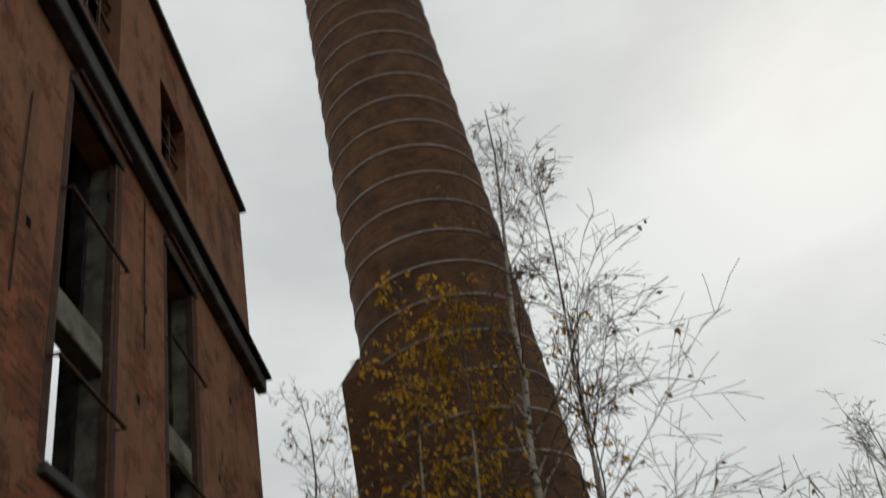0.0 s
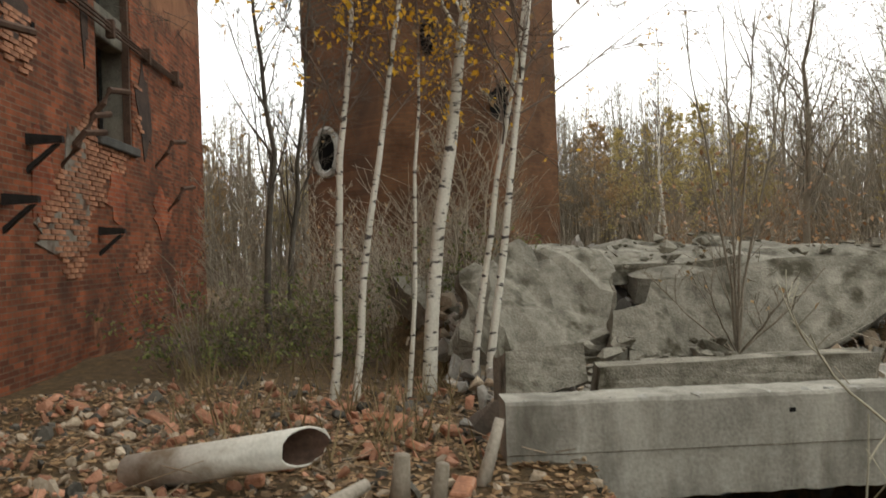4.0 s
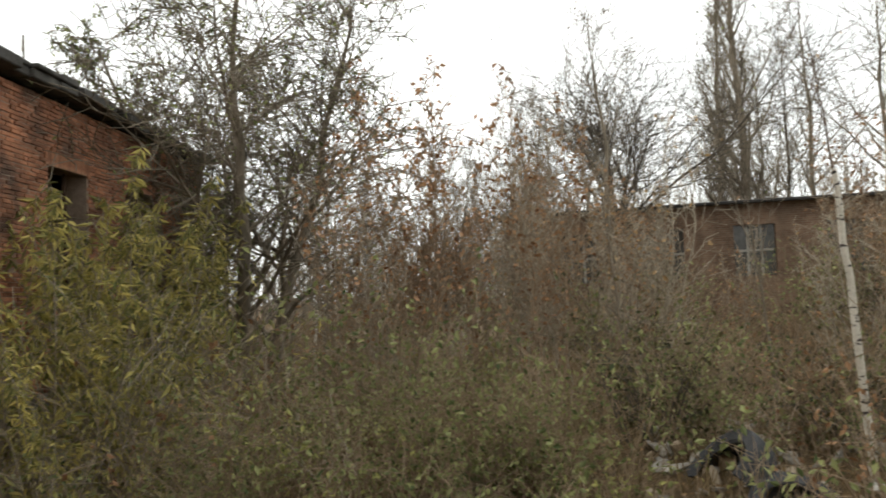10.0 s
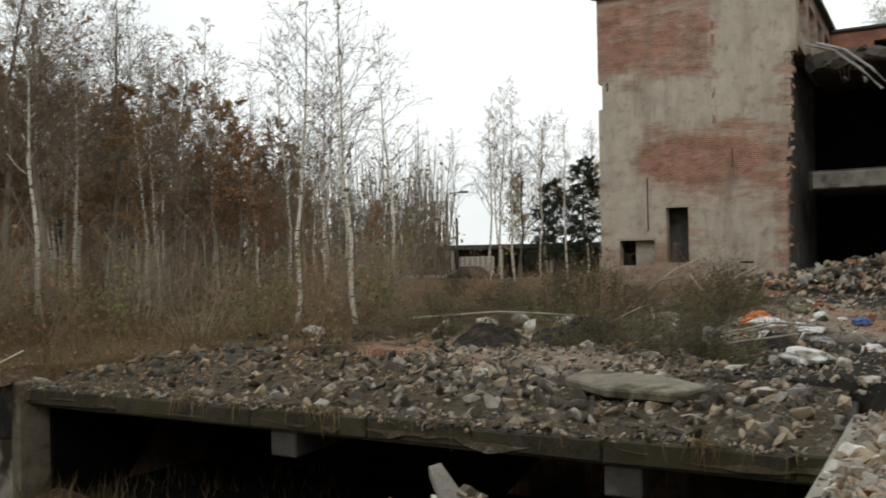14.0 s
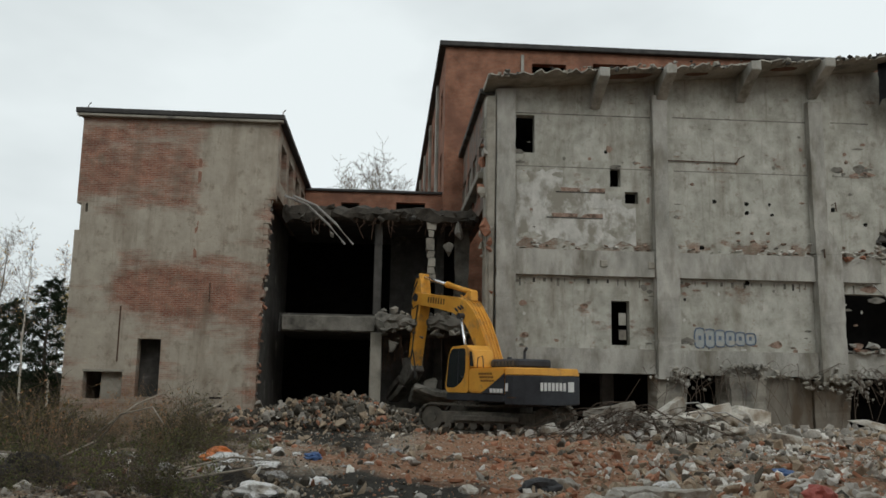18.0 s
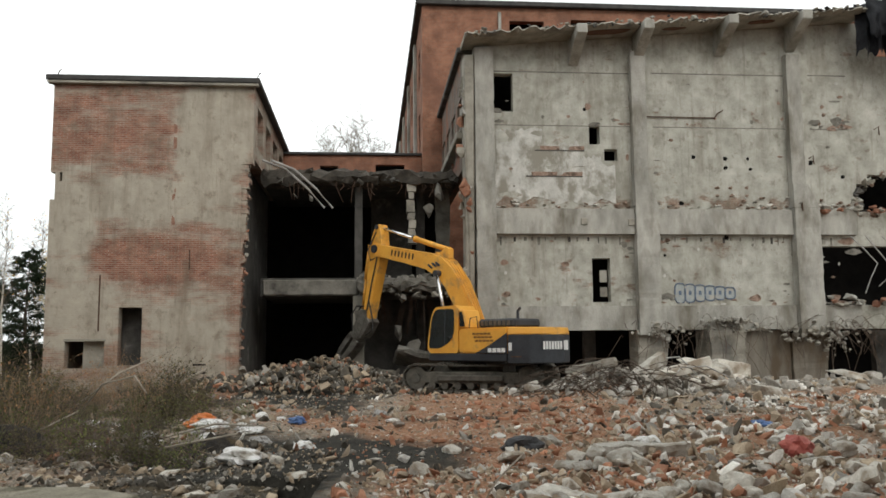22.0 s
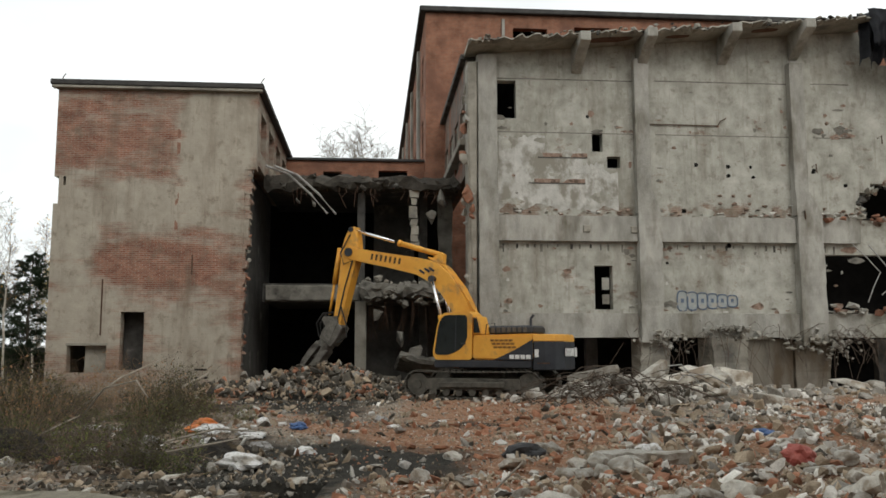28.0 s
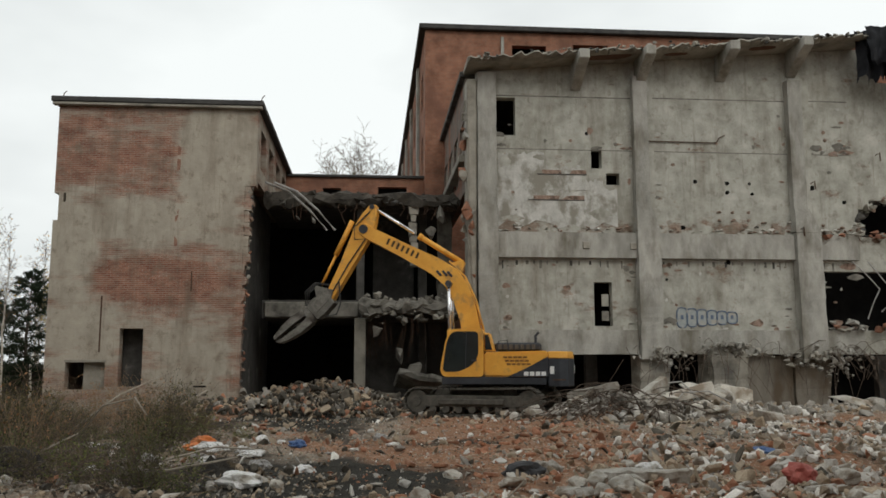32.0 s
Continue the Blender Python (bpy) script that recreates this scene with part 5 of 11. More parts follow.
        part("spalled_patch", bm, rng.choice((BRICK_SCAR, CONCRETE_MID, CONCRETE_MID, BRICK_SCAR, WHITE_COAT)), m)
    for x, z in ((6.0, 6.58), (8.0, 6.55)):
        part("anchor_box", boxed(x, x + 0.28, -0.34, -0.28, z - 0.14, z + 0.14, 0.02), CONCRETE, m)
    v, g = ribbon_tube([(8.9, -0.06, 11.12), (12.0, -0.06, 11.1), (12.1, -0.1, 11.3), (12.35, -0.12, 11.42)], 0.025, 5)
    part("conduit", raw_mesh("conduit", v, g, RUST), RUST, m, "rusty conduit pipe ending in a hook")
    for x, z in ((15.9, 9.3), (15.3, 7.3), (18.9, 10.6)):
        v, g = ribbon_tube([(x, -0.4, z), (x + 0.15, -0.5, z + 0.12), (x + 0.2, -0.45, z - 0.25)], 0.03, 5)
        part("iron_hook", raw_mesh("iron_hook", v, g, RUST), RUST, m)
    # spray-painted tag as plain loops
    for i in range(6):
        x, w, h = 10.2 + i * 0.43, 0.25, 0.42 - 0.035 * i
        bm = bmesh.new()
        prism(bm, [(x + w * 0.85 * math.copysign(abs(math.cos(q * 0.5236)) ** 0.6, math.cos(q * 0.5236)), 3.62 + h * math.copysign(abs(math.sin(q * 0.5236)) ** 0.6, math.sin(q * 0.5236))) for q in range(12)], -0.008, 0.0)
        part("spray_tag", bm, SPRAY_PALE, m, "pale blue sprayed bar")
        v, g = ribbon_tube([(x + w * 0.9 * math.copysign(abs(math.cos(q * 0.5236)) ** 0.6, math.cos(q * 0.5236)), -0.012, 3.62 + h * math.copysign(abs(math.sin(q * 0.5236)) ** 0.6, math.sin(q * 0.5236))) for q in range(13)], 0.034, 4)
        part("spray_tag", raw_mesh("spray_tag", v, g, SPRAY), SPRAY, m, "dark blue sprayed outline")
        part("spray_tag", boxed(x - 0.06, x + 0.06, -0.012, 0.0, 3.55, 3.72), SPRAY, m, "dark blue sprayed outline")
    # the panel in the lower window
    part("window_panel", boxed(6.9, 7.2, 0.3, 0.36, 4.1, 4.6), PLASTER, m)
    part("window_panel", boxed(6.9, 7.2, 0.3, 0.36, 3.5, 3.9), CONCRETE, m)
    # roof slab left hanging, tilted up to the side: a torn outer edge, a smooth underside
    bm = bmesh.new()
    n, rows = 120, []
    for i in range(n + 1):
        x = 1.15 + 17.3 * i / n
        zt = 14.02 + 0.088 * (x - 1.1)
        out = -1.45 + 0.3 * noise.noise((x * 0.5, 1, 3)) + 0.24 * noise.noise((x * 1.9, 4, 3)) + rng.uniform(-0.16, 0.16)
        lift = 0.06 * noise.noise((x * 2.3, 2, 8)) + rng.uniform(-0.06, 0.06)
        rows.append([bm.verts.new(p) for p in ((x, 2.2, zt - 0.03), (x, -0.1, zt - 0.04), (x, out + 0.25, zt - 0.03), (x, out, zt + 0.04 + lift), (x, out + 0.05, zt + 0.11 + lift), (x, out + 0.3, zt + 0.16), (x, 2.2, zt + 0.16))])
    for a, b in zip(rows, rows[1:]):
        for k in range(7):
            bm.faces.new((a[k], a[(k + 1) % 7], b[(k + 1) % 7], b[k]))
    bm.faces.new(rows[0])
    bm.faces.new(rows[-1][::-1])
    bmesh.ops.recalc_face_normals(bm, faces=bm.faces)
    part("roof_slab", bm, CONCRETE, m, "broken roof slab left hanging")
    # spalled places on its underside where the bars have rusted through
    for x0, x1, y0, y1 in ((5.9, 8.3, -1.15, -0.45), (9.6, 10.7, -0.9, -0.5), (13.2, 14.6, -1.1, -0.6)):
        ring_ = [(x0 + (x1 - x0) * (0.5 + 0.5 * math.cos(q * 0.524) * rng.uniform(0.8, 1.0)), y0 + (y1 - y0) * (0.5 + 0.5 * math.sin(q * 0.524) * rng.uniform(0.7, 1.0))) for q in range(12)]
        bm = bmesh.new()
        lo_ = [bm.verts.new((x, y, 14.02 + 0.088 * (x - 1.1) - 0.06)) for x, y in ring_]
        hi_ = [bm.verts.new((x, y, 14.02 + 0.088 * (x - 1.1) - 0.02)) for x, y in ring_]
        bm.faces.new(lo_[::-1])
        for q in range(12):
            bm.faces.new((lo_[q], lo_[(q + 1) % 12], hi_[(q + 1) % 12], hi_[q]))
        part("spalled_patch", bm, RUST_STAIN, m, "rust-red spalled patch under the slab")
    part("roof_felt", boxed(-1.6, 15.8, -0.9, 2.2, 0.0, 0.04), BLACK_ROOF, m, m=Matrix.Translation((2.9, 0, 14.36)) @ Matrix.Rotation(-math.atan(0.088), 4, "Y"))
    for x in (5.9, 8.7, 12.3, 15.5):
        z = 13.98 + 0.088 * (x - 1.1)
        bm = bmesh.new()
        a = ((-1.75, z + 0.1), (-1.75, z - 0.28), (-1.2, z - 0.5), (0.0, z - 1.15), (0.0, z + 0.1))
        prism(bm, a, -x - 0.22, -x + 0.22)
        part("roof_beam", bevel(bm, 0.03), CONCRETE_PALE, m, "haunched concrete roof beam", Matrix(((0, -1, 0, 0), (1, 0, 0, 0), (0, 0, 1, 0), (0, 0, 0, 1))))
    for i in range(130):
        x = rng.uniform(1.2, 18.5)
        bm = bmesh.new()
        lump(bm, (x, -1.35 + rng.uniform(-0.25, 0.3), 14.08 + 0.088 * (x - 1.1) + rng.uniform(-0.07, 0.14)), rng.uniform(0.05, 0.19), rng, 0.6)
        part("broken_edge", bm, rng.choice((CONCRETE, CONCRETE_DARK, CONCRETE_PALE)), m)
    bm = bmesh.new()
    prism(bm, ((1.7, 13.985), (19.5, 13.985), (19.5, 15.58), (1.7, 14.03)), 0.02, 0.4)
    part("upper_wall", bm, PLASTER, m)
    # torn felt hanging in folds over the far corner
    for k, (x0, x1, top, drop, y) in enumerate(((17.95, 19.7, 15.95, 3.3, -1.0), (19.2, 21.6, 16.1, 4.0, -1.2), (18.2, 20.4, 16.0, 2.3, -1.45))):
        nx, nz, verts, faces = 26, 18, [], []
        for a in range(nx + 1):
            u = a / nx
            hang = drop * (0.72 + 0.34 * noise.noise((u * 4, k, 1)) + 0.22 * noise.noise((u * 13, k, 2)))
            for b in range(nz + 1):
                w = b / nz
                fold = 0.16 * math.sin(u * 17 + 2 * w + k) * (0.3 + w) + 0.1 * noise.noise((u * 5, w * 4, k))
                verts.append((x0 + (x1 - x0) * (u + 0.05 * w * noise.noise((u * 6, w * 3, 5 + k))), y + fold - 0.2 * math.sin(w * 2.2), top - hang * w + 0.1 * noise.noise((u * 8, 3, k))))
        for a in range(nx):
            for b in range(nz):
                q = a * (nz + 1) + b
                faces.append((q, q + nz + 1, q + nz + 2, q + 1))
        bm = bmesh.new()
        bv = [bm.verts.new(p) for p in verts]
        for f in faces:
            bm.faces.new([bv[q] for q in f])
        bmesh.ops.solidify(bm, geom=bm.faces[:], thickness=0.02)
        part("torn_felt", bm, TARP, m, "torn black roofing felt")
    # the open west side: storeys seen end-on
    part("west_wall", pierced(bmesh.new(), 0.5, 40, 9.0, 13.9, -1.65, -1.25, [(1.2 + i * 2.6, 2.9 + i * 2.6, 9.8, 12.2) for i in range(9)]), PATCHY_SIDE, m, m=Matrix(((0, -1, 0, 0), (1, 0, 0, 0), (0, 0, 1, 0), (0, 0, 0, 1))))
    part("west_eave", boxed(1.0, 1.75, 0.4, 40, 13.9, 14.15, 0.03), CONCRETE_DARK, m)
    part("west_ledge", boxed(0.95, 1.7, 0.5, 30, 10.2, 10.5, 0.03), CONCRETE, m)
    for i in range(9):
        for dy in (0.55, 1.15):
            part("window_post", boxed(1.3, 1.42, 1.2 + i * 2.6 + dy - 0.06, 1.2 + i * 2.6 + dy + 0.06, 9.8, 12.2), CONCRETE, m)
        part("window_rail", boxed(1.3, 1.42, 1.2 + i * 2.6, 2.9 + i * 2.6, 10.95, 11.1), CONCRETE, m)
    part("end_pier", chipped(boxed(1.2, 1.66, -0.3, 0.6, 0.0, 13.6, 0.05), 0.16), CONCRETE, m, "ragged concrete end pier")
    for i in range(34):
        bm = bmesh.new()
        lump(bm, (1.3 + rng.uniform(-0.25, 0.15), -0.15 + rng.uniform(-0.2, 0.4), rng.uniform(1.5, 13.6)), rng.uniform(0.1, 0.3), rng, 1.3)
        part("broken_masonry", bm, rng.choice((CONCRETE, BRICK_UPPER, CONCRETE_PALE)), m)
    # the ragged rim of the hole knocked through the end bay
    for i in range(90):
        q = rng.random()
        x, z = (rng.uniform(17.9, 20.4), 7.02) if q < 0.3 else ((18.2, rng.uniform(7.0, 8.4)) if q < 0.6 else ((18.75, rng.uniform(8.2, 8.75)) if q < 0.7 else (rng.uniform(18.6, 20.5), 8.72)))
        bm = bmesh.new()
        lump(bm, (x + rng.gauss(0, 0.08), rng.uniform(-0.08, 0.3), z + rng.gauss(0, 0.08)), rng.uniform(0.07, 0.24), rng, 0.9)
        part("broken_masonry", bm, rng.choice((PLASTER, CONCRETE, BRICK_SCAR, CONCRETE_DARK)), m)
    # ground storey: openings, broken piers, hanging bars
    part("pier", chipped(boxed(8.25, 9.5, -0.25, 0.9, -0.5, 2.05), 0.16), CONCRETE, m)
    part("pier", chipped(boxed(11.15, 12.75, -0.6, 0.9, -0.6, 2.42), 0.22), CONCRETE, m, "broken concrete pier")
    part("pier", chipped(boxed(14.9, 16.5, -0.1, 0.9, -0.6, 1.95), 0.12), DAMP_WALL, m)
    part("ground_wall", boxed(12.75, 14.9, 0.05, 0.5, -0.6, 2.05), DAMP_WALL, m, "stained lower wall")
    # this set-back wall carries the shadow of the storey in its colour
    part("ground_wall", boxed(19.6, 24, 1.6, 2.0, -0.6, 2.05), CONCRETE_DARK, m)
    # black sheet added to darken the ground-storey openings
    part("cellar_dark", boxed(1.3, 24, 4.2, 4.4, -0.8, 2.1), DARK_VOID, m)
    part("cellar_pier", boxed(6.6, 7.1, 2.0, 2.4, -0.6, 2.1), CONCRETE_DARK, m)
    for i in range(320):
        x, z = rng.choice(((rng.gauss(9.1, 0.5), 2.0 + rng.gauss(0, 0.28)), (rng.gauss(11.9, 0.45), 2.42 + rng.gauss(0, 0.1)), (rng.gauss(15.4, 0.7), 1.95 + rng.gauss(0, 0.2)), (rng.uniform(8.2, 18), 2.08 + rng.gauss(0, 0.07)), (rng.gauss(16.8, 0.4), 1.7 + rng.gauss(0, 0.35))))
        bm = bmesh.new()
        lump(bm, (x, -0.35 + rng.uniform(-0.25, 0.2) - (0.3 if 11 < x < 13 else 0), z), rng.uniform(0.04, 0.15), rng, 0.8)
        part("broken_masonry", bm, rng.choice((CONCRETE, CONCRETE_PALE, CONCRETE)), m)
    for i in range(74):
        x = rng.choice((rng.gauss(9.4, 0.8), rng.gauss(11.2, 0.5), rng.gauss(13.6, 0.5), rng.gauss(16.8, 1.0), rng.uniform(16, 19)))
        z = rng.uniform(1.8, 2.6)
        p = [(x, -0.4, z)]
        d = [rng.uniform(-0.25, 0.25), rng.uniform(-0.3, 0.05), rng.uniform(0.0, 0.2)]
        for k in range(5):
            p.append((p[-1][0] + d[0], p[-1][1] + d[1] * 0.6, p[-1][2] + d[2]))
            d[2] -= rng.uniform(0.02, 0.3)
            d[0] += rng.uniform(-0.2, 0.2)
        v, g = ribbon_tube(p, 0.011, 4)
        part("bent_rebar", raw_mesh("bent_rebar", v, g, REBAR), REBAR, m)
    for x in (17.6, 18.3, 19.0, 19.5):
        v, g = ribbon_tube([(x, -0.3, 6.0), (x + rng.uniform(0.2, 0.6), -0.6, 5.4), (x + rng.uniform(0.4, 0.9), -0.7, 4.8), (x + rng.uniform(0.5, 1.1), -0.7, 4.2), (x + rng.uniform(0.2, 0.9), -0.6, rng.uniform(3.5, 4.0))], 0.026, 5)
        part("bent_rebar", raw_mesh("bent_rebar", v, g, CABLE), CABLE, m)
    for i in range(40):
        bm = bmesh.new()
        lump(bm, (rng.uniform(16.4, 21), -0.2 + rng.uniform(-0.3, 0.2), rng.choice((3.1, 7.0)) + abs(rng.gauss(0, 0.16))), rng.uniform(0.1, 0.3), rng, 0.6)
        part("broken_masonry", bm, rng.choice((CONCRETE, CONCRETE_PALE, BRICK_UPPER)), m)


def upper_block():
    u = thing("upper_block", "taller red brick factory block rising behind", "building", NF)
    bm = bmesh.new()
    pierced(bm, 0.2, 34, -0.8, 20.3, 11, 11.5, [(5.1, 7.05, 19.0, 19.55), (8.6, 10.6, 19.2, 19.7), (12.4, 14.4, 19.2, 19.7)])
    part("front_wall", bm, BRICK_UPPER, u)
    part("side_wall", pierced(bmesh.new(), 11.5, 62, -0.8, 20.3, -0.7, -0.2, [(13 + i * 4.2, 14.6 + i * 4.2, z, z + 2.2) for i in range(11) for z in (12.6, 16.4)]), BRICK_UPPER, u, m=Matrix(((0, -1, 0, 0), (1, 0, 0, 0), (0, 0, 1, 0), (0, 0, 0, 1))))
    # black sheets added behind the windows, shade put in as colour
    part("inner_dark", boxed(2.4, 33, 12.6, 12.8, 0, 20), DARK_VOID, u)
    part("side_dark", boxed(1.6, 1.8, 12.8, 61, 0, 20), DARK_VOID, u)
    for i in range(5):
        part("pilaster", boxed(0.02, 0.2, 16.4 + i * 8.4, 17.2 + i * 8.4, -0.8, 20.0, 0.02), CONCRETE_PALE, u)
    part("roof", boxed(-0.15, 34, 10.7, 62, 20.3, 20.6, 0.04), BLACK_ROOF, u)
    part("vent_pipe", boxed(4.45, 4.62, 10.85, 10.98, 18.6, 20.0, 0.02), CONCRETE_PALE, u)


def link_wing():
    rng = random.Random(63)
    p = thing("link_wing", "low brick link wing, its front torn off", "building", NF)
    bm = bmesh.new()
    pierced(bm, -7.4, 0.2, 8.4, 12.0, 12, 12.4, [(-2.35, -0.75, 10.9, 11.5), (-5.4, -4.4, 10.9, 11.4)])
    part("parapet", bm, BRICK_UPPER, p)
    part("parapet_cap", boxed(-7.4, 0.2, 11.85, 12.5, 12.0, 12.14, 0.02), BLACK_ROOF, p)
    # black sheet behind the parapet windows in place of shaded rooms
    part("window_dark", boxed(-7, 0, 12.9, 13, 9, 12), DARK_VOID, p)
    # interior concrete kept dark: dirt and shade of the breach in one colour
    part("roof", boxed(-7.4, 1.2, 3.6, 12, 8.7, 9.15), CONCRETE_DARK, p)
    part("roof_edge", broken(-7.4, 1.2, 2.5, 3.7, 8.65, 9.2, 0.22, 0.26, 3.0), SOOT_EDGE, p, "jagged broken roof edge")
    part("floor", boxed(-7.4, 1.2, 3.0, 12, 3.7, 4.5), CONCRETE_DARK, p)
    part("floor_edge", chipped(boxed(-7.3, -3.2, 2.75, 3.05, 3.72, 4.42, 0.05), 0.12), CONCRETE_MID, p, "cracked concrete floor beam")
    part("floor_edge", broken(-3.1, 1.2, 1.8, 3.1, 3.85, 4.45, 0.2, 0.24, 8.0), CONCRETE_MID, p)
    # unseen back wall, near-black so the breach reads as unlit
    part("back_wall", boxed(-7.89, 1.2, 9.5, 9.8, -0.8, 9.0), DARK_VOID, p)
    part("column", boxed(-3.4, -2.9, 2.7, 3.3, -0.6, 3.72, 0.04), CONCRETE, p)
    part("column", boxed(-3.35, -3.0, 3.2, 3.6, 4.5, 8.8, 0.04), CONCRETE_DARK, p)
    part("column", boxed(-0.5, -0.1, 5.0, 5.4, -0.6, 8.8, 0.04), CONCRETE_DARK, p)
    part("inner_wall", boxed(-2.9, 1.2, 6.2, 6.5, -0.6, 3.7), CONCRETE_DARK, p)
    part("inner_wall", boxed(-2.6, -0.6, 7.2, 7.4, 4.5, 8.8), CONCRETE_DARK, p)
    # the broken column that hangs from its bars
    bm = bmesh.new()
    z = 8.7
    while z > 6.3:
        h = rng.uniform(0.3, 0.55)
        box(bm, -1.0 + rng.uniform(-0.06, 0.06), -0.68 + rng.uniform(-0.06, 0.06), 2.6, 2.95, z - h, z - 0.03, 0.04, rng)
        z -= h
    pieces("hanging_column", bm, CONCRETE, p, "broken column hanging from its bars")
    for i in range(260):
        bm = bmesh.new()
        x = rng.uniform(-7.3, 1.2)
        z, y = rng.choice(((9.1, 3.1), (9.0, 2.9), (8.8, 2.8), (4.5, 2.6), (4.2, 2.3), (3.8, 2.1)))
        if z < 5 and x < -2.9:
            x += 4.2
        lump(bm, (x, y + rng.uniform(-0.5, 0.4), z + rng.gauss(0.0, 0.11)), rng.uniform(0.05, 0.24), rng, 0.8)
        part("broken_masonry", bm, rng.choice((SOOT_EDGE, SOOT_EDGE, CONCRETE_DARK, CONCRETE_MID)) if z > 6 else rng.choice((CONCRETE, CONCRETE_MID, CONCRETE_MID)), p)
    for i in range(26):
        x = rng.uniform(-3.0, 0.9)
        v, g = ribbon_tube([(x, 2.4, 3.8), (x + rng.uniform(-0.1, 0.1), 2.3, 3.2), (x + rng.uniform(-0.2, 0.2), 2.25, rng.uniform(1.9, 3.1))], 0.010, 4)
        part("bent_rebar", raw_mesh("bent_rebar", v, g, RUST), RUST, p)
    for i in range(26):
        x = rng.uniform(-7.0, 1.0)
        v, g = ribbon_tube([(x, 2.8, 9.0), (x + rng.uniform(-0.2, 0.2), 2.5, 8.5), (x + rng.uniform(-0.3, 0.3), 2.4, rng.uniform(7.7, 8.5))], 0.012, 4)
        part("bent_rebar", raw_mesh("bent_rebar", v, g, RUST), RUST, p)
    for dx in (0.0, 0.35):
        v, g = ribbon_tube([(-7.1 + dx, 0.6, 9.2), (-6.2 + dx, 1.2, 8.95), (-5.3 + dx, 1.6, 8.2), (-4.6 + dx, 1.8, 7.4)], 0.05, 6)
        part("hanging_pipe", raw_mesh("hanging_pipe", v, g, CABLE), CABLE, p, "pale pipe hanging across the breach")
    part("hanging_slab", broken(-1.5, 0.5, 2.6, 4.6, 1.45, 1.75, 0.1, 0.25, 5.0), CONCRETE_MID, p, "slab of floor hanging askew", Matrix.Translation((-0.5, 0, 1.6)) @ Matrix.Rotation(radians(12), 4, "Y") @ Matrix.Rotation(radians(-18), 4, "X") @ Matrix.Translation((0.5, -1.5, -1.6)))
    part("inner_pier", broken(0.35, 1.0, 4.2, 4.9, 4.4, 8.8, 0.06, 0.4, 2.0), CONCRETE_MID, p, "stripped pier inside the breach")
    for x, z, s in ((-5.9, 8.0, 0.16), (-5.2, 7.9, 0.12), (-0.1, 7.5, 0.3), (0.4, 8.2, 0.32), (-2.5, 3.2, 0.3), (-1.4, 2.1, 0.26), (-0.8, 1.4, 0.4)):
        bm = bmesh.new()
        lump(bm, (x, 2.2, z), s, rng, 1.4)
        part("hanging_chunk", bm, CONCRETE_MID, p)


west_block()
main_block()
upper_block()
link_wing()


# ---- the long shed, the canopy with parked cars, the street lamp ----
def long_shed():
    h = thing("long_shed", "long low brick shed behind the trees", "building", frame_at(-32, -6, 0, 0))
    holes = [(2.0 + i * 3.1, 3.4 + i * 3.1, 1.9, 3.7) for i in range(10)]
    bm = pierced(bmesh.new(), 0, 34, -0.5, 4.45, 0, 0.4, holes)
    turn = Matrix(((0, -1, 0, 0), (1, 0, 0, 0), (0, 0, 1, 0), (0, 0, 0, 1)))
    part("wall", bm, SHED_BRICK, h, "dull brown brick wall", turn)
    part("end_wall", boxed(-8, -0.4, 0, 0.4, -0.5, 4.45), SHED_BRICK, h)
    part("end_wall", boxed(-8, -0.4, 33.6, 34, -0.5, 4.45), SHED_BRICK, h)
    part("roof", boxed(-8.3, 0.3, -0.4, 34.4, 4.45, 4.56, 0.02), BLACK_ROOF, h)
    # black sheet behind the panes for the unlit inside
    part("inner_dark", boxed(-1.4, -1.2, 0.4, 33.6, 0, 4.4), DARK_VOID, h)
    for x0, x1, z0, z1 in holes:
        w = part("window", boxed(-0.22, -0.2, x0, x1, z0, z1), CAB_DARK_PANE, h)
        for k in range(1, 3):
            y = x0 + (x1 - x0) * k / 3
            part("glazing_bar", boxed(-0.2, -0.15, y - 0.04, y + 0.04, z0, z1), CONCRETE_PALE, w)
        part("glazing_bar", boxed(-0.2, -0.15, x0, x1, (z0 + z1) / 2 - 0.04, (z0 + z1) / 2 + 0.04), CONCRETE_PALE, w)


SHED_BRICK = masonry("shed_brick", (0.19, 0.115, 0.075), (0.24, 0.155, 0.105), (0.24, 0.2, 0.15), axis="SUM", seed=11, dark=(0.12, 0.085, 0.06))
CAB_DARK_PANE = mat("dirty_window_pane", (0.05, 0.05, 0.045), (0.12, 0.12, 0.11), 3.0, rough=0.15, bump=0.0, spec=0.5)
BARK_POLE = mat("dark_tarred_pole", (0.03, 0.027, 0.022), (0.075, 0.065, 0.05), 4.0, bump=0.2)
CAR_SILVER = mat("silver_car_paint", (0.45, 0.46, 0.47), (0.55, 0.56, 0.57), 2.0, rough=0.3, metal=0.4, bump=0.0, spec=0.5)
CAR_DARK = mat("dark_car_paint", (0.03, 0.03, 0.035), (0.05, 0.05, 0.06), 2.0, rough=0.3, metal=0.3, bump=0.0, spec=0.5)
long_shed()


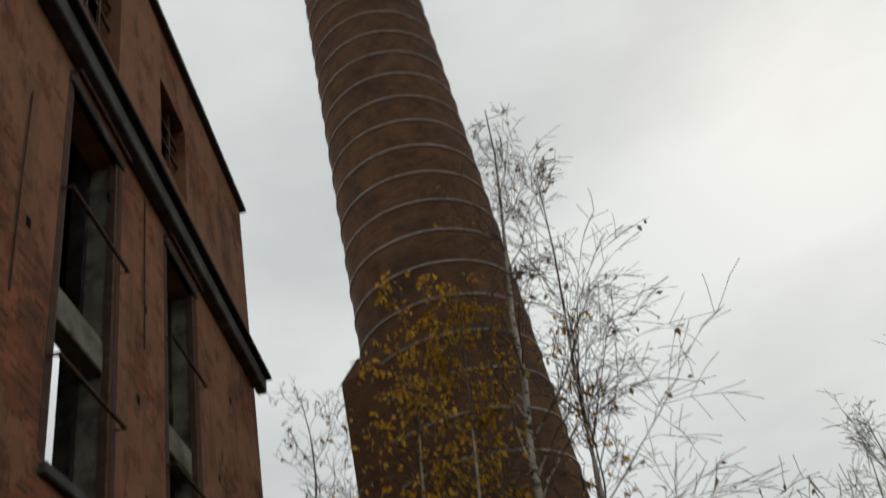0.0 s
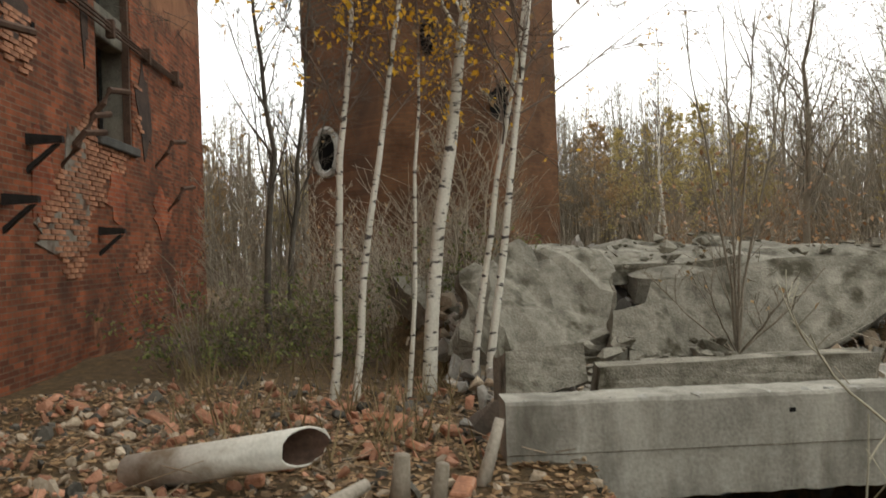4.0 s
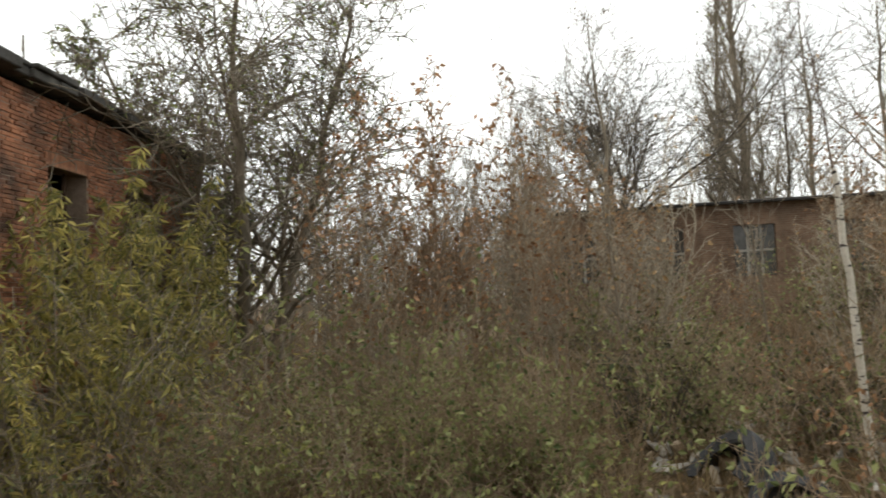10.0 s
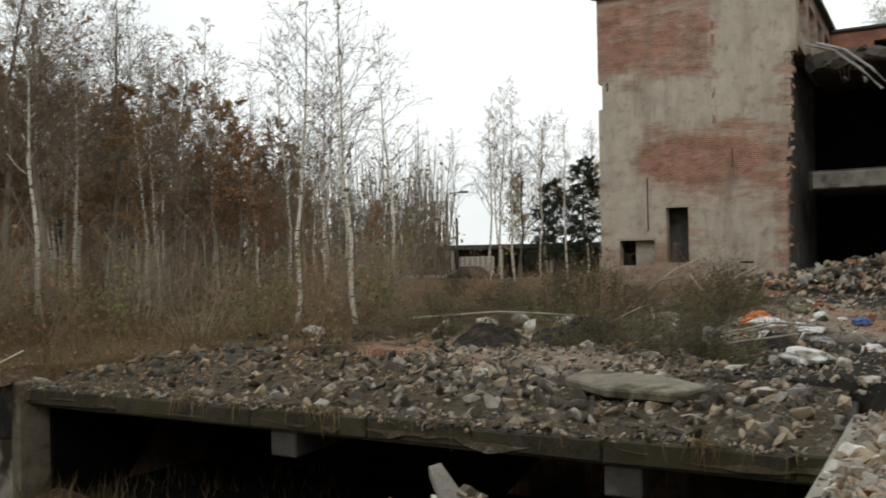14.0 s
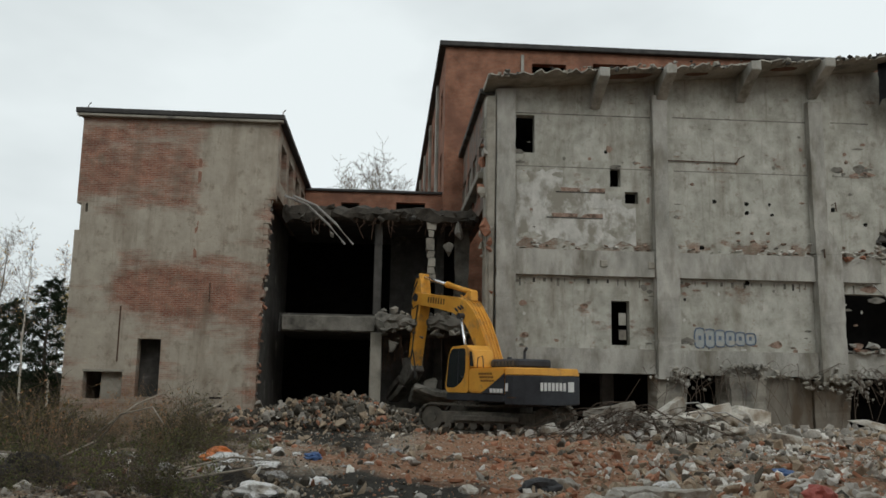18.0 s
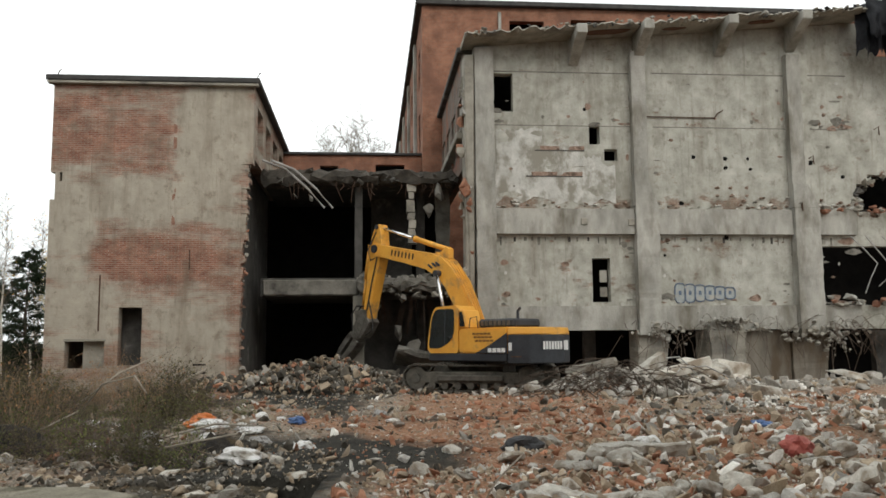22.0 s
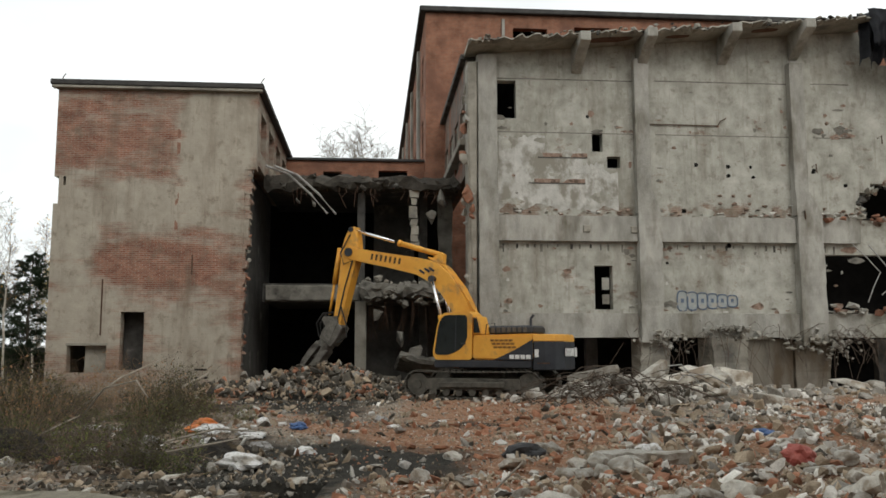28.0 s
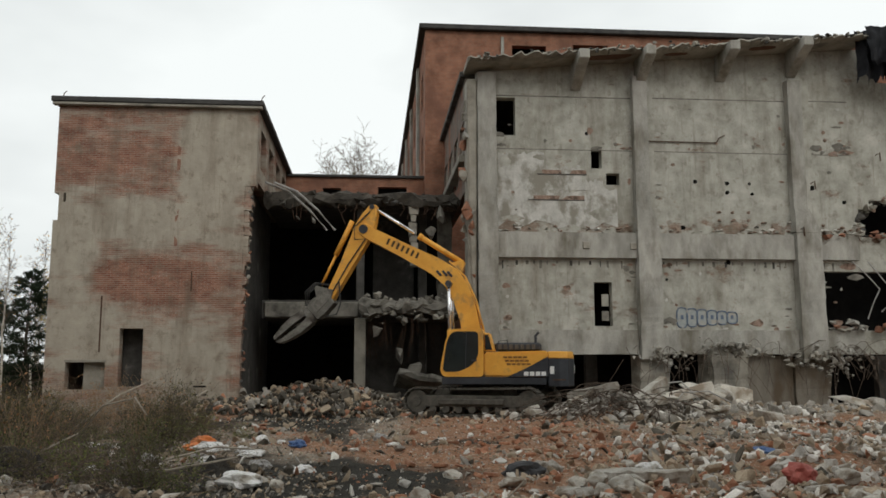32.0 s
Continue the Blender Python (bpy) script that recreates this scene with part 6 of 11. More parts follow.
def canopy():
    c = thing("canopy_building", "low flat canopy with dark bays and white panels", "building", frame_at(-42, 58, -1.1, 33))
    part("roof", boxed(-2.6, 17, -3, 3, 2.55, 2.95, 0.03), BLACK_ROOF, c)
    part("back_wall", boxed(-2.6, 17, 2.7, 3, 0, 2.55), CONCRETE_DARK, c)
    for x in range(-2, 18, 4):
        part("post", boxed(x - 0.12, x + 0.12, -2.9, -2.66, 0, 2.55), CONCRETE, c)
    part("white_panel", boxed(2.4, 5.4, -2.6, -2.5, 0.1, 2.0), PLASTER_WHITE, c)
    for i in range(7):
        part("panel_slat", boxed(2.45 + i * 0.42, 2.75 + i * 0.42, -2.64, -2.602, 0.15, 1.95), CONCRETE_PALE, c)


def car(x, y, turn, paint, label):
    c = thing("parked_car", label, "car", frame_at(x, y, height(x, y), turn), "parked cars")
    bm = bmesh.new()
    prism(bm, ((-2.1, 0.35), (2.1, 0.35), (2.15, 0.75), (1.1, 0.9), (-1.9, 0.95), (-2.15, 0.75)), -0.85, 0.85)
    part("body", bevel(bm, 0.08, 2), paint, c)
    bm = bmesh.new()
    prism(bm, ((-1.7, 0.93), (1.0, 0.9), (0.35, 1.42), (-1.2, 1.45)), -0.72, 0.72)
    part("cabin", bevel(bm, 0.06, 2), CAB_DARK_PANE, c)
    part("roof", boxed(-1.1, 0.3, -0.68, 0.68, 1.44, 1.48, 0.02), paint, c)
    for wx in (-1.3, 1.3):
        for wy in (-0.86, 0.7):
            bm = bmesh.new()
            tube(bm, (wx, wy, 0.32), (wx, wy + 0.18, 0.32), 0.32, 0.32, 16)
            w = part("wheel", bm, RUBBER_BLACK, c)
            bm = bmesh.new()
            tube(bm, (wx, wy - 0.01, 0.32), (wx, wy + 0.19, 0.32), 0.19, 0.19, 14)
            part("rim", bm, CAR_SILVER, w)


RUBBER_BLACK = mat("tyre_rubber", (0.015, 0.015, 0.015), (0.04, 0.04, 0.038), 5.0, rough=0.8, bump=0.2)
canopy()
for cx, cy, ct, cp, cl in ((-36.5, 50.5, 35, CAR_SILVER, "silver car parked beyond the wood"), (-38.8, 49.0, 33, CAR_SILVER, "silver car parked beyond the wood"), (-33.6, 52.2, 30, CAR_DARK, "dark car parked beyond the wood")):
    car(cx, cy, ct, cp, cl)


def street_lamp():
    l = thing("street_lamp", "grey street lamp with a short arm", "street lamp", frame_at(-37.6, 54.4, height(-37.6, 54.4), 30))
    v, g = ribbon_tube([(0, 0, 0), (0, 0, 6.7), (0.15, 0, 6.95), (1.1, 0, 7.05)], [0.11, 0.08, 0.06, 0.05], 8)
    part("pole", raw_mesh("pole", v, g, CONCRETE), CONCRETE, l)
    part("lamp_head", boxed(1.0, 1.7, -0.14, 0.14, 6.96, 7.12, 0.04), CONCRETE_DARK, l)


street_lamp()
v_, g_ = ribbon_tube([(0, 0, 0), (0, 0, 2.6), (0.02, 0, 5.2)], [0.13, 0.12, 0.1], 8)
solid("utility_pole", raw_mesh("utility_pole", v_, g_, BARK_POLE, True), BARK_POLE, "short dark wooden pole beside the canopy", "pole", Matrix.Translation((-38.4, 56.9, -1.15)))


# ---- trees, shrubs and undergrowth ----
def leaf_mat(name, a, b, island=0.35):
    m = bpy.data.materials.new(name)
    n, l = nodes_of(m)
    p = n["Principled BSDF"]
    p.inputs["Roughness"].default_value = 0.6
    p.inputs["Specular IOR Level"].default_value = 0.25
    g = n.new("ShaderNodeNewGeometry")
    r = n.new("ShaderNodeValToRGB")
    r.color_ramp.elements[0].color, r.color_ramp.elements[1].color = (*a, 1), (*b, 1)
    l.new(g.outputs["Random Per Island"], r.inputs["Fac"])
    o = n.new("ShaderNodeObjectInfo")
    h = n.new("ShaderNodeHueSaturation")
    v = n.new("ShaderNodeMapRange")
    v.inputs["To Min"].default_value, v.inputs["To Max"].default_value = 0.8, 1.2
    l.new(o.outputs["Random"], v.inputs["Value"])
    l.new(v.outputs["Result"], h.inputs["Value"])
    l.new(r.outputs["Color"], h.inputs["Color"])
    l.new(h.outputs["Color"], p.inputs["Base Color"])
    t = n.new("ShaderNodeBsdfTranslucent")
    l.new(h.outputs["Color"], t.inputs["Color"])
    mx = n.new("ShaderNodeMixShader")
    mx.inputs["Fac"].default_value = 0.4
    l.new(p.outputs["BSDF"], mx.inputs[1])
    l.new(t.outputs["BSDF"], mx.inputs[2])
    l.new(mx.outputs["Shader"], n["Material Output"].inputs["Surface"])
    return m


def birch_bark():
    m = mat("birch_bark", (0.42, 0.385, 0.31), (0.70, 0.66, 0.57), 2.0, rough=0.8, bump=0.2, stretch=(1, 1, 0.4))
    n, l = nodes_of(m)
    b = n["Principled BSDF"]
    co = n.new("ShaderNodeTexCoord")
    mp = n.new("ShaderNodeMapping")
    mp.inputs["Scale"].default_value = (6, 6, 15)
    l.new(co.outputs["Object"], mp.inputs["Vector"])
    t = n.new("ShaderNodeTexNoise")
    t.inputs["Scale"].default_value, t.inputs["Detail"].default_value = 1.3, 5
    l.new(mp.outputs["Vector"], t.inputs["Vector"])
    r = n.new("ShaderNodeMapRange")
    r.inputs["From Min"].default_value, r.inputs["From Max"].default_value = 0.56, 0.62
    l.new(t.outputs["Fac"], r.inputs["Value"])
    old = b.inputs["Base Color"].links[0].from_socket
    x = n.new("ShaderNodeMix")
    x.data_type = "RGBA"
    l.new(r.outputs["Result"], x.inputs["Factor"])
    l.new(old, x.inputs["A"])
    x.inputs["B"].default_value = (0.06, 0.05, 0.045, 1)
    l.new(x.outputs["Result"], b.inputs["Base Color"])
    return m


BIRCH = birch_bark()
BARK = mat("grey_brown_bark", (0.12, 0.10, 0.07), (0.28, 0.235, 0.18), 5.0, stretch=(1, 1, 0.3), bump=0.4)
BARK_DARK = mat("dark_bark", (0.05, 0.043, 0.033), (0.13, 0.11, 0.085), 5.0, stretch=(1, 1, 0.3), bump=0.4)
BARK_PALE = mat("pale_green_bark", (0.25, 0.225, 0.16), (0.42, 0.385, 0.285), 5.0, stretch=(1, 1, 0.3), bump=0.2)
TWIG = mat("brown_twigs", (0.19, 0.135, 0.085), (0.36, 0.27, 0.18), 4.0, bump=0.0)
TWIG_GREY = mat("grey_twigs", (0.24, 0.20, 0.145), (0.42, 0.365, 0.28), 4.0, bump=0.0)
TWIG_DARK = mat("dark_red_brown_twigs", (0.085, 0.062, 0.048), (0.20, 0.15, 0.115), 4.0, bump=0.0)
L_YELLOW = leaf_mat("yellow_leaves", (0.60, 0.31, 0.02), (0.84, 0.53, 0.06))
L_STRAW = leaf_mat("straw_yellow_leaves", (0.30, 0.23, 0.085), (0.52, 0.42, 0.17))
L_LITTER = leaf_mat("leaf_litter", (0.10, 0.058, 0.03), (0.52, 0.33, 0.17))
L_OCHRE = leaf_mat("ochre_leaves", (0.26, 0.16, 0.07), (0.48, 0.325, 0.165))
L_RUST = leaf_mat("rust_leaves", (0.15, 0.07, 0.03), (0.56, 0.33, 0.18))
L_GREEN = leaf_mat("olive_leaves", (0.065, 0.09, 0.03), (0.38, 0.40, 0.17))
L_WILLOW = leaf_mat("willow_leaves", (0.14, 0.16, 0.06), (0.66, 0.56, 0.19))
L_LUSH = leaf_mat("yellow_green_leaves", (0.075, 0.095, 0.03), (0.43, 0.42, 0.15))
L_SAGE = leaf_mat("grey_green_leaves", (0.10, 0.125, 0.08), (0.33, 0.37, 0.26))
L_DRY = leaf_mat("dry_grass", (0.13, 0.095, 0.045), (0.33, 0.25, 0.135))
L_WEED = leaf_mat("bramble_leaves", (0.035, 0.038, 0.016), (0.20, 0.17, 0.075))
L_MOSS = leaf_mat("dull_green_leaves", (0.05, 0.068, 0.022), (0.24, 0.26, 0.085))
L_FAR = leaf_mat("distant_brown_leaves", (0.13, 0.098, 0.06), (0.32, 0.255, 0.155))
L_OAK = leaf_mat("withered_oak_leaves", (0.22, 0.135, 0.075), (0.56, 0.37, 0.20))
L_PINE = leaf_mat("pine_needles", (0.015, 0.03, 0.014), (0.04, 0.06, 0.03))


class Wood:
    """Collects bent rods and leaves, and turns them into meshes."""

    def __init__(self, seed):
        self.r = random.Random(seed)
        self.v, self.f, self.lv, self.lf, self.s = [], [], [], [], []

    def rod(self, pts, rads, sides):
        base, n = len(self.v), len(pts)
        for i, p in enumerate(pts):
            d = pts[i + 1] - p if i < n - 1 else p - pts[i - 1]
            a = d.cross(Vector((0.3, 0.9, 0.31))).normalized()
            b = d.normalized().cross(a)
            for k in range(sides):
                w = 2 * math.pi * k / sides
                self.v.append(p + (a * math.cos(w) + b * math.sin(w)) * rads[i])
        for i in range(n - 1):
            for k in range(sides):
                j = (k + 1) % sides
                self.s.append(1 if rads[i] < 0.016 else 0)
                self.f.append((base + i * sides + k, base + i * sides + j, base + (i + 1) * sides + j, base + (i + 1) * sides + k))

    def line(self, start, way, length, n, wobble, lift):
        pts, p, d = [start.copy()], start.copy(), way.normalized()
        for _ in range(n):
            d = (d + Vector([self.r.uniform(-wobble, wobble) for _ in range(3)]) + Vector((0, 0, lift))).normalized()
            p = p + d * (length / n)
            pts.append(p.copy())
        return pts

    def leaf(self, p, size, narrow=0.6, droop=0.4):
        r = self.r
        d = Vector((r.uniform(-1, 1), r.uniform(-1, 1), r.uniform(-1, 0.6) - droop)).normalized()
        a = d.cross(Vector((r.uniform(-1, 1), r.uniform(-1, 1), r.uniform(-1, 1)))).normalized() * size * narrow * 0.5
        b = len(self.lv)
        n = d.cross(a).normalized() * size * 0.12
        self.lv += [p, p + d * size * 0.45 + a + n, p + d * size, p + d * size * 0.45 - a + n]
        self.lf += [(b, b + 1, b + 2), (b, b + 2, b + 3)]

    def branch(self, start, way, length, rad, depth, o):
        r = self.r
        n = 5 if depth == o["depth"] else (4 if depth > 0 else 3)
        pts = self.line(start, way, length, n, o["wobble"], o["lift"][min(o["depth"] - depth, len(o["lift"]) - 1)])
        rads = [max(rad * (1 - 0.8 * i / n), o["thin"]) for i in range(n + 1)]
        self.rod(pts, rads, 4 if depth == o["depth"] else 3)
        if depth > 0:
            k = o["kids"][o["depth"] - depth]
            for i in range(k):
                t = r.uniform(0.25, 1.0) * n
                j = min(int(t), n - 1)
                p = pts[j].lerp(pts[j + 1], t - j)
                d = (pts[j + 1] - pts[j]).normalized()
                side = Vector((r.gauss(0, 1), r.gauss(0, 1), r.gauss(0, 0.6))).normalized()
                self.branch(p, d * o["ahead"] + side, length * r.uniform(0.3, 0.6), rads[j] * 0.55, depth - 1, o)
        if o["leaves"] and depth <= o.get("leaf_depth", 0):
            for _ in range(o["leaves"]):
                if r.random() < o.get("leaf_p", 1):
                    t = r.uniform(0.2, 1.0) * n
                    j = min(int(t), n - 1)
                    self.leaf(pts[j].lerp(pts[j + 1], t - j), o["leaf"] * r.uniform(0.7, 1.3), o.get("narrow", 0.6))

    def trunk(self, start, top, rad, o, first=0.3, count=20, reach=0.3, up=0.9, sides=8, bend=0.02):
        r = self.r
        n = 12
        h = (top - start).length
        pts = []
        off = Vector((0, 0, 0))
        for i in range(n + 1):
            pts.append(start.lerp(top, i / n) + off)
            off = off + Vector((r.uniform(-1, 1), r.uniform(-1, 1), 0)) * bend * h * 0.5
            off = off * 0.85
        rads = [max(rad * (1 - 0.9 * (i / n) ** 0.9), o["thin"]) for i in range(n + 1)]
        self.rod(pts, rads, sides)
        for i in range(count):
            f = first + (1 - first) * (i + r.random()) / count
            t = min(f, 0.995) * n
            j = min(int(t), n - 1)
            p = pts[j].lerp(pts[j + 1], t - j)
            w = r.uniform(0, 2 * math.pi)
            length = h * reach * (1.15 - 0.85 * (f - first) / (1 - first)) * r.uniform(0.6, 1.2)
            self.branch(p, Vector((math.cos(w), math.sin(w), up * r.uniform(0.6, 1.4))), length, rads[j] * 0.42, o["depth"], o)
        return pts

    def tree(self, name, label, category, bark, leaves, m, group="", wood_name="trunk", crown="crown"):
        t = thing(name, label, category, m, group)
        if wood_name == "trunk":
            # the stem and boughs, and the thin twigs, apart
            for name, slot, skin in (("trunk", 0, bark), ("twigwork", 1, TWIG_DARK if bark is BIRCH else bark)):
                used, faces = {}, []
                for f, q in zip(self.f, self.s):
                    if q == slot:
                        faces.append(tuple(used.setdefault(i, len(used)) for i in f))
                if faces:
                    part(name, raw_mesh(name, [self.v[i] for i in used], faces, skin, True), skin, t)
        else:
            part(wood_name, raw_mesh(wood_name, self.v, self.f, bark, True), bark, t)
        if self.lf:
            part(crown, raw_mesh(crown, self.lv, self.lf, leaves), leaves, t)
        return t


BARE = dict(depth=2, kids=(5, 4), wobble=0.16, lift=(0.05, 0.02, -0.02), thin=0.004, ahead=0.9, leaves=0, leaf=0.06)


def opts(**k):
    o = dict(BARE)
    o.update(k)
    return o


def V(*a):
    return Vector(a)


def birches_south():
    """The clump of birches by the beam's end, some still in yellow leaf."""
    g = "birches by the beam"
    data = (  # base x, y; top offset; height; radius; leaf share
        (2.74, -10.72, -0.55, -0.1, 7.6, 0.05, 0.9), (2.5, -10.65, -0.95, -0.2, 7.4, 0.045, 0.9), (2.0, -10.9, -0.35, -0.1, 7.2, 0.028, 0.7),
        (1.84, -11.2, -1.35, -0.3, 10.8, 0.085, 0.1), (1.38, -11.24, -1.05, -0.3, 6.9, 0.046, 0.3))
    for i, (x, y, dx, dy, h, rad, share) in enumerate(data):
        w = Wood(100 + i)
        lush = share > 0.5
        o = opts(leaves=3 if lush else 1, leaf_p=0.4 * share if lush else share, leaf=0.075, leaf_depth=1 if lush else 0, thin=0.0035, kids=(6, 4) if lush else (5, 4), lift=(0.03, -0.03, -0.08), wobble=0.2)
        w.trunk(V(0, 0, 0), V(dx, dy, h), rad, o, first=0.36 if lush else 0.34, count=30, reach=0.15 if lush else 0.16, up=1.1, bend=0.012)
        w.tree("birch_tree", "slender white birch with yellow autumn leaves" if lush else "slender white birch, almost bare of leaves", "tree", BIRCH, L_YELLOW,
               Matrix.Translation((x, y, height(x, y) - 0.1)), g)
    # the tallest of the outer stems, with long arching twigs
    w = Wood(131)
    o = opts(leaves=1, leaf_p=0.12, leaf=0.085, thin=0.0035, kids=(7, 5), lift=(0.02, -0.10, -0.06), wobble=0.14, ahead=1.2)
    w.trunk(V(0, 0, 0), V(-1.15, -0.3, 9.4), 0.05, o, first=0.3, count=36, reach=0.21, up=1.1, bend=0.008)
    w.tree("birch_tree", "slender birch with long arching twigs and a few last leaves", "tree", BIRCH, L_OCHRE, Matrix.Translation((1.24, -11.2, height(1.24, -11.2) - 0.1)), g)
    for i, (x, y, h) in enumerate(((4.7, -14.6, 8.6), (5.0, -16.2, 7.0))):
        w = Wood(140 + i)
        o = opts(leaves=1, leaf_p=0.14, leaf=0.10, thin=0.004, kids=(6, 4), lift=(0.08, 0.03, -0.02), wobble=0.2)
        w.trunk(V(0, 0, 0), V(0.3 - i, -0.2, h), 0.06, o, first=0.2, count=26, reach=0.28, up=1.3, bend=0.03)
        w.tree("bare_tree", "thin dark bare tree beside the hall wall", "tree", BARK_DARK, L_OCHRE, Matrix.Translation((x, y, 0.15)))


birches_south()


def templates():
    out = {}
    origin = Matrix.Translation((0, 0, 0))

    def keep(key, t):
        out[key] = t

    # thin woodland birches, bare
    for i in range(3):
        w = Wood(200 + i)
        o = opts(leaves=2, leaf_p=(0.05, 0.12, 0.3)[i], leaf=0.10, thin=0.005, kids=(5, 3), lift=(0.06, 0.0, -0.03))
        w.trunk(V(0, 0, 0), V(0.3 * (i - 1), 0.2, 9.5), 0.075, o, first=0.38, count=26, reach=0.19, up=1.2)
        keep("birch%d" % i, w.tree("birch_tree", "thin bare woodland birch with a pale trunk", "tree", BIRCH, (L_OCHRE, L_YELLOW, L_OCHRE)[i], origin, "woodland birches"))
    # yellow young tree, rust young tree
    for key, lm, lab in (("gold", L_STRAW, "young tree in dull yellow autumn leaf"), ("rust", L_RUST, "young tree with rust-brown autumn leaves"), ("ochre", L_OCHRE, "young tree with ochre autumn leaves"), ("oak", L_OAK, "young oak holding dense withered brown leaves")):
        w = Wood(hash_seed(key))
        o = opts(leaves=6 if key == "oak" else 8, leaf_p=0.5 if key == "oak" else 0.7, leaf=0.09, leaf_depth=1, thin=0.006, kids=(6, 5), lift=(0.06, 0.0, -0.03))
        w.trunk(V(0, 0, 0), V(0.2, 0.2, 7.0), 0.07, o, first=0.25, count=24, reach=0.26, up=0.9)
        keep(key, w.tree("oak_tree" if key == "oak" else "young_tree", lab, "tree", BARK, lm, origin, "young trees in autumn leaf"))
    # grey bare trees
    for i in range(3):
        w = Wood(230 + i)
        o = opts(thin=0.006, kids=(7, 5), lift=(0.08, 0.03, 0.0), wobble=0.2)
        w.trunk(V(0, 0, 0), V(0.3, 0.3 * (i - 1), 8.5), 0.11, o, first=0.22, count=20, reach=0.36, up=1.3, bend=0.03)
        keep("bare%d" % i, w.tree("bare_tree", "grey bare deciduous tree", "tree", (BARK, BARK_DARK, BARK)[i], L_OCHRE, origin, "bare trees"))
    # multi-stemmed shrubs
    for key, bark, lm, leaves, leafp, size, narrow, lab in (
            ("shrub_bare", TWIG_GREY, L_OCHRE, 1, 0.1, 0.06, 0.6, "bare grey shrub of many thin stems"),
            ("shrub_brown", TWIG, L_RUST, 3, 0.4, 0.10, 0.6, "shrub with thin stems and withered brown leaves"),
            ("shrub_green", TWIG, L_GREEN, 5, 0.6, 0.115, 0.5, "shrub with olive-green leaves going brown"),
            ("weed_dark", BARK_DARK, L_WEED, 6, 0.7, 0.10, 0.55, "dark tangle of brambles and dead weeds"),
            ("shrub_willow", TWIG_GREY, L_WILLOW, 6, 0.7, 0.15, 0.2, "willow shrub with narrow green and yellow leaves")):
        w = Wood(hash_seed(key))
        o = opts(depth=1, kids=(5,), leaves=leaves, leaf_p=leafp, leaf=size, narrow=narrow, leaf_depth=1, thin=0.0045, lift=(0.06, 0.03), wobble=0.2)
        for k in range(18):
            a, q = w.r.uniform(0, 6.283), w.r.uniform(0, 0.45)
            w.branch(V(q * math.cos(a), q * math.sin(a), 0), V(0.45 * math.cos(a), 0.45 * math.sin(a), 1), w.r.uniform(1.3, 2.6), 0.014, 1, o)
            if k % 2 == 0:
                w.branch(V(q * math.cos(a), q * math.sin(a), 0), V(0.9 * math.cos(a), 0.9 * math.sin(a), 0.7), w.r.uniform(0.8, 1.4), 0.008, 1, o)
        keep(key, w.tree("shrub", lab, "shrub", bark, lm, origin, "shrubs of the thicket", "branchwork", "foliage"))
    # tall thin saplings whose twigs make a brown haze, and loose pale brush
    for key, bark, lm, leafp, lab in (("sapling_brown", TWIG, L_RUST, 0.28, "tall thin sapling with withered pinkish-brown leaves"), ("sapling_grey", TWIG_GREY, L_OCHRE, 0.05, "tall thin bare grey sapling")):
        w = Wood(hash_seed(key))
        o = opts(depth=1, kids=(6,), leaves=3, leaf_p=leafp, leaf=0.085, leaf_depth=1, thin=0.005, lift=(0.08, 0.05), wobble=0.14)
        for k in range(4):
            a = k * 1.6 + w.r.random()
            w.trunk(V(0.08 * math.cos(a), 0.08 * math.sin(a), 0), V(0.6 * math.cos(a), 0.6 * math.sin(a), w.r.uniform(2.6, 4.6)), 0.022, o, first=0.15, count=20, reach=0.24, up=1.3, sides=5, bend=0.06)
        keep(key, w.tree("sapling", lab, "sapling", bark, lm, origin, "saplings of the thicket", "branchwork", "foliage"))
    w = Wood(333)
    o = opts(depth=1, kids=(4,), leaves=1, leaf_p=0.08, leaf=0.06, leaf_depth=0, thin=0.0035, lift=(-0.09, -0.05), wobble=0.26, ahead=1.2)
    for k in range(7):
        a, q = w.r.uniform(0, 6.283), w.r.uniform(0, 0.3)
        w.branch(V(q * math.cos(a), q * math.sin(a), 0), V(0.5 * math.cos(a), 0.5 * math.sin(a), 1), w.r.uniform(1.4, 2.8), 0.0085, 1, o)
    keep("brush_pale", w.tree("shrub", "loose pale brush of long bent stems", "shrub", TWIG_GREY, L_OCHRE, origin, "shrubs of the thicket", "branchwork", "foliage"))
    w = Wood(334)
    o = opts(depth=1, kids=(4,), leaves=5, leaf_p=0.7, leaf=0.20, narrow=0.21, leaf_depth=1, thin=0.005, lift=(0.1, 0.05), wobble=0.12)
    for k in range(5):
        a = k * 0.9 + w.r.random() * 0.4
        w.trunk(V(0.15 * math.cos(a), 0.15 * math.sin(a), 0), V(1.1 * math.cos(a), 1.1 * math.sin(a), w.r.uniform(3.6, 5.8)), 0.026, o, first=0.2, count=12, reach=0.18, up=1.6, sides=5, bend=0.02)
    keep("willow_tall", w.tree("willow_shrub", "tall willow shrub with narrow yellow-green leaves", "shrub", TWIG_GREY, L_WILLOW, origin, "willows by the gatehouse", "branchwork", "foliage"))
    w = Wood(336)
    o = opts(depth=1, kids=(6,), leaves=4, leaf_p=0.5, leaf=0.085, narrow=0.6, leaf_depth=1, thin=0.0045, lift=(-0.14, -0.1), wobble=0.34, ahead=0.9)
    for k in range(34):
        a, q = w.r.uniform(0, 6.283), w.r.uniform(0, 0.9)
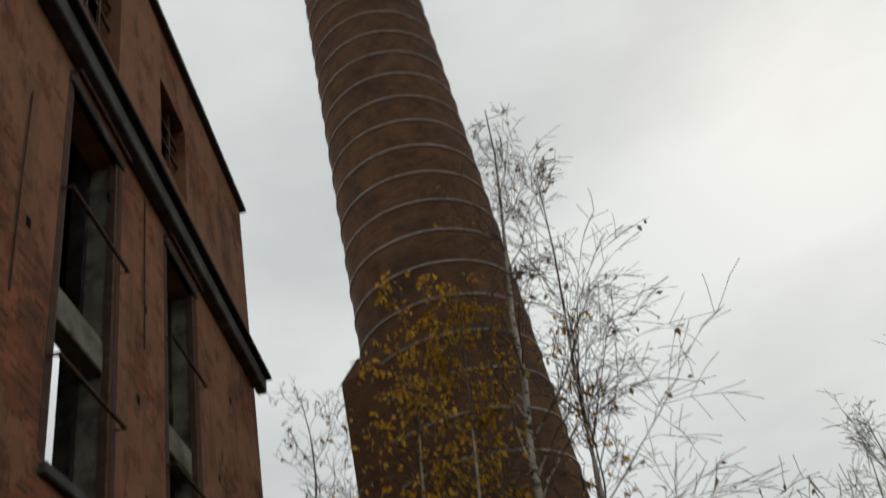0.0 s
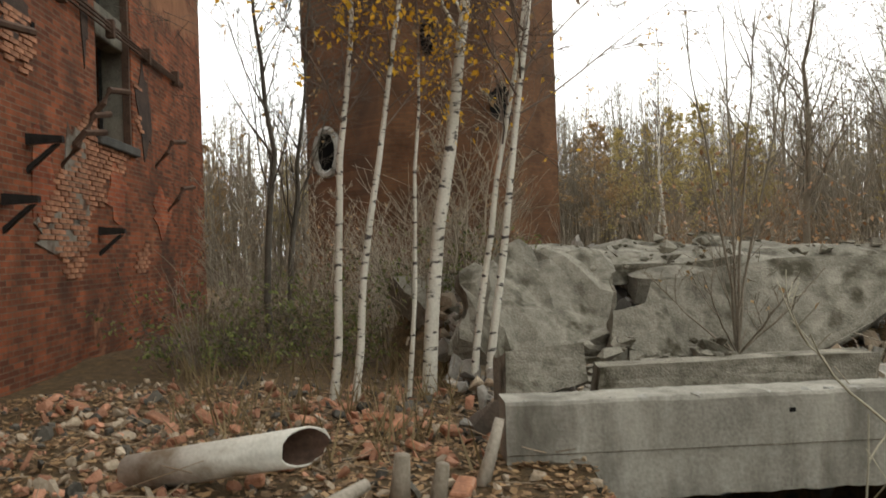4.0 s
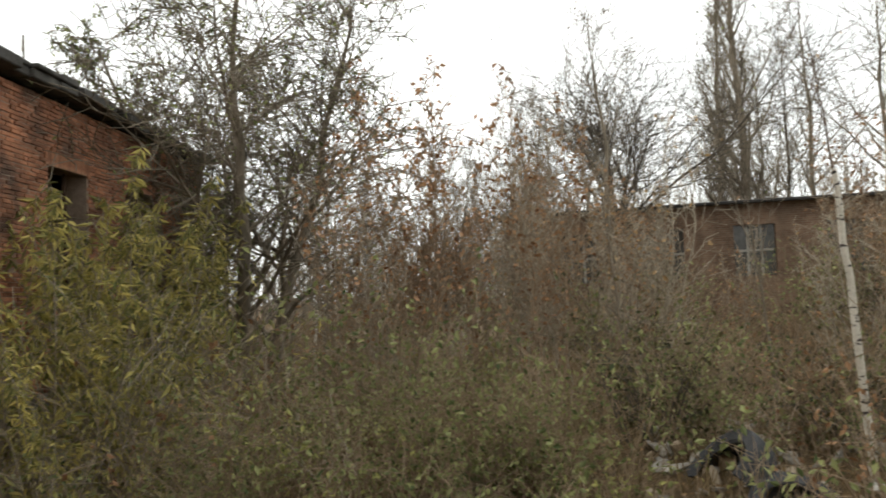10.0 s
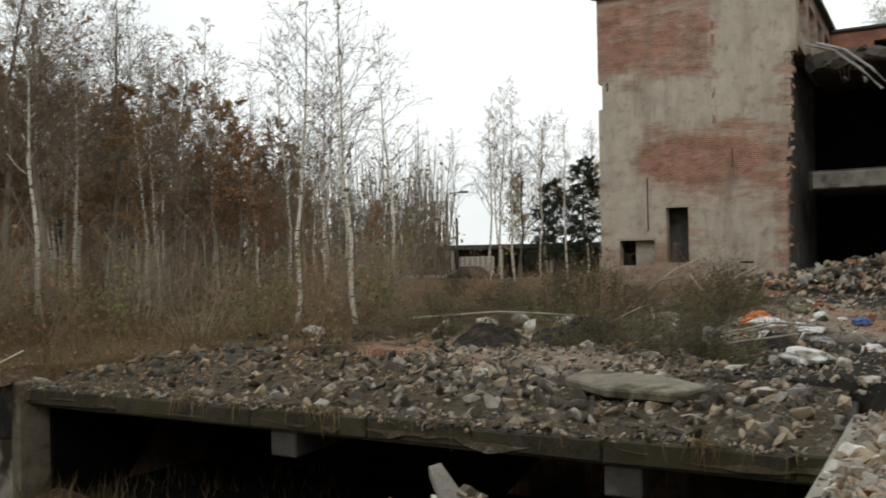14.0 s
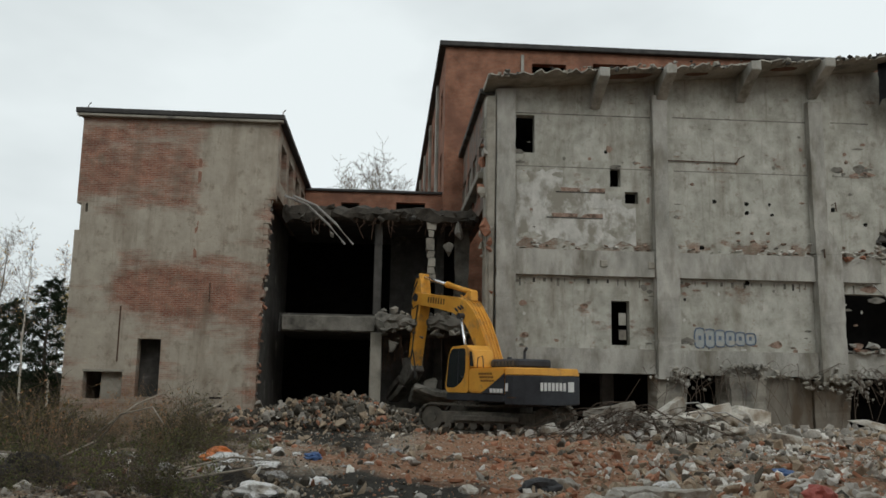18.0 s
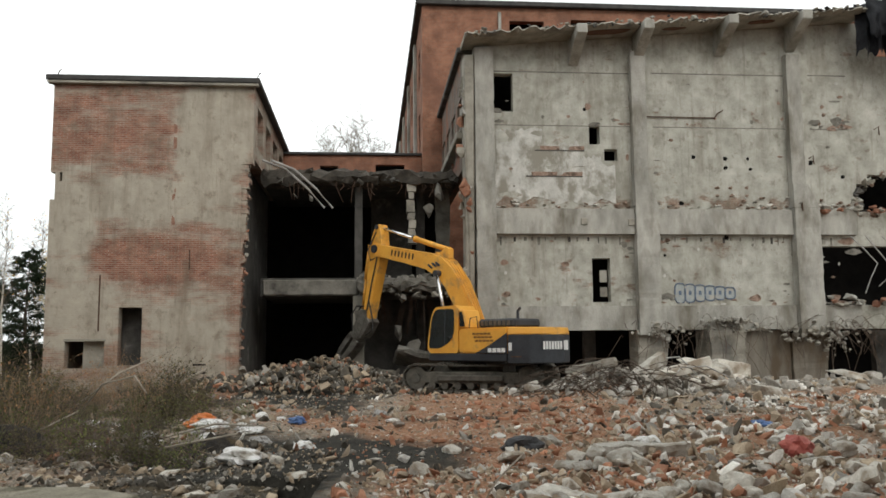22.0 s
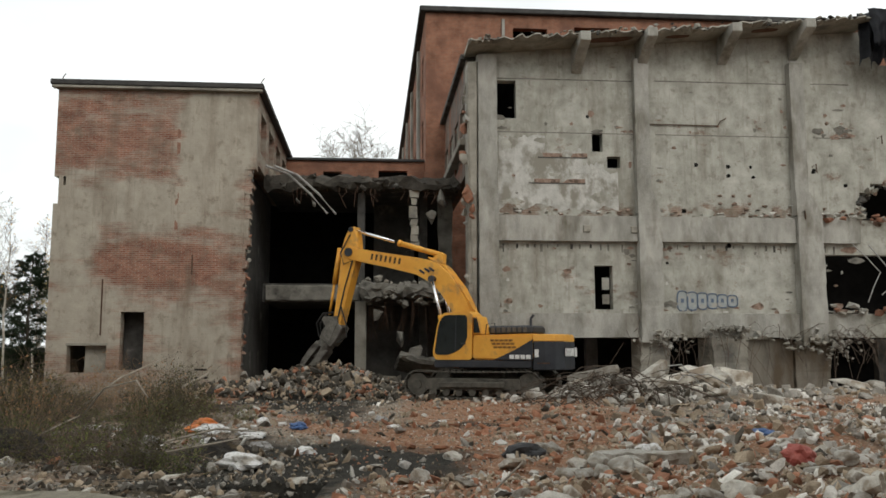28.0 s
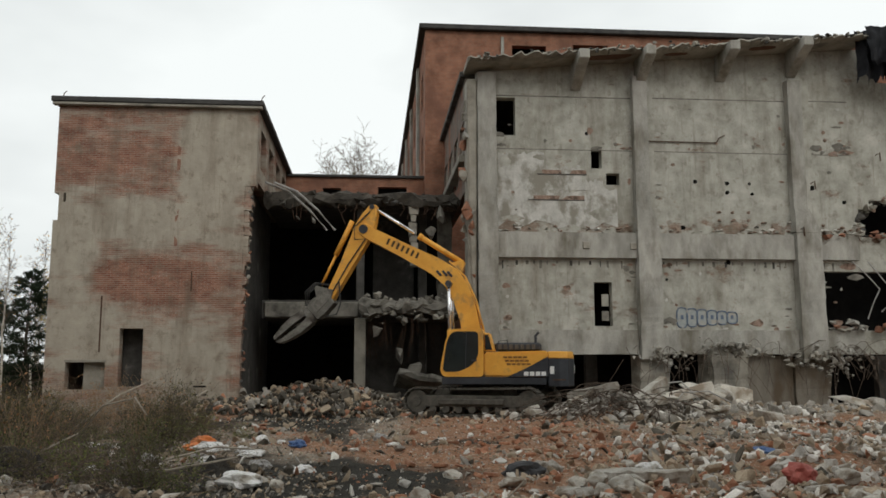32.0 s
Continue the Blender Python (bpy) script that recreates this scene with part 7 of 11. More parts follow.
        w.branch(V(q * math.cos(a), q * math.sin(a), 0), V(w.r.uniform(-1, 1), w.r.uniform(-1, 1), w.r.uniform(0.5, 1.6)), w.r.uniform(0.9, 2.2), 0.011, 1, o)
    keep("bramble", w.tree("bramble_bush", "low tangle of dead brown brambles with olive leaves", "bush", TWIG_DARK, L_WEED, origin, "brambles of the yard", "branchwork", "foliage"))
    w = Wood(337)
    o = opts(depth=1, kids=(6,), leaves=6, leaf_p=0.7, leaf=0.10, narrow=0.5, leaf_depth=1, thin=0.004, lift=(-0.12, -0.1), wobble=0.34, ahead=0.9)
    for k in range(30):
        a, q = w.r.uniform(0, 6.283), w.r.uniform(0, 0.9)
        w.branch(V(q * math.cos(a), q * math.sin(a), 0), V(w.r.uniform(-1, 1), w.r.uniform(-1, 1), w.r.uniform(0.5, 1.4)), w.r.uniform(0.8, 1.9), 0.010, 1, o)
    keep("bramble_green", w.tree("bramble_bush", "low tangle of brambles with dull green leaves", "bush", TWIG_DARK, L_MOSS, origin, "brambles of the yard", "branchwork", "foliage"))
    w = Wood(338)
    o = opts(depth=1, kids=(5,), leaves=5, leaf_p=0.7, leaf=0.115, narrow=0.45, leaf_depth=1, thin=0.004, lift=(-0.1, -0.06), wobble=0.3, ahead=0.9)
    for k in range(26):
        a, q = w.r.uniform(0, 6.283), w.r.uniform(0, 0.8)
        w.branch(V(q * math.cos(a), q * math.sin(a), 0), V(w.r.uniform(-1, 1), w.r.uniform(-1, 1), w.r.uniform(0.6, 1.6)), w.r.uniform(0.9, 2.1), 0.010, 1, o)
    keep("bramble_lush", w.tree("bramble_bush", "low bramble bush with yellow-green leaves", "bush", TWIG, L_LUSH, origin, "brambles of the pit", "branchwork", "foliage"))
    # spreading old fruit tree, poplar, great willow, pine
    w = Wood(301)
    o = opts(depth=2, thin=0.006, kids=(11, 9), lift=(0.10, 0.08, 0.05), wobble=0.26, ahead=0.75)
    w.trunk(V(0, 0, 0), V(0.3, 0.2, 4.0), 0.24, o, first=0.5, count=18, reach=1.12, up=1.2, bend=0.04)
    keep("spread", w.tree("fruit_tree", "old bare tree with a wide rounded crown of crooked boughs", "tree", BARK_DARK, L_OCHRE, origin))
    w = Wood(302)
    o = opts(depth=2, thin=0.007, kids=(8, 6), lift=(0.22, 0.22, 0.12), wobble=0.14, leaves=1, leaf_p=0.06, leaf=0.12)
    w.trunk(V(0, 0, 0), V(0.2, 0, 17), 0.26, o, first=0.1, count=64, reach=0.19, up=1.5)
    keep("poplar", w.tree("poplar_tree", "tall narrow columnar poplar, nearly bare", "tree", BARK, L_GREEN, origin))
    w = Wood(303)
    o = opts(depth=2, thin=0.008, kids=(10, 8), lift=(0.05, 0.0, -0.04), wobble=0.24, leaves=3, leaf_p=0.28, leaf=0.10, narrow=0.4, leaf_depth=0)
    for k in range(4):
        a = k * 1.6
        w.trunk(V(0.2 * math.cos(a), 0.2 * math.sin(a), 0), V(2.2 * math.cos(a), 2.2 * math.sin(a), 9.5 - k * 0.6), 0.17, o, first=0.2, count=22, reach=0.38, up=1.0, bend=0.03)
    keep("willow", w.tree("willow_tree", "large willow with several stems and thin olive leaves", "tree", BARK, L_GREEN, origin))
    w = Wood(304)
    o = opts(depth=1, kids=(8,), thin=0.01, lift=(-0.02, 0.02), wobble=0.1, leaves=26, leaf=0.22, narrow=0.16, leaf_depth=1)
    w.trunk(V(0, 0, 0), V(0, 0, 8), 0.16, o, first=0.15, count=60, reach=0.28, up=0.15)
    keep("pine", w.tree("pine_tree", "dark green pine tree", "tree", BARK_DARK, L_PINE, origin))
    return out


def hash_seed(s):
    return sum(ord(c) * (i + 7) for i, c in enumerate(s))


TPL = templates()
USED = set()


def put(key, x, y, turn, size, z=None):
    """The first use moves the template itself, later ones copy it."""
    m = Matrix.Translation((x, y, (height(x, y) if z is None else z) - 0.06)) @ Matrix.Rotation(turn, 4, "Z") @ Matrix.Scale(size, 4)
    src = TPL[key]
    if key not in USED:
        USED.add(key)
        src.matrix_world = m
        return src
    made = copy_thing(src, m)
    made.matrix_world = m
    return made


def polar(yaw, r):
    return (0.0 - r * math.sin(radians(yaw)), -1.2 + r * math.cos(radians(yaw)))


def woodland():
    r = random.Random(77)
    # single trees that stand out
    put("willow", -19.0, -10.4, 0.5, 1.28)
    put("spread", -27.5, -1.9, 1.0, 1.25)
    put("poplar", -35.0, 3.2, 0.0, 1.0)
    put("poplar", -37.0, 2.2, 1.3, 0.92)
    put("pine", -21.5, 45.0, 0.2, 0.85)
    put("pine", -24.5, 47.0, 0.8, 0.75)
    for x, y, s, k in ((-21.0, 8.1, 0.95, "bare0"), (-38.5, 9.0, 1.7, "bare2"), (-38.0, 12.5, 1.75, "birch0"), (-40, 6.5, 1.6, "bare2"), (-39, 15, 1.8, "birch1"), (-37, 10.8, 1.6, "birch0"), (-31, -8, 1.0, "bare1"), (-27, -12.5, 1.0, "bare2"), (-29, -16, 1.05, "bare0"), (-36, -3, 1.1, "bare2"), (-25, -5.5, 0.6, "rust"), (-22.5, -3.6, 0.62, "rust"), (-20, -7.0, 0.5, "ochre"), (-36, -6, 1.0, "bare1")):
        put(k, x, y, r.uniform(0, 6), s)
    # birches with rust-coloured leaves by the leaf-strewn bank
    for x, y, s, k in ((-20.2, 11.0, 0.95, "birch2"), (-19.4, 11.6, 0.88, "birch2"), (-21.2, 11.9, 0.9, "birch1"), (-22.5, 13.2, 0.95, "birch2"), (-19.0, 12.6, 0.8, "ochre"), (-23.8, 12.0, 0.85, "rust"), (-25, 15.5, 0.9, "rust")):
        put(k, x, y, r.uniform(0, 6), s)
    # the birch wood between the shed and the yard
    for i in range(44):
        yaw, d = r.uniform(39.5, 63), r.uniform(21, 40)
        x, y = polar(yaw, d)
        put(r.choice(("birch0", "birch0", "birch1", "birch2", "bare0")), x, y, r.uniform(0, 6), r.uniform(0.6, 1.0))
    for i in range(18):
        yaw, d = r.uniform(36, 62), r.uniform(26, 40)
        x, y = polar(yaw, d)
        put(r.choice(("rust", "bare0", "bare0", "ochre")), x, y, r.uniform(0, 6), r.uniform(0.5, 0.75))
    for yaw, d, size in ((53.5, 29, 0.92), (51.5, 31, 0.98), (49.3, 29.5, 0.95), (47.0, 31, 0.92), (45.3, 32, 0.85), (55.5, 31, 0.85)):
        x, y = polar(yaw, d)
        put("oak" if int(d * 10) % 4 != 2 else "ochre", x, y, yaw, size)
    for yaw, d, size in ((62.5, 24, 0.85), (60.5, 25, 0.95), (58.5, 24.5, 0.9), (64.5, 26, 0.8)):
        x, y = polar(yaw, d)
        put("ochre", x, y, yaw, size)
    put("birch0", -20.8, 26.1, 1.0, 1.05)
    for s0, o0, size in ((-6.3, 29, 1.95), (-4.0, 33, 2.25), (-3.0, 30, 2.0), (-1.6, 31, 1.95)):
        p = NF @ V(s0, o0, 0)
        put("bare0", p.x, p.y, s0, size, 0.0)
    for i in range(14):
        yaw, d = r.uniform(20, 36), r.uniform(62, 85)
        x, y = polar(yaw, d)
        put(r.choice(("birch0", "bare1", "bare0", "gold", "birch1")), x, y, r.uniform(0, 6), r.uniform(0.9, 1.5))
    for i in range(5):
        x, y = polar(r.uniform(26, 31.5), r.uniform(42, 50))
        put(r.choice(("birch0", "birch1")), x, y, r.uniform(0, 6), r.uniform(0.8, 1.05))
    # behind the long shed
    for i in range(26):
        x, y = r.uniform(-52, -42), r.uniform(-14, 34)
        put(r.choice(("birch0", "bare0", "bare2", "bare1", "birch1")), x, y, r.uniform(0, 6), r.uniform(1.0, 1.5))
    # the wood to the south and south-west
    for i in range(74):
        yaw, d = r.uniform(124, 184), r.uniform(30, 58)
        x, y = polar(yaw, d)
        put(r.choice(("birch0", "birch1", "birch0", "bare0", "bare1", "bare2", "birch1", "ochre")), x, y, r.uniform(0, 6), r.uniform(0.7, 1.05))
    for yaw, d, s in ((173.5, 34, 0.85), (171.5, 38, 0.95), (175, 40, 0.9), (169, 31, 0.7), (160, 30, 0.75), (176.5, 36, 0.8)):
        x, y = polar(yaw, d)
        put("gold", x, y, r.uniform(0, 6), s)
    for yaw, d, s in ((166.8, 21, 0.9), (161.5, 23, 1.05), (159, 22, 0.9), (156.5, 24, 0.95)):
        x, y = polar(yaw, d)
        put(r.choice(("bare0", "bare2")), x, y, r.uniform(0, 6), s)
    for i in range(22):
        yaw, d = r.uniform(184, 205), r.uniform(36, 60)
        x, y = polar(yaw, d)
        put(r.choice(("birch0", "bare1", "gold", "ochre", "bare0")), x, y, r.uniform(0, 6), r.uniform(0.7, 1.1))


woodland()


def thicket():
    """The brush that fills the old pit and the bank to the west."""
    r = random.Random(31)
    spots = []
    for i in range(92):
        yaw, d = r.uniform(66, 128), r.uniform(6.5, 27)
        x, y = polar(yaw, d)
        g = GFI @ V(x, y, 0)
        if g.y < 0.6 or (y > 2.2 and x > -14) or math.hypot(x + 0.4, y + 1.2) < 6.0:
            continue
        spots.append((x, y, yaw))
    for x, y, yaw in spots:
        if yaw > 112:
            k = r.choice(("shrub_willow", "shrub_green", "shrub_brown", "shrub_willow"))
        elif yaw > 92:
            k = r.choice(("brush_pale", "shrub_green", "shrub_green", "bramble_lush", "shrub_green", "brush_pale"))
        else:
            k = r.choice(("shrub_brown", "shrub_green", "shrub_brown", "weed_dark", "shrub_green"))
        put(k, x, y, r.uniform(0, 6), r.uniform(0.5, 0.9))
    for i in range(46):
        yaw, d = r.uniform(64, 108), r.uniform(13, 27)
        x, y = polar(yaw, d)
        if y > 2.2 and x > -14:
            continue
        put(r.choice(("sapling_brown", "sapling_grey", "sapling_grey")), x, y, r.uniform(0, 6), r.uniform(0.75, 1.15))
    for x, y, s in ((-13.6, -4.6, 1.25), (-14.2, -3.9, 1.2), (-15.0, -5.0, 1.2), (-13.0, -5.6, 1.05)):
        put("sapling_brown", x, y, r.uniform(0, 6), s)
    # low green brambles on the near bank of the pit
    for i in range(46):
        yaw, d = r.uniform(84, 122), r.uniform(6.2, 12.5)
        x, y = polar(yaw, d)
        if (GFI @ V(x, y, 0)).y < 0.9 or math.hypot(x + 9.3, y) < 1.5:
            continue
        put(r.choice(("bramble_lush", "bramble_lush", "shrub_green")), x, y, r.uniform(0, 6), r.uniform(0.4, 0.75))
    # weeds and dead stalks at the edge of the yard
    for i in range(130):
        x, y = r.uniform(-13, -3.6), r.uniform(12.5, 30)
        if x > -3.2 - 0.18 * (y - 12):
            continue
        put(r.choice(("weed_dark", "bramble", "bramble", "bramble", "bramble", "bramble_green")), x, y, r.uniform(0, 6), r.uniform(0.2, 0.42) + 0.1 * smooth(-8, -12, x))
    for i in range(46):
        x, y = r.uniform(-11, -4.2), r.uniform(13.0, 23)
        if x > -3.9 - 0.2 * (y - 12):
            continue
        put(r.choice(("bramble", "bramble_green", "bramble_green")), x, y, r.uniform(0, 6), r.uniform(0.25, 0.5))
    # bare trees along the bank behind the brush
    for i in range(15):
        yaw, d = r.uniform(90, 112), r.uniform(24, 38)
        x, y = polar(yaw, d)
        put(r.choice(("bare1", "bare0", "birch0", "bare2")), x, y, r.uniform(0, 6), r.uniform(0.75, 1.05))
    # willow shrubs before the side wall of the gatehouse
    for gx, gy, s, k in ((-1.6, 2.2, 1.15, "shrub_willow"), (-2.6, 1.6, 1.5, "shrub_willow"), (-3.6, 2.6, 1.45, "shrub_willow"), (-4.6, 1.5, 1.6, "shrub_willow"), (-5.8, 2.4, 1.6, "shrub_willow"),
                         (-7.0, 1.4, 1.7, "shrub_willow"), (-8.4, 2.0, 1.7, "shrub_green"), (-0.8, 1.3, 0.9, "shrub_green"), (-10, 1.4, 1.7, "shrub_willow"), (-2.0, 3.6, 1.0, "shrub_brown"), (-4.2, 4.2, 1.1, "shrub_green"), (-6.3, 4.0, 1.2, "shrub_brown")):
        p = GF @ V(gx, gy, 0)
        put(k, p.x, p.y, r.uniform(0, 6), s)
    for gx, gy, s in ((-2.7, 1.5, 0.95), (-3.6, 1.1, 1.05), (-4.6, 1.6, 1.1), (-5.4, 0.9, 1.12), (-6.4, 1.5, 1.15), (-7.6, 1.0, 1.15), (-1.7, 2.2, 0.7), (-9.2, 1.2, 1.1), (-3.2, 2.6, 0.85)):
        p = GF @ V(gx, gy, 0)
        put("willow_tall", p.x, p.y, r.uniform(0, 6), s)
    # brush by the west block and along the wood's edge
    for i in range(34):
        yaw, d = r.uniform(15, 36), r.uniform(20, 36)
        x, y = polar(yaw, d)
        q = NF.inverted() @ V(x, y, 0)
        if q.y > -0.8 and -16 < q.x < -7:
            continue
        put(r.choice(("shrub_brown", "weed_dark", "weed_dark", "shrub_brown")), x, y, r.uniform(0, 6), r.uniform(0.35, 0.7))
    for i in range(44):
        yaw, d = r.uniform(36, 66), r.uniform(18, 34)
        x, y = polar(yaw, d)
        put(r.choice(("shrub_brown", "shrub_bare", "shrub_bare", "shrub_brown", "shrub_green")), x, y, r.uniform(0, 6), r.uniform(0.5, 1.0))
    # in front of the beam, and on the deck behind it
    for gx, gy, s, k in ((5.2, 1.0, 0.8, "brush_pale"), (3.0, 1.2, 1.0, "brush_pale"), (1.6, 2.0, 0.9, "brush_pale"), (0.4, 1.4, 1.1, "brush_pale"), (4.3, 1.9, 0.9, "brush_pale"), (2.2, 2.6, 0.9, "brush_pale"), (-0.6, 1.8, 1.2, "brush_pale"), (3.6, 2.2, 1.1, "brush_pale"), (0.9, 0.8, 0.7, "shrub_bare"), (2.6, 0.7, 0.8, "brush_pale"), (1.0, 2.6, 1.0, "brush_pale"), (-1.2, 0.9, 1.1, "brush_pale"), (3.3, 0.6, 1.45, "brush_pale"), (2.0, 0.9, 1.5, "brush_pale"), (4.0, 1.0, 1.35, "brush_pale")):
        p = GF @ V(gx, gy, 0)
        put(k, p.x, p.y, r.uniform(0, 6), s)
    for i in range(40):
        x, y = r.uniform(1.2, 6.4), r.uniform(-24, -12.6)
        if abs(x - 4.2) < 4.3 and y < -22.5:
            continue
        put(r.choice(("shrub_bare", "shrub_brown", "bramble", "bramble_green", "sapling_grey")), x, y, r.uniform(0, 6), r.uniform(0.5, 0.95))
    for x, y, s in ((-4.6, -12.0, 0.95),):
        put("shrub_bare", x, y, r.uniform(0, 6), s, 0.12)
    for i in range(26):
        yaw, d = r.uniform(140, 180), r.uniform(20, 32)
        x, y = polar(yaw, d)
        put(r.choice(("shrub_bare", "shrub_brown", "shrub_bare")), x, y, r.uniform(0, 6), r.uniform(0.7, 1.3))


thicket()


def near_saplings():
    """The few young trees right in front of the beam and in the pit."""
    o = opts(depth=1, kids=(4,), thin=0.004, lift=(0.05, 0.03), wobble=0.13, leaves=1, leaf_p=0.15, leaf=0.06)

    def limb(w, pts, r0, r1, twigs=0, size=0.6):
        pts = [V(*p) for p in pts]
        n = len(pts) - 1
        fine = []
        for i in range(n):
            for k in range(4):
                fine.append(pts[i].lerp(pts[i + 1], k / 4) + V(w.r.uniform(-1, 1), w.r.uniform(-1, 1), w.r.uniform(-1, 1)) * 0.012)
        fine.append(pts[-1])
        w.rod(fine, [r0 + (r1 - r0) * i / (len(fine) - 1) for i in range(len(fine))], 8 if r0 > 0.03 else 5)
        for k in range(twigs):
            i = w.r.randrange(len(fine) // 4, len(fine) - 1)
            d = (fine[i + 1] - fine[i]).normalized()
            w.branch(fine[i], d + V(w.r.gauss(0, 0.6), w.r.gauss(0, 0.6), 0.3), size * w.r.uniform(0.5, 1.2), r1 * 0.8 + 0.003, 1, o)

    w = Wood(341)
    limb(w, ((-3.72, -6.96, -1.95), (-3.78, -6.92, 0.0), (-3.86, -6.86, 1.93), (-3.88, -6.84, 3.6)), 0.06, 0.042, 3)
    limb(w, ((-3.88, -6.84, 3.55), (-3.85, -6.9, 4.3), (-3.8, -7.1, 5.3)), 0.032, 0.01, 5)
    limb(w, ((-3.88, -6.84, 3.55), (-4.05, -6.7, 4.2), (-4.3, -6.5, 5.1)), 0.026, 0.008, 5)
    limb(w, ((-3.86, -6.86, 1.88), (-4.25, -6.54, 2.19), (-4.52, -6.3, 2.6), (-4.95, -5.95, 3.2)), 0.022, 0.009, 5)
    limb(w, ((-3.84, -6.87, 1.25), (-4.18, -6.61, 1.46), (-4.5, -6.36, 1.52)), 0.018, 0.006, 6, 0.4)
    limb(w, ((-3.84, -6.87, 1.9), (-3.7, -6.97, 2.05), (-3.55, -7.06, 2.35)), 0.014, 0.005, 4, 0.4)
    limb(w, ((-3.82, -6.88, 1.22), (-3.7, -6.97, 1.42), (-3.58, -7.0, 1.5)), 0.012, 0.005, 4, 0.3)
    limb(w, ((-3.82, -6.9, 0.95), (-4.2, -6.6, 0.9), (-4.7, -6.2, 0.98)), 0.012, 0.005, 4, 0.4)
    limb(w, ((-3.76, -6.95, -0.4), (-4.4, -6.5, 0.0), (-5.0, -6.2, 0.35)), 0.02, 0.006, 5, 0.5)
    for pts in (((-4.18, -6.61, 1.46), (-4.15, -6.61, 1.75), (-4.1, -6.62, 2.05)), ((-4.18, -6.61, 1.46), (-4.22, -6.58, 1.2), (-4.2, -6.6, 1.02)), ((-3.82, -6.88, 0.8), (-3.72, -6.95, 0.9), (-3.68, -6.98, 1.05)), ((-4.35, -6.5, 0.95), (-4.4, -6.45, 1.3), (-4.45, -6.4, 1.7))):
        limb(w, pts, 0.006, 0.003)
        for k in range(20):
            q = w.r.random()
            p = V(*pts[0]).lerp(V(*pts[1]), q * 2) if q < 0.5 else V(*pts[1]).lerp(V(*pts[2]), q * 2 - 1)
            w.leaf(p, w.r.uniform(0.05, 0.085), 0.4)
    w.tree("sapling", "smooth grey-green sapling with a straight stem", "sapling", BARK_PALE, L_SAGE, Matrix.Identity(4), wood_name="branchwork", crown="foliage")
    w = Wood(342)
    limb(w, ((-1.7, -7.85, -1.95), (-1.88, -7.81, -0.23), (-2.05, -7.76, 0.9), (-2.14, -7.73, 1.28), (-2.35, -7.66, 1.79)), 0.05, 0.032, 3)
    limb(w, ((-2.35, -7.66, 1.79), (-2.56, -7.58, 2.66), (-2.6, -7.57, 4.3)), 0.024, 0.007, 8)
    limb(w, ((-2.3, -7.68, 1.7), (-2.2, -7.71, 2.51), (-2.15, -7.72, 3.9)), 0.018, 0.006, 8)
    limb(w, ((-2.35, -7.66, 1.8), (-2.7, -7.52, 2.34), (-3.15, -7.3, 3.2), (-3.4, -7.2, 4.0)), 0.02, 0.006, 9)
    limb(w, ((-1.95, -7.8, 0.2), (-2.35, -7.6, 0.8), (-2.75, -7.5, 1.37), (-3.05, -7.37, 2.0)), 0.022, 0.006, 8)
    limb(w, ((-2.2, -7.6, -0.4), (-2.0, -7.75, -0.05), (-1.7, -7.84, 0.18), (-1.28, -7.93, 0.55), (-1.0, -7.97, 0.95)), 0.018, 0.006, 5)
    limb(w, ((-2.6, -7.3, -1.9), (-2.7, -7.2, -0.5), (-2.5, -7.3, 0.4), (-2.9, -7.1, 1.0)), 0.022, 0.006, 7)
    limb(w, ((-1.3, -7.6, -1.9), (-1.2, -7.5, -0.6), (-1.25, -7.5, 0.5)), 0.014, 0.005, 6)
    w.tree("sapling", "many-stemmed grey sapling with pale forked boughs", "sapling", BARK_PALE, L_OCHRE, Matrix.Identity(4), wood_name="branchwork", crown="foliage")
    w = Wood(343)
    for k in range(4):
        a = k * 1.6
        limb(w, ((-1.35, -11.6, 0.05), (-1.38 + 0.05 * math.cos(a), -11.6 + 0.05 * math.sin(a), 1.0), (-1.45 + 0.35 * math.cos(a), -11.6 + 0.35 * math.sin(a), 2.6), (-1.5 + 0.6 * math.cos(a), -11.6 + 0.6 * math.sin(a), w.r.uniform(3.6, 4.6))), 0.02, 0.005, 9, 0.8)
    for k in range(6):
        a = k * 1.05
        limb(w, ((-1.36, -11.6, 0.3), (-1.36 + 0.5 * math.cos(a), -11.6 + 0.5 * math.sin(a), 0.75), (-1.36 + 0.9 * math.cos(a), -11.6 + 0.9 * math.sin(a), 1.2)), 0.012, 0.004, 3, 0.4)
    w.tree("sapling", "dark upright sapling growing between the broken slabs", "sapling", BARK, L_OCHRE, Matrix.Identity(4), wood_name="branchwork", crown="foliage")
    # thin leaning white birch in the pit
    w = Wood(344)
    limb(w, ((-9.5, 1.14, height(-9.5, 1.14) - 0.1), (-9.52, 1.07, 1.26), (-9.54, 0.97, 2.75)), 0.045, 0.03)
    limb(w, ((-9.54, 0.97, 2.75), (-9.6, 0.9, 3.5), (-9.5, 0.8, 4.1)), 0.014, 0.005, 6, 0.5)
    w.tree("birch_tree", "thin leaning white birch stem, broken off short", "tree", BIRCH, L_OCHRE, Matrix.Identity(4))
    # dark tree by the bank with a drooping bough
    for x, y, h, seed in ((-11.4, 0.6, 2.6, 345), (-10.6, 2.4, 2.4, 346), (-12.2, -1.2, 3.2, 347)):
        w = Wood(seed)
        z = height(x, y) - 0.1
        limb(w, ((x, y, z), (x - 0.1, y - 0.1, z + h * 0.5), (x + 0.1, y - 0.25, z + h)), 0.03, 0.008, 10, 0.9)
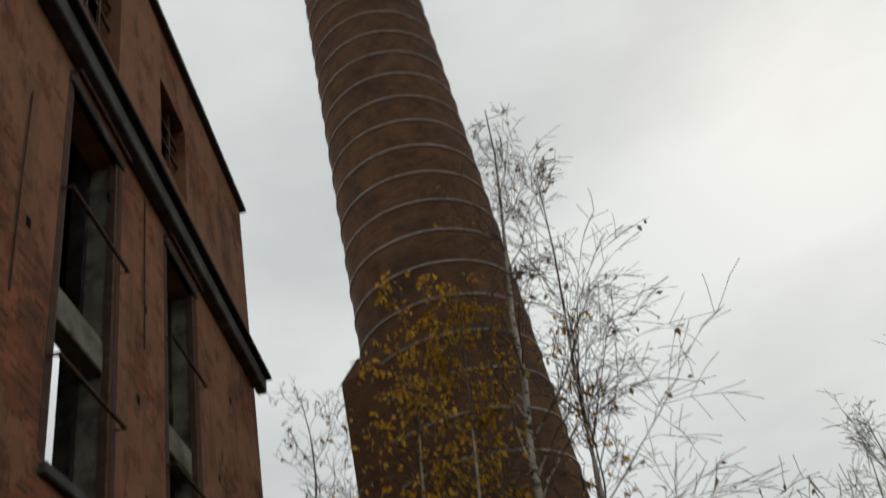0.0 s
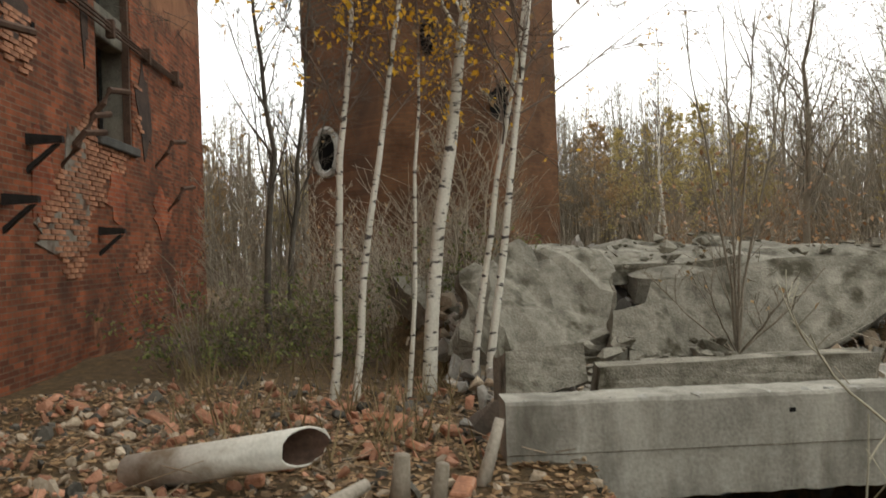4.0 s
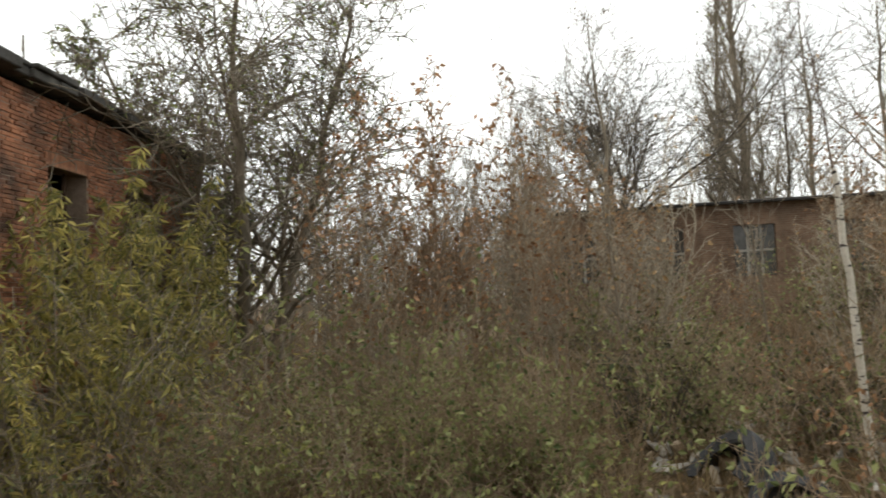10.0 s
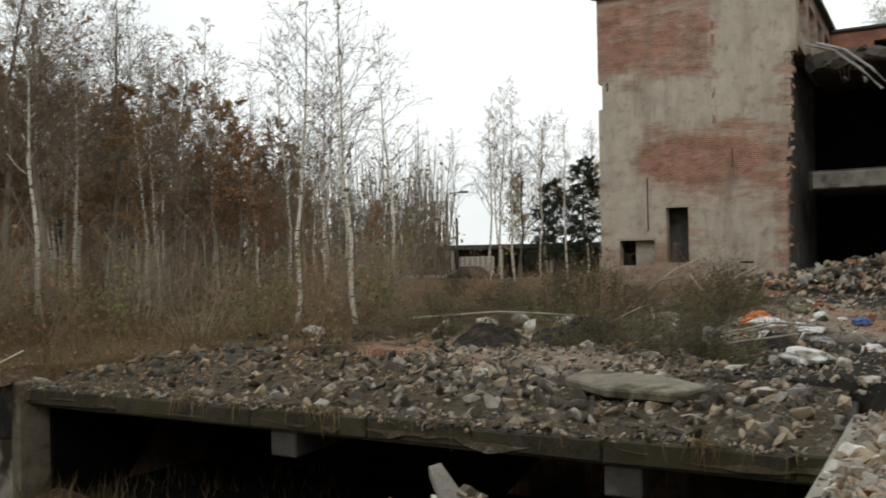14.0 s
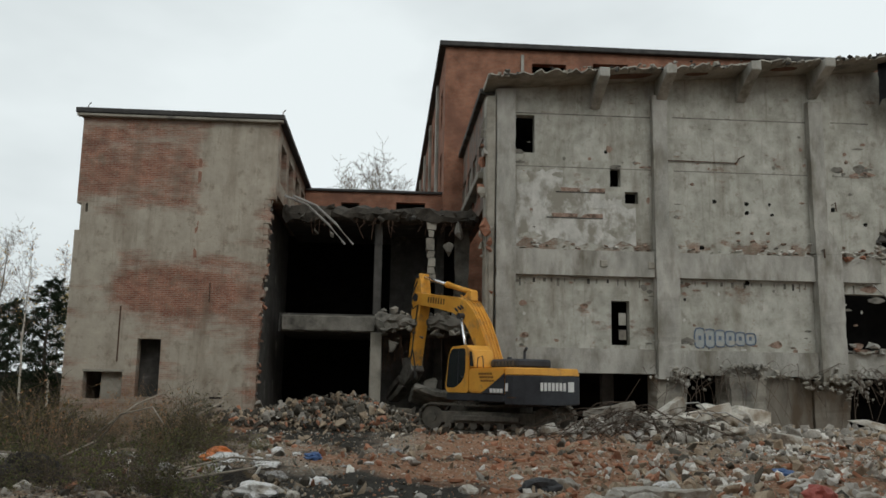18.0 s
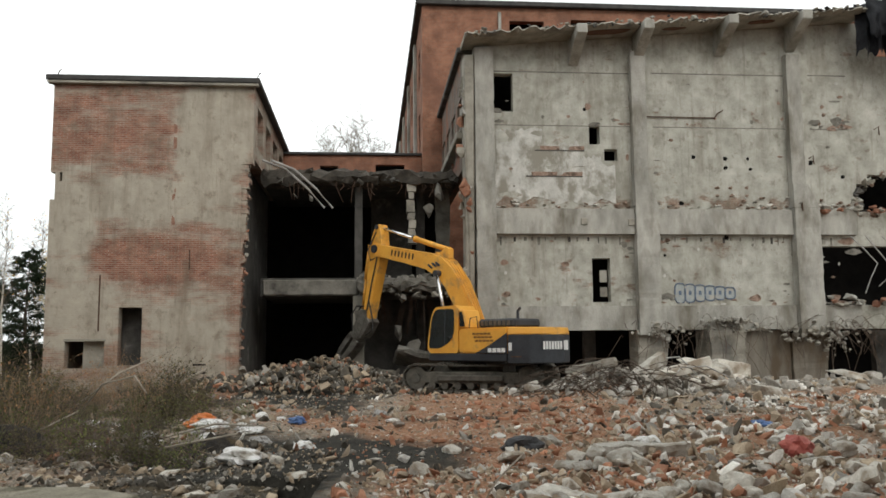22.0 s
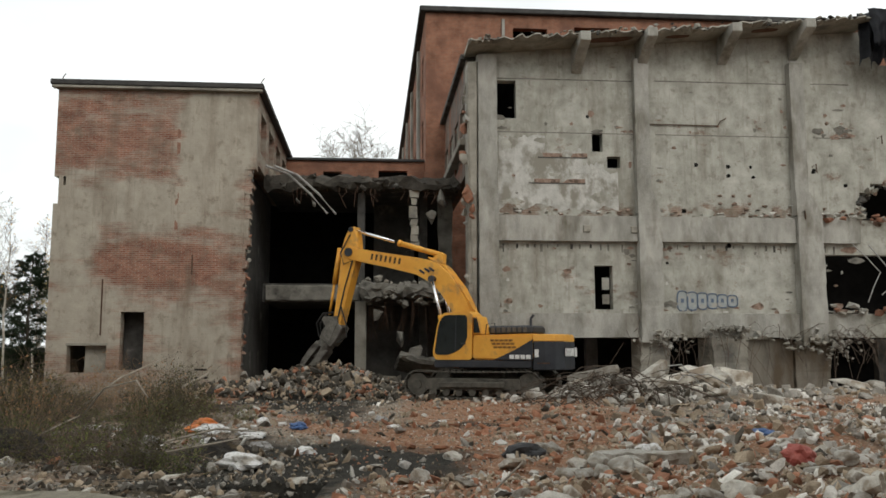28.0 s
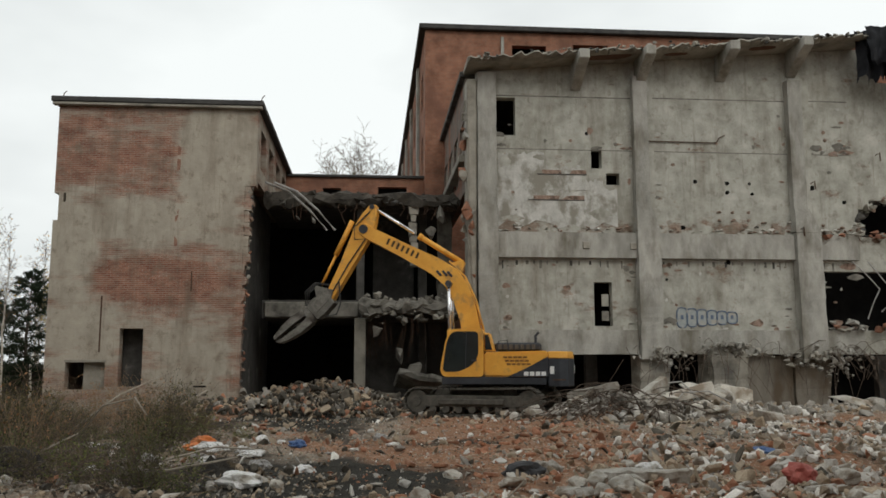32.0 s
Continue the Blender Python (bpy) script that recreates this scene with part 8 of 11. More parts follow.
        w.tree("sapling", "thin brown sapling on the bank of the pit", "sapling", BARK, L_RUST, Matrix.Identity(4), wood_name="branchwork", crown="foliage")


near_saplings()


def far_woods():
    """A dense belt of stems, twigs and last leaves behind the single trees."""
    w = Wood(900)
    r = w.r
    for i in range(5200):
        yaw = r.choice((r.uniform(118, 206), r.uniform(62, 128), r.uniform(34, 64), r.uniform(118, 190)))
        d = r.uniform(46, 75) if yaw > 62 else r.uniform(41, 60)
        if 66 < yaw < 104:
            d = r.uniform(44, 70)
        x, y = polar(yaw, d)
        h = r.uniform(3.0, 8.2) if yaw < 118 else r.uniform(4.5, 10.5)
        base = V(x, y, 0.2)
        tip = base + V(r.uniform(-0.6, 0.6), r.uniform(-0.6, 0.6), h)
        w.rod([base, base.lerp(tip, 0.5) + V(r.uniform(-0.2, 0.2), 0, 0), tip], [0.045, 0.03, 0.008], 3)
        for k in range(5):
            p = base.lerp(tip, r.uniform(0.2, 0.95))
            w.rod([p, p + V(r.uniform(-0.9, 0.9), r.uniform(-0.9, 0.9), r.uniform(0.2, 1.1))], [0.014, 0.006], 3)
        for k in range(5):
            p = base.lerp(tip, r.uniform(0.1, 0.9)) + V(r.uniform(-0.7, 0.7), r.uniform(-0.7, 0.7), r.uniform(-0.2, 0.6))
            w.leaf(p, r.uniform(0.12, 0.3), 0.8)
    for i in range(2600):
        x, y = polar(r.uniform(128, 206), r.uniform(38, 56))
        h = r.uniform(4.0, 9.0)
        base = V(x, y, 0.2)
        tip = base + V(r.uniform(-0.8, 0.8), r.uniform(-0.8, 0.8), h)
        w.rod([base, base.lerp(tip, 0.5) + V(r.uniform(-0.25, 0.25), 0, 0), tip], [0.05, 0.032, 0.008], 3)
        for k in range(6):
            p = base.lerp(tip, r.uniform(0.25, 0.95))
            w.rod([p, p + V(r.uniform(-0.9, 0.9), r.uniform(-0.9, 0.9), r.uniform(0.2, 1.0))], [0.014, 0.006], 3)
        for k in range(8):
            w.leaf(base.lerp(tip, r.uniform(0.1, 1.0)) + V(r.uniform(-0.9, 0.9), r.uniform(-0.9, 0.9), r.uniform(-0.2, 0.4)), r.uniform(0.10, 0.2), 0.8)
    tagged(w.tree("far_woods", "dense brown and ochre autumn woodland in the distance", "woodland", BARK, L_FAR, Matrix.Identity(4), wood_name="branchwork", crown="foliage"), kind="stuff")


far_woods()


def dry_grass():
    w = Wood(910)
    r = w.r
    for i in range(9000):
        yaw, d = r.choice(((r.uniform(12, 64), r.uniform(13, 34)), (r.uniform(64, 128), r.uniform(6, 26)), (r.uniform(165, 205), r.uniform(7, 24))))
        x, y = polar(yaw, d)
        g = GFI @ V(x, y, 0)
        if -15 < g.x < 8.6 and -4.4 < g.y < 0.3:
            continue
        if y > 4 and x > -5 - 0.2 * y or (yaw < 40 and r.random() < 0.93) or (yaw > 164 and d < 15 and r.random() < 0.75):
            continue
        z = height(x, y)
        for k in range(4):
            b = len(w.lv)
            p = V(x + r.uniform(-0.12, 0.12), y + r.uniform(-0.12, 0.12), z - 0.02)
            h, q, a = r.uniform(0.15, 0.55), 0.012, r.uniform(0, 6.28)
            s = V(math.cos(a), math.sin(a), 0) * q
            t = V(r.uniform(-0.25, 0.25), r.uniform(-0.25, 0.25), h)
            w.lv += [p - s, p + s, p + t]
            w.lf.append((b, b + 1, b + 2))
    # dead grass and roots hanging over the edge of the sagging deck
    for i in range(900):
        x = r.uniform(-12.8, -1.9)
        if noise.noise((x * 1.3, 5, 1)) < 0.22 and r.random() < 0.9:
            continue
        b = len(w.lv)
        p = DK @ V(x, 6.96 + r.uniform(-0.03, 0.1), -0.33 + r.uniform(-0.02, 0.05))
        s = V(0.008, 0.004, 0)
        q = p + V(r.uniform(-0.06, 0.06), r.uniform(-0.12, -0.04), r.uniform(0.0, 0.08))
        t = q + V(r.uniform(-0.08, 0.08), r.uniform(-0.06, 0.02), -0.03 - 0.34 * r.random() ** 2)
        w.lv += [p - s, p + s, q + s, q - s, t]
        w.lf += [(b, b + 1, b + 2, b + 3), (b + 3, b + 2, b + 4)]
    ob = solid("dry_grass", raw_mesh("dry_grass", w.lv, w.lf, L_DRY), L_DRY, "dry yellow-brown grass tufts", "grass", kind="stuff")
    return ob


dry_grass()


def GFI_inside(x, y):
    g = GFI @ V(x, y, 0)
    return -15 < g.x < 8.6 and g.y < 0.3


def fallen_leaves():
    w = Wood(920)
    r = w.r
    for i in range(26000):
        if i % 3 != 1:
            x, y = r.uniform(-0.6, 6.5), r.uniform(-11.5, -3.5)
        elif i % 2 == 1:
            x, y = r.uniform(-24, -13.3), r.uniform(3, 12)
        else:
            x, y = r.uniform(-16, -2), r.uniform(-8, 3)
        z = height(x, y) + 0.015
        b = len(w.lv)
        a, s = r.uniform(0, 6.28), r.uniform(0.018, 0.042)
        d, e = V(math.cos(a), math.sin(a), r.uniform(-0.3, 0.5)) * s, V(-math.sin(a), math.cos(a), r.uniform(-0.3, 0.3)) * s * 0.7
        p = V(x, y, z)
        w.lv += [p - d, p + e, p + d, p - e]
        w.lf += [(b, b + 1, b + 2), (b, b + 2, b + 3)]
    for i in range(2600):
        x, y = -13.0 + 6.5 * r.random() ** 1.4, r.uniform(7.0, 12.0)
        q = DK @ V(x, y, soil(x, y) + 0.02)
        w.leaf(q, r.uniform(0.05, 0.11), 0.7)
    # thinner leaf cover round the standpoint and towards the yard
    for i in range(7000):
        x, y = r.uniform(-3.5, 9.0), -3.6 + abs(r.gauss(0, 3.6))
        if y > 6.5 or noise.noise((x * 0.5, y * 0.5, 2)) < -0.15 and r.random() < 0.7 or GFI_inside(x, y):
            continue
        w.leaf(V(x, y, height(x, y) + 0.012), r.uniform(0.05, 0.11), 0.7)
    solid("fallen_leaves", raw_mesh("fallen_leaves", w.lv, w.lf, L_LITTER), L_LITTER, "brown fallen leaves strewn on the ground", "leaves", kind="stuff")


fallen_leaves()


# ---- the gatehouse: brick by brick ----
def lettering(text, h):
    cu = bpy.data.curves.new("lettering", "FONT")
    cu.body, cu.size, cu.extrude, cu.offset = text, h * 1.38, 0.004, 0.004
    cu.space_character = 1.02
    ob = new("lettering", cu)
    dg = bpy.context.evaluated_depsgraph_get()
    me = bpy.data.meshes.new_from_object(ob.evaluated_get(dg))
    bpy.data.objects.remove(ob)
    me.materials.clear()
    return me


def gatehouse():
    g = thing("gatehouse", "small red brick gatehouse with an empty doorway, weathered", "building", GF)
    rng = random.Random(21)
    swap = Matrix(((0, -1, 0, 0), (1, 0, 0, 0), (0, 0, 1, 0), (0, 0, 0, 1)))
    # cores behind the facing bricks
    bm = pierced(bmesh.new(), -8.3, -0.1, 0.3, 5.75, 0.018, 0.4, [(-2.45, -0.45, 0.3, 2.68)])
    front = part("front_wall", bm, BRICK_CORE, g, "weathered brick front wall", swap)
    # below, the joints are still full; above, they are washed out
    bm = pierced(bmesh.new(), -8.28, -0.12, 0.31, 3.5, 0.002, 0.0175, [(-2.5, -0.4, 0.31, 2.97)])
    part("pointing", chipped(bm, 0.012), BRICK_MORTAR, g, "red-stained mortar between the lower courses", swap)
    bm = pierced(bmesh.new(), -14, -0.1, 0.3, 5.35, -0.4, -0.018, [(-4.1, -2.55, 1.9, 4.22), (-7.3, -5.8, 1.9, 4.22), (-10.6, -9.1, 1.9, 4.22)])
    side = part("side_wall", bm, BRICK_CORE, g, "weathered brick side wall")
    part("back_wall", boxed(-14, -0.4, -8.3, -7.9, 0.3, 6.3), BRICK_CORE, g)
    part("end_wall", boxed(-14, -13.6, -7.9, -0.4, 0.3, 5.6), BRICK_CORE, g)
    part("floor", boxed(-13.6, -0.1, -7.9, -0.4, 0.05, 0.32), CONCRETE_DARK, g)
    # inner wall and ceiling near-black, the room's shade put into the colour
    part("inner_wall", boxed(-4.6, -4.4, -7.9, -0.4, 0.32, 5.3), DARK_VOID, g)
    part("ceiling_slab", boxed(-13.9, -0.12, -8.2, -0.12, 5.36, 5.5), DARK_VOID, g)
    # roof slab with a broken eave over the side wall
    bm = bmesh.new()
    x = -14.2
    while x < -0.1:
        w = rng.uniform(0.5, 1.4)
        x1 = min(x + w, 0.05)
        box(bm, x, min(x1 - 0.01, -0.36), -8.2, -0.61, 5.5, 5.66)
        box(bm, x, x1 - 0.01, -0.6, 0.42 + rng.uniform(-0.22, 0.06), 5.5 + rng.uniform(-0.02, 0.02), 5.66 + rng.uniform(-0.03, 0.05))
        box(bm, x, x1 - 0.02, -0.6, 0.34 + rng.uniform(-0.2, 0.04), 5.66, 5.74 + rng.uniform(-0.03, 0.06))
        x = x1
    pieces("roof_slab", bevel(bm, 0.02), CONCRETE_DARK, g, "dark concrete roof slab with a broken eave")
    one = bevel(boxed(-0.125, 0.125, -0.05, 0.055, -0.0325, 0.0325), 0.007)
    brick = link_mesh("brick", one, BRICK_PIECE)
    half = link_mesh("brick", bevel(boxed(-0.058, 0.058, -0.05, 0.055, -0.0325, 0.0325), 0.007), BRICK_PIECE)
    stuff_v, stuff_f, soot_v, soot_f = [], [], [], []
    counts = {"front": 0, "side": 0}

    def lay(which, u, z, short, out, sooty=False):
        """One facing brick at u along the wall, proud by out."""
        if which == "front":
            m = Matrix.Translation((-0.05 + out, u, z)) @ Matrix.Rotation(-math.pi / 2, 4, "Z")
            near = -3.1 < u and z < 3.4
            parent = front
        else:
            m = Matrix.Translation((u, -0.05 + out, z))
            near = u > -2.6 and 0.3 < z < 3.4
            parent = side
        m = m @ Matrix.Rotation(rng.uniform(-0.02, 0.02), 4, "Z") @ Matrix.Rotation(rng.uniform(-0.015, 0.015) * (2.2 if z > 3.6 else 1), 4, "Y")
        if near and counts[which] < 300:
            counts[which] += 1
            mm = swap.inverted() @ m if which == "front" else m
            part("brick", half if short else brick, BRICK_PIECE, parent, m=mm)
            return
        me = half if short else brick
        if sooty:
            base = len(soot_v)
            soot_v.extend([m @ v.co for v in me.vertices])
            soot_f.extend([tuple(base + i for i in p.vertices) for p in me.polygons])
            return
        base = len(stuff_v)
        stuff_v.extend([m @ v.co for v in me.vertices])
        stuff_f.extend([tuple(base + i for i in p.vertices) for p in me.polygons])

    row = 0.0775
    for r in range(0, 92):
        z = 0.34 + r * row
        flemish = r % 2
        # the dark upper courses stand out and lie loose, the lower ones are worn back
        loose = 0.022 if z > 3.6 else 0.010
        u = -8.3
        while u < -0.02:
            short = (int(round((u + 9) / 0.2)) + r) % 3 == 0
            w = 0.128 if short else 0.262
            c = u + w / 2
            u += w
            if u > 0.004:
                c = 0.002 - w / 2
            top = 6.0 + 0.1 * math.floor(-c / 0.9) * 0.9 if -c < 4.6 else 6.46 + 0.2 * math.floor((-c - 4.6) / 0.7) * 0.7
            if z > top - 0.04 or (-2.45 < c < -0.45 and z < 2.95):
                continue
            if z < 0.7 and c < -2.6 and rng.random() < 0.1:
                continue
            if rng.random() < 0.012:
                continue
            if c > -0.14 and not flemish and rng.random() < 0.4:
                continue
            lay("front", c, z + 0.02 * noise.noise((c * 0.7, z * 1.2, 5)) * smooth(2.8, 4.2, z), short, rng.uniform(-loose, loose * 0.6) - (0.012 if rng.random() < 0.08 else 0) + (0.01 if z > 3.6 and r % 2 else 0), z > top - 0.8 + 0.45 * noise.noise((c * 1.1, z * 2, 3)))
        u = -13.9
        while u < -0.02:
            short = (int(round((u + 15) / 0.2)) + r) % 3 == 0
            w = 0.128 if short else 0.262
            c = u + w / 2
            u += w
            if u > 0.004:
                c = 0.002 - w / 2
            if z > 5.42:
                continue
            hit = [(a, b) for a, b in ((-4.1, -2.55), (-7.3, -5.8), (-10.6, -9.1)) if u > a + 0.01 and u - w < b - 0.01 and 1.9 < z < 4.5]
            if hit:
                a, b = hit[0]
                if u - w < a - 0.07:
                    lay("side", a - 0.062, z, True, rng.uniform(-loose, loose * 0.6))
                elif u > b + 0.07:
                    lay("side", b + 0.062, z, True, rng.uniform(-loose, loose * 0.6))
                continue
            if rng.random() < 0.012 or (c > -0.14 and flemish and rng.random() < 0.4):
                continue
            lay("side", c, z, short, rng.uniform(-loose, loose * 0.6) + (0.008 if z < 3.4 and c > -1.6 and r % 2 else 0))
    part("brickwork", raw_mesh("brickwork", stuff_v, stuff_f, BRICK_STUFF), BRICK_STUFF, g, "courses of old red brick", kind="stuff")
    part("parapet_masonry", raw_mesh("parapet_masonry", soot_v, soot_f, BRICK_SOOT), BRICK_SOOT, g, "soot-blackened top courses of brick", kind="stuff")
    bm = bmesh.new()
    prism(bm, ((-8.3, 5.75), (-0.1, 5.75), (-0.1, 5.9), (-4.5, 6.3), (-8.3, 6.95)), 0.035, 0.38)
    part("parapet", bm, BRICK_CORE, g, "ragged brick parapet", swap)
    # upright lintel bricks over the door and the windows
    upright = link_mesh("lintel_brick", bevel(boxed(-0.036, 0.036, -0.05, 0.06, -0.135, 0.135), 0.006), BRICK_PIECE)
    for i in range(30):
        u = -2.55 + i * 0.077
        part("lintel_brick", upright, BRICK_PIECE, front, m=swap.inverted() @ Matrix.Translation((-0.05, u, 2.82)) @ Matrix.Rotation(-math.pi / 2, 4, "Z"))
    for w0 in (-4.1, -7.3, -10.6):
        for i in range(22):
            part("lintel_brick", upright, BRICK_PIECE, side, m=Matrix.Translation((w0 - 0.06 + i * 0.077, -0.05, 4.36)))
    part("door_lintel", boxed(-0.3, -0.02, -2.55, -0.35, 2.6, 2.69), RUST, g, "rusty steel door lintel")
    part("door_jamb", chipped(boxed(-0.3, -0.06, -2.46, -2.29, 0.32, 2.6, 0.01), 0.05), BLUE_JAMB, g, "strip of flaking blue-grey plaster")
    for w0, w1 in ((-4.1, -2.55), (-7.3, -5.8), (-10.6, -9.1)):
        part("window_sill", boxed(w0 - 0.05, w1 + 0.05, -0.3, 0.03, 1.82, 1.9, 0.01), CONCRETE, g)
        part("window_post", boxed(w0 + 0.45, w0 + 0.5, -0.25, -0.2, 1.9, 4.22), RUST, g)
    # holes, patches and knocked-off bits
    for u, z, w in ((-2.61, 3.16, 0.055), (-0.16, 1.71, 0.075), (-1.0, 3.55, 0.05)):
        bm = bmesh.new()
        prism(bm, [(u + w * math.cos(q * 0.5236) * rng.uniform(0.7, 1.2), z + w * math.sin(q * 0.5236) * rng.uniform(0.7, 1.2)) for q in range(12)], -0.014, 0.01)
        # black plate on the wall, a hole's shade given as colour
        part("wall_hole", bm, DARK_VOID, g, m=swap)
    for i in range(70):
        bm = bmesh.new()
        u, z = rng.uniform(-6.4, -0.2), rng.choice((rng.gauss(3.55, 0.15), rng.uniform(0.5, 5.2), rng.uniform(0.4, 2.4)))
        if -2.6 < u < -0.35 and z < 3.0:
            continue
        lump(bm, (0.0, u, z), rng.uniform(0.02, 0.055), rng, 0.8)
        part("mortar_lump", bm, rng.choice((CONCRETE_PALE, BRICK_MORTAR, BRICK_MORTAR)), g)
    # bricks broken away beside the doorway, and the stubs that are left
    for i in range(46):
        bm = bmesh.new()
        lump(bm, (-0.1 + rng.uniform(-0.08, 0.06), rng.choice((-2.47, -0.43)) + rng.gauss(0, 0.04), rng.uniform(0.35, 2.7)), rng.uniform(0.03, 0.085), rng, 0.8)
        part("brick_stub", bm, rng.choice((BRICK_STUFF, BRICK_MORTAR)), g)
    bm = bmesh.new()
    pts = [(-2.78 + 0.24 * math.cos(i * 0.2618) * rng.uniform(0.65, 1.15), 1.36 + 0.42 * math.sin(i * 0.2618) * rng.uniform(0.7, 1.15)) for i in range(24)]
    prism(bm, pts, -0.013, -0.006)
    part("plaster_patch", bm, MOSSY_PALE, g, "grey patch of plaster", swap)
    # painted warning
    for text, u, z, h in (("ZAKAZ", -3.98, 2.07, 0.37), ("WSTĘPU", -4.06, 1.45, 0.36)):
        width = max(v.co.x for v in lettering(text, h).vertices)
        k = (1.44 if text == "ZAKAZ" else 1.5) / width
        base = Matrix.Translation((0.022, u, z)) @ Matrix.Rotation(math.pi / 2, 4, "Z") @ Matrix.Rotation(math.pi / 2, 4, "X") @ Matrix.Diagonal((k, 1, 1, 1))
        for i, c in enumerate(text):
            me = lettering(c, h)
            me.materials.append(WORDS)
            shift = max(v.co.x for v in lettering(text[:i + 1], h).vertices) - max(v.co.x for v in me.vertices)
            part("painted_letter", me, WORDS, g, "white hand-painted letter", base @ Matrix.Translation((shift, 0.012 * math.sin(i * 2.3), 0)) @ Matrix.Rotation(0.03 * math.sin(i * 1.7), 4, "Z"))
    for x in (-4.9, -6.0, -9.2):
        v, f = ribbon_tube([(x, -0.5, 5.6), (x + 0.02, -0.5, 6.6), (x + 0.05, -0.5, 7.4 if x == -4.9 else 6.3)], 0.02, 5)
        part("roof_stem", raw_mesh("roof_stem", v, f, BARK), BARK, g, "bare sapling growing from the roof")


WORDS = mat("worn_white_paint", (0.46, 0.40, 0.36), (0.82, 0.80, 0.77), 9.0, bump=0.0, fine=30, stain=(0.33, 0.15, 0.09), stain_scale=5.0, stain_lo=0.56, stain_hi=0.64)
BRICK_SOOT = mat("soot_blackened_brick", (0.05, 0.032, 0.026), (0.13, 0.085, 0.065), 4.0, island=0.28, bump=0.5, fine=60)
BLUE_JAMB = mat("flaking_blue_grey_plaster", (0.22, 0.25, 0.24), (0.40, 0.42, 0.39), 3.0, bump=0.4, stain=(0.2, 0.1, 0.07), stain_scale=3.0, stain_lo=0.52, stain_hi=0.62)
YELLOW_MARK = mat("yellow_spray_paint", (0.55, 0.45, 0.03), (0.75, 0.62, 0.06), 6.0, bump=0.0)
gatehouse()


def deck_things():
    """The low kerb, the column under the corner and the broken slabs behind the beam."""
    rng = random.Random(22)
    k = thing("kerb_wall", "low concrete kerb with a yellow sprayed mark", "kerb", GF)
    part("kerb", chipped(boxed(0.05, 3.75, -2.95, -2.7, 0.05, 0.5, 0.02), 0.03), BEAM_CONCRETE, k)
    v, f = ribbon_tube([(2.25, -2.69, 0.46), (2.05, -2.688, 0.48), (1.95, -2.688, 0.42), (2.0, -2.688, 0.36), (2.22, -2.688, 0.33), (2.2, -2.688, 0.22), (1.92, -2.688, 0.2)], 0.018, 4)
    part("sprayed_mark", raw_mesh("sprayed_mark", v, f, YELLOW_MARK), YELLOW_MARK, k, "yellow sprayed squiggle")
    c = thing("corner_column", "round-edged concrete column under the gatehouse corner", "column", GF)
    part("shaft", boxed(-0.45, 0.35, -0.55, -0.05, -2.4, -0.25, 0.05), CONCRETE, c)
    part("head", boxed(-0.6, 0.5, -0.6, -0.02, -0.42, -0.245, 0.04), CONCRETE, c)
    # hole drawn as a black plate, its shade in the colour
    hole = part("beam_hole", boxed(6.37, 6.43, -0.02, 0.006, 0.3, 0.345, 0.01), DARK_VOID, c)
    # beam edge: pale chipped rim
    for i in range(46):
        bm = bmesh.new()
        lump(bm, (rng.uniform(0.1, 8.3), -0.02 - rng.random() * 0.05, 0.445), rng.uniform(0.02, 0.06), rng, 0.5)
        solid("concrete_chip", bm, CONCRETE_PALE, "pale chip of concrete on the beam's edge", "chip", GF, "concrete chips")
    # slabs of the collapsed floor
    def broken_plate(i, pts, thick, m, rough=0.05):
        """A broken plate of concrete: an outline in x and z with a rough, chipped face."""
        bm = bmesh.new()
        prism(bm, pts, 0.0, thick)
        bmesh.ops.triangulate(bm, faces=bm.faces[:])
        bmesh.ops.subdivide_edges(bm, edges=bm.edges[:], cuts=5, use_grid_fill=True)
        for v in bm.verts:
            q = v.co * 2.1 + Vector((i * 3.1, 0, 0))
            v.co += Vector((noise.noise(q), noise.noise(q + Vector((5, 1, 2))), noise.noise(q + Vector((1, 7, 3))))) * rough + Vector((0, noise.noise(q * 3.3) + 0.7 * noise.noise(q * 8.1), 0.4 * noise.noise(q * 6.7))) * rough * 0.6
        bmesh.ops.recalc_face_normals(bm, faces=bm.faces)
        solid("concrete_slab", bm, SLAB, "broken tilted slab of grey concrete", "slab", m, "slabs of the collapsed floor")

    def lean(x, y, z, tilt, yaw=0.0, roll=0.0):
        return GF @ Matrix.Translation((x, y, z)) @ Matrix.Rotation(radians(yaw), 4, "Z") @ Matrix.Rotation(radians(tilt), 4, "X") @ Matrix.Rotation(radians(roll), 4, "Y")

    # the great leaning plate, the rough one beside it, and what lies on and behind them
    broken_plate(1, ((0.0, 0.0), (-1.75, 0.05), (-2.3, 0.45), (-3.05, 0.75), (-3.2, 1.25), (-1.5, 1.2), (-0.1, 0.95), (0.08, 0.5)), 0.28, lean(6.4, -3.25, 0.12, 32, -4), 0.04)
    broken_plate(2, ((0.0, 0.0), (-1.1, 0.35), (-1.25, 1.0), (-1.5, 1.7), (-0.5, 1.95), (0.35, 1.5), (0.6, 0.5)), 0.32, lean(7.85, -3.0, 0.05, 50, 10), 0.16)
    broken_plate(3, ((0.0, 0.0), (-3.0, 0.05), (-3.4, 1.2), (-1.6, 1.9), (0.2, 1.5)), 0.26, lean(6.35, -3.95, 0.85, 76, -5, -4), 0.08)
    broken_plate(4, ((0.0, 0.0), (-2.4, -0.05), (-2.6, 1.2), (0.1, 1.4)), 0.26, lean(7.3, -4.4, 1.05, 80, 4, -5), 0.1)
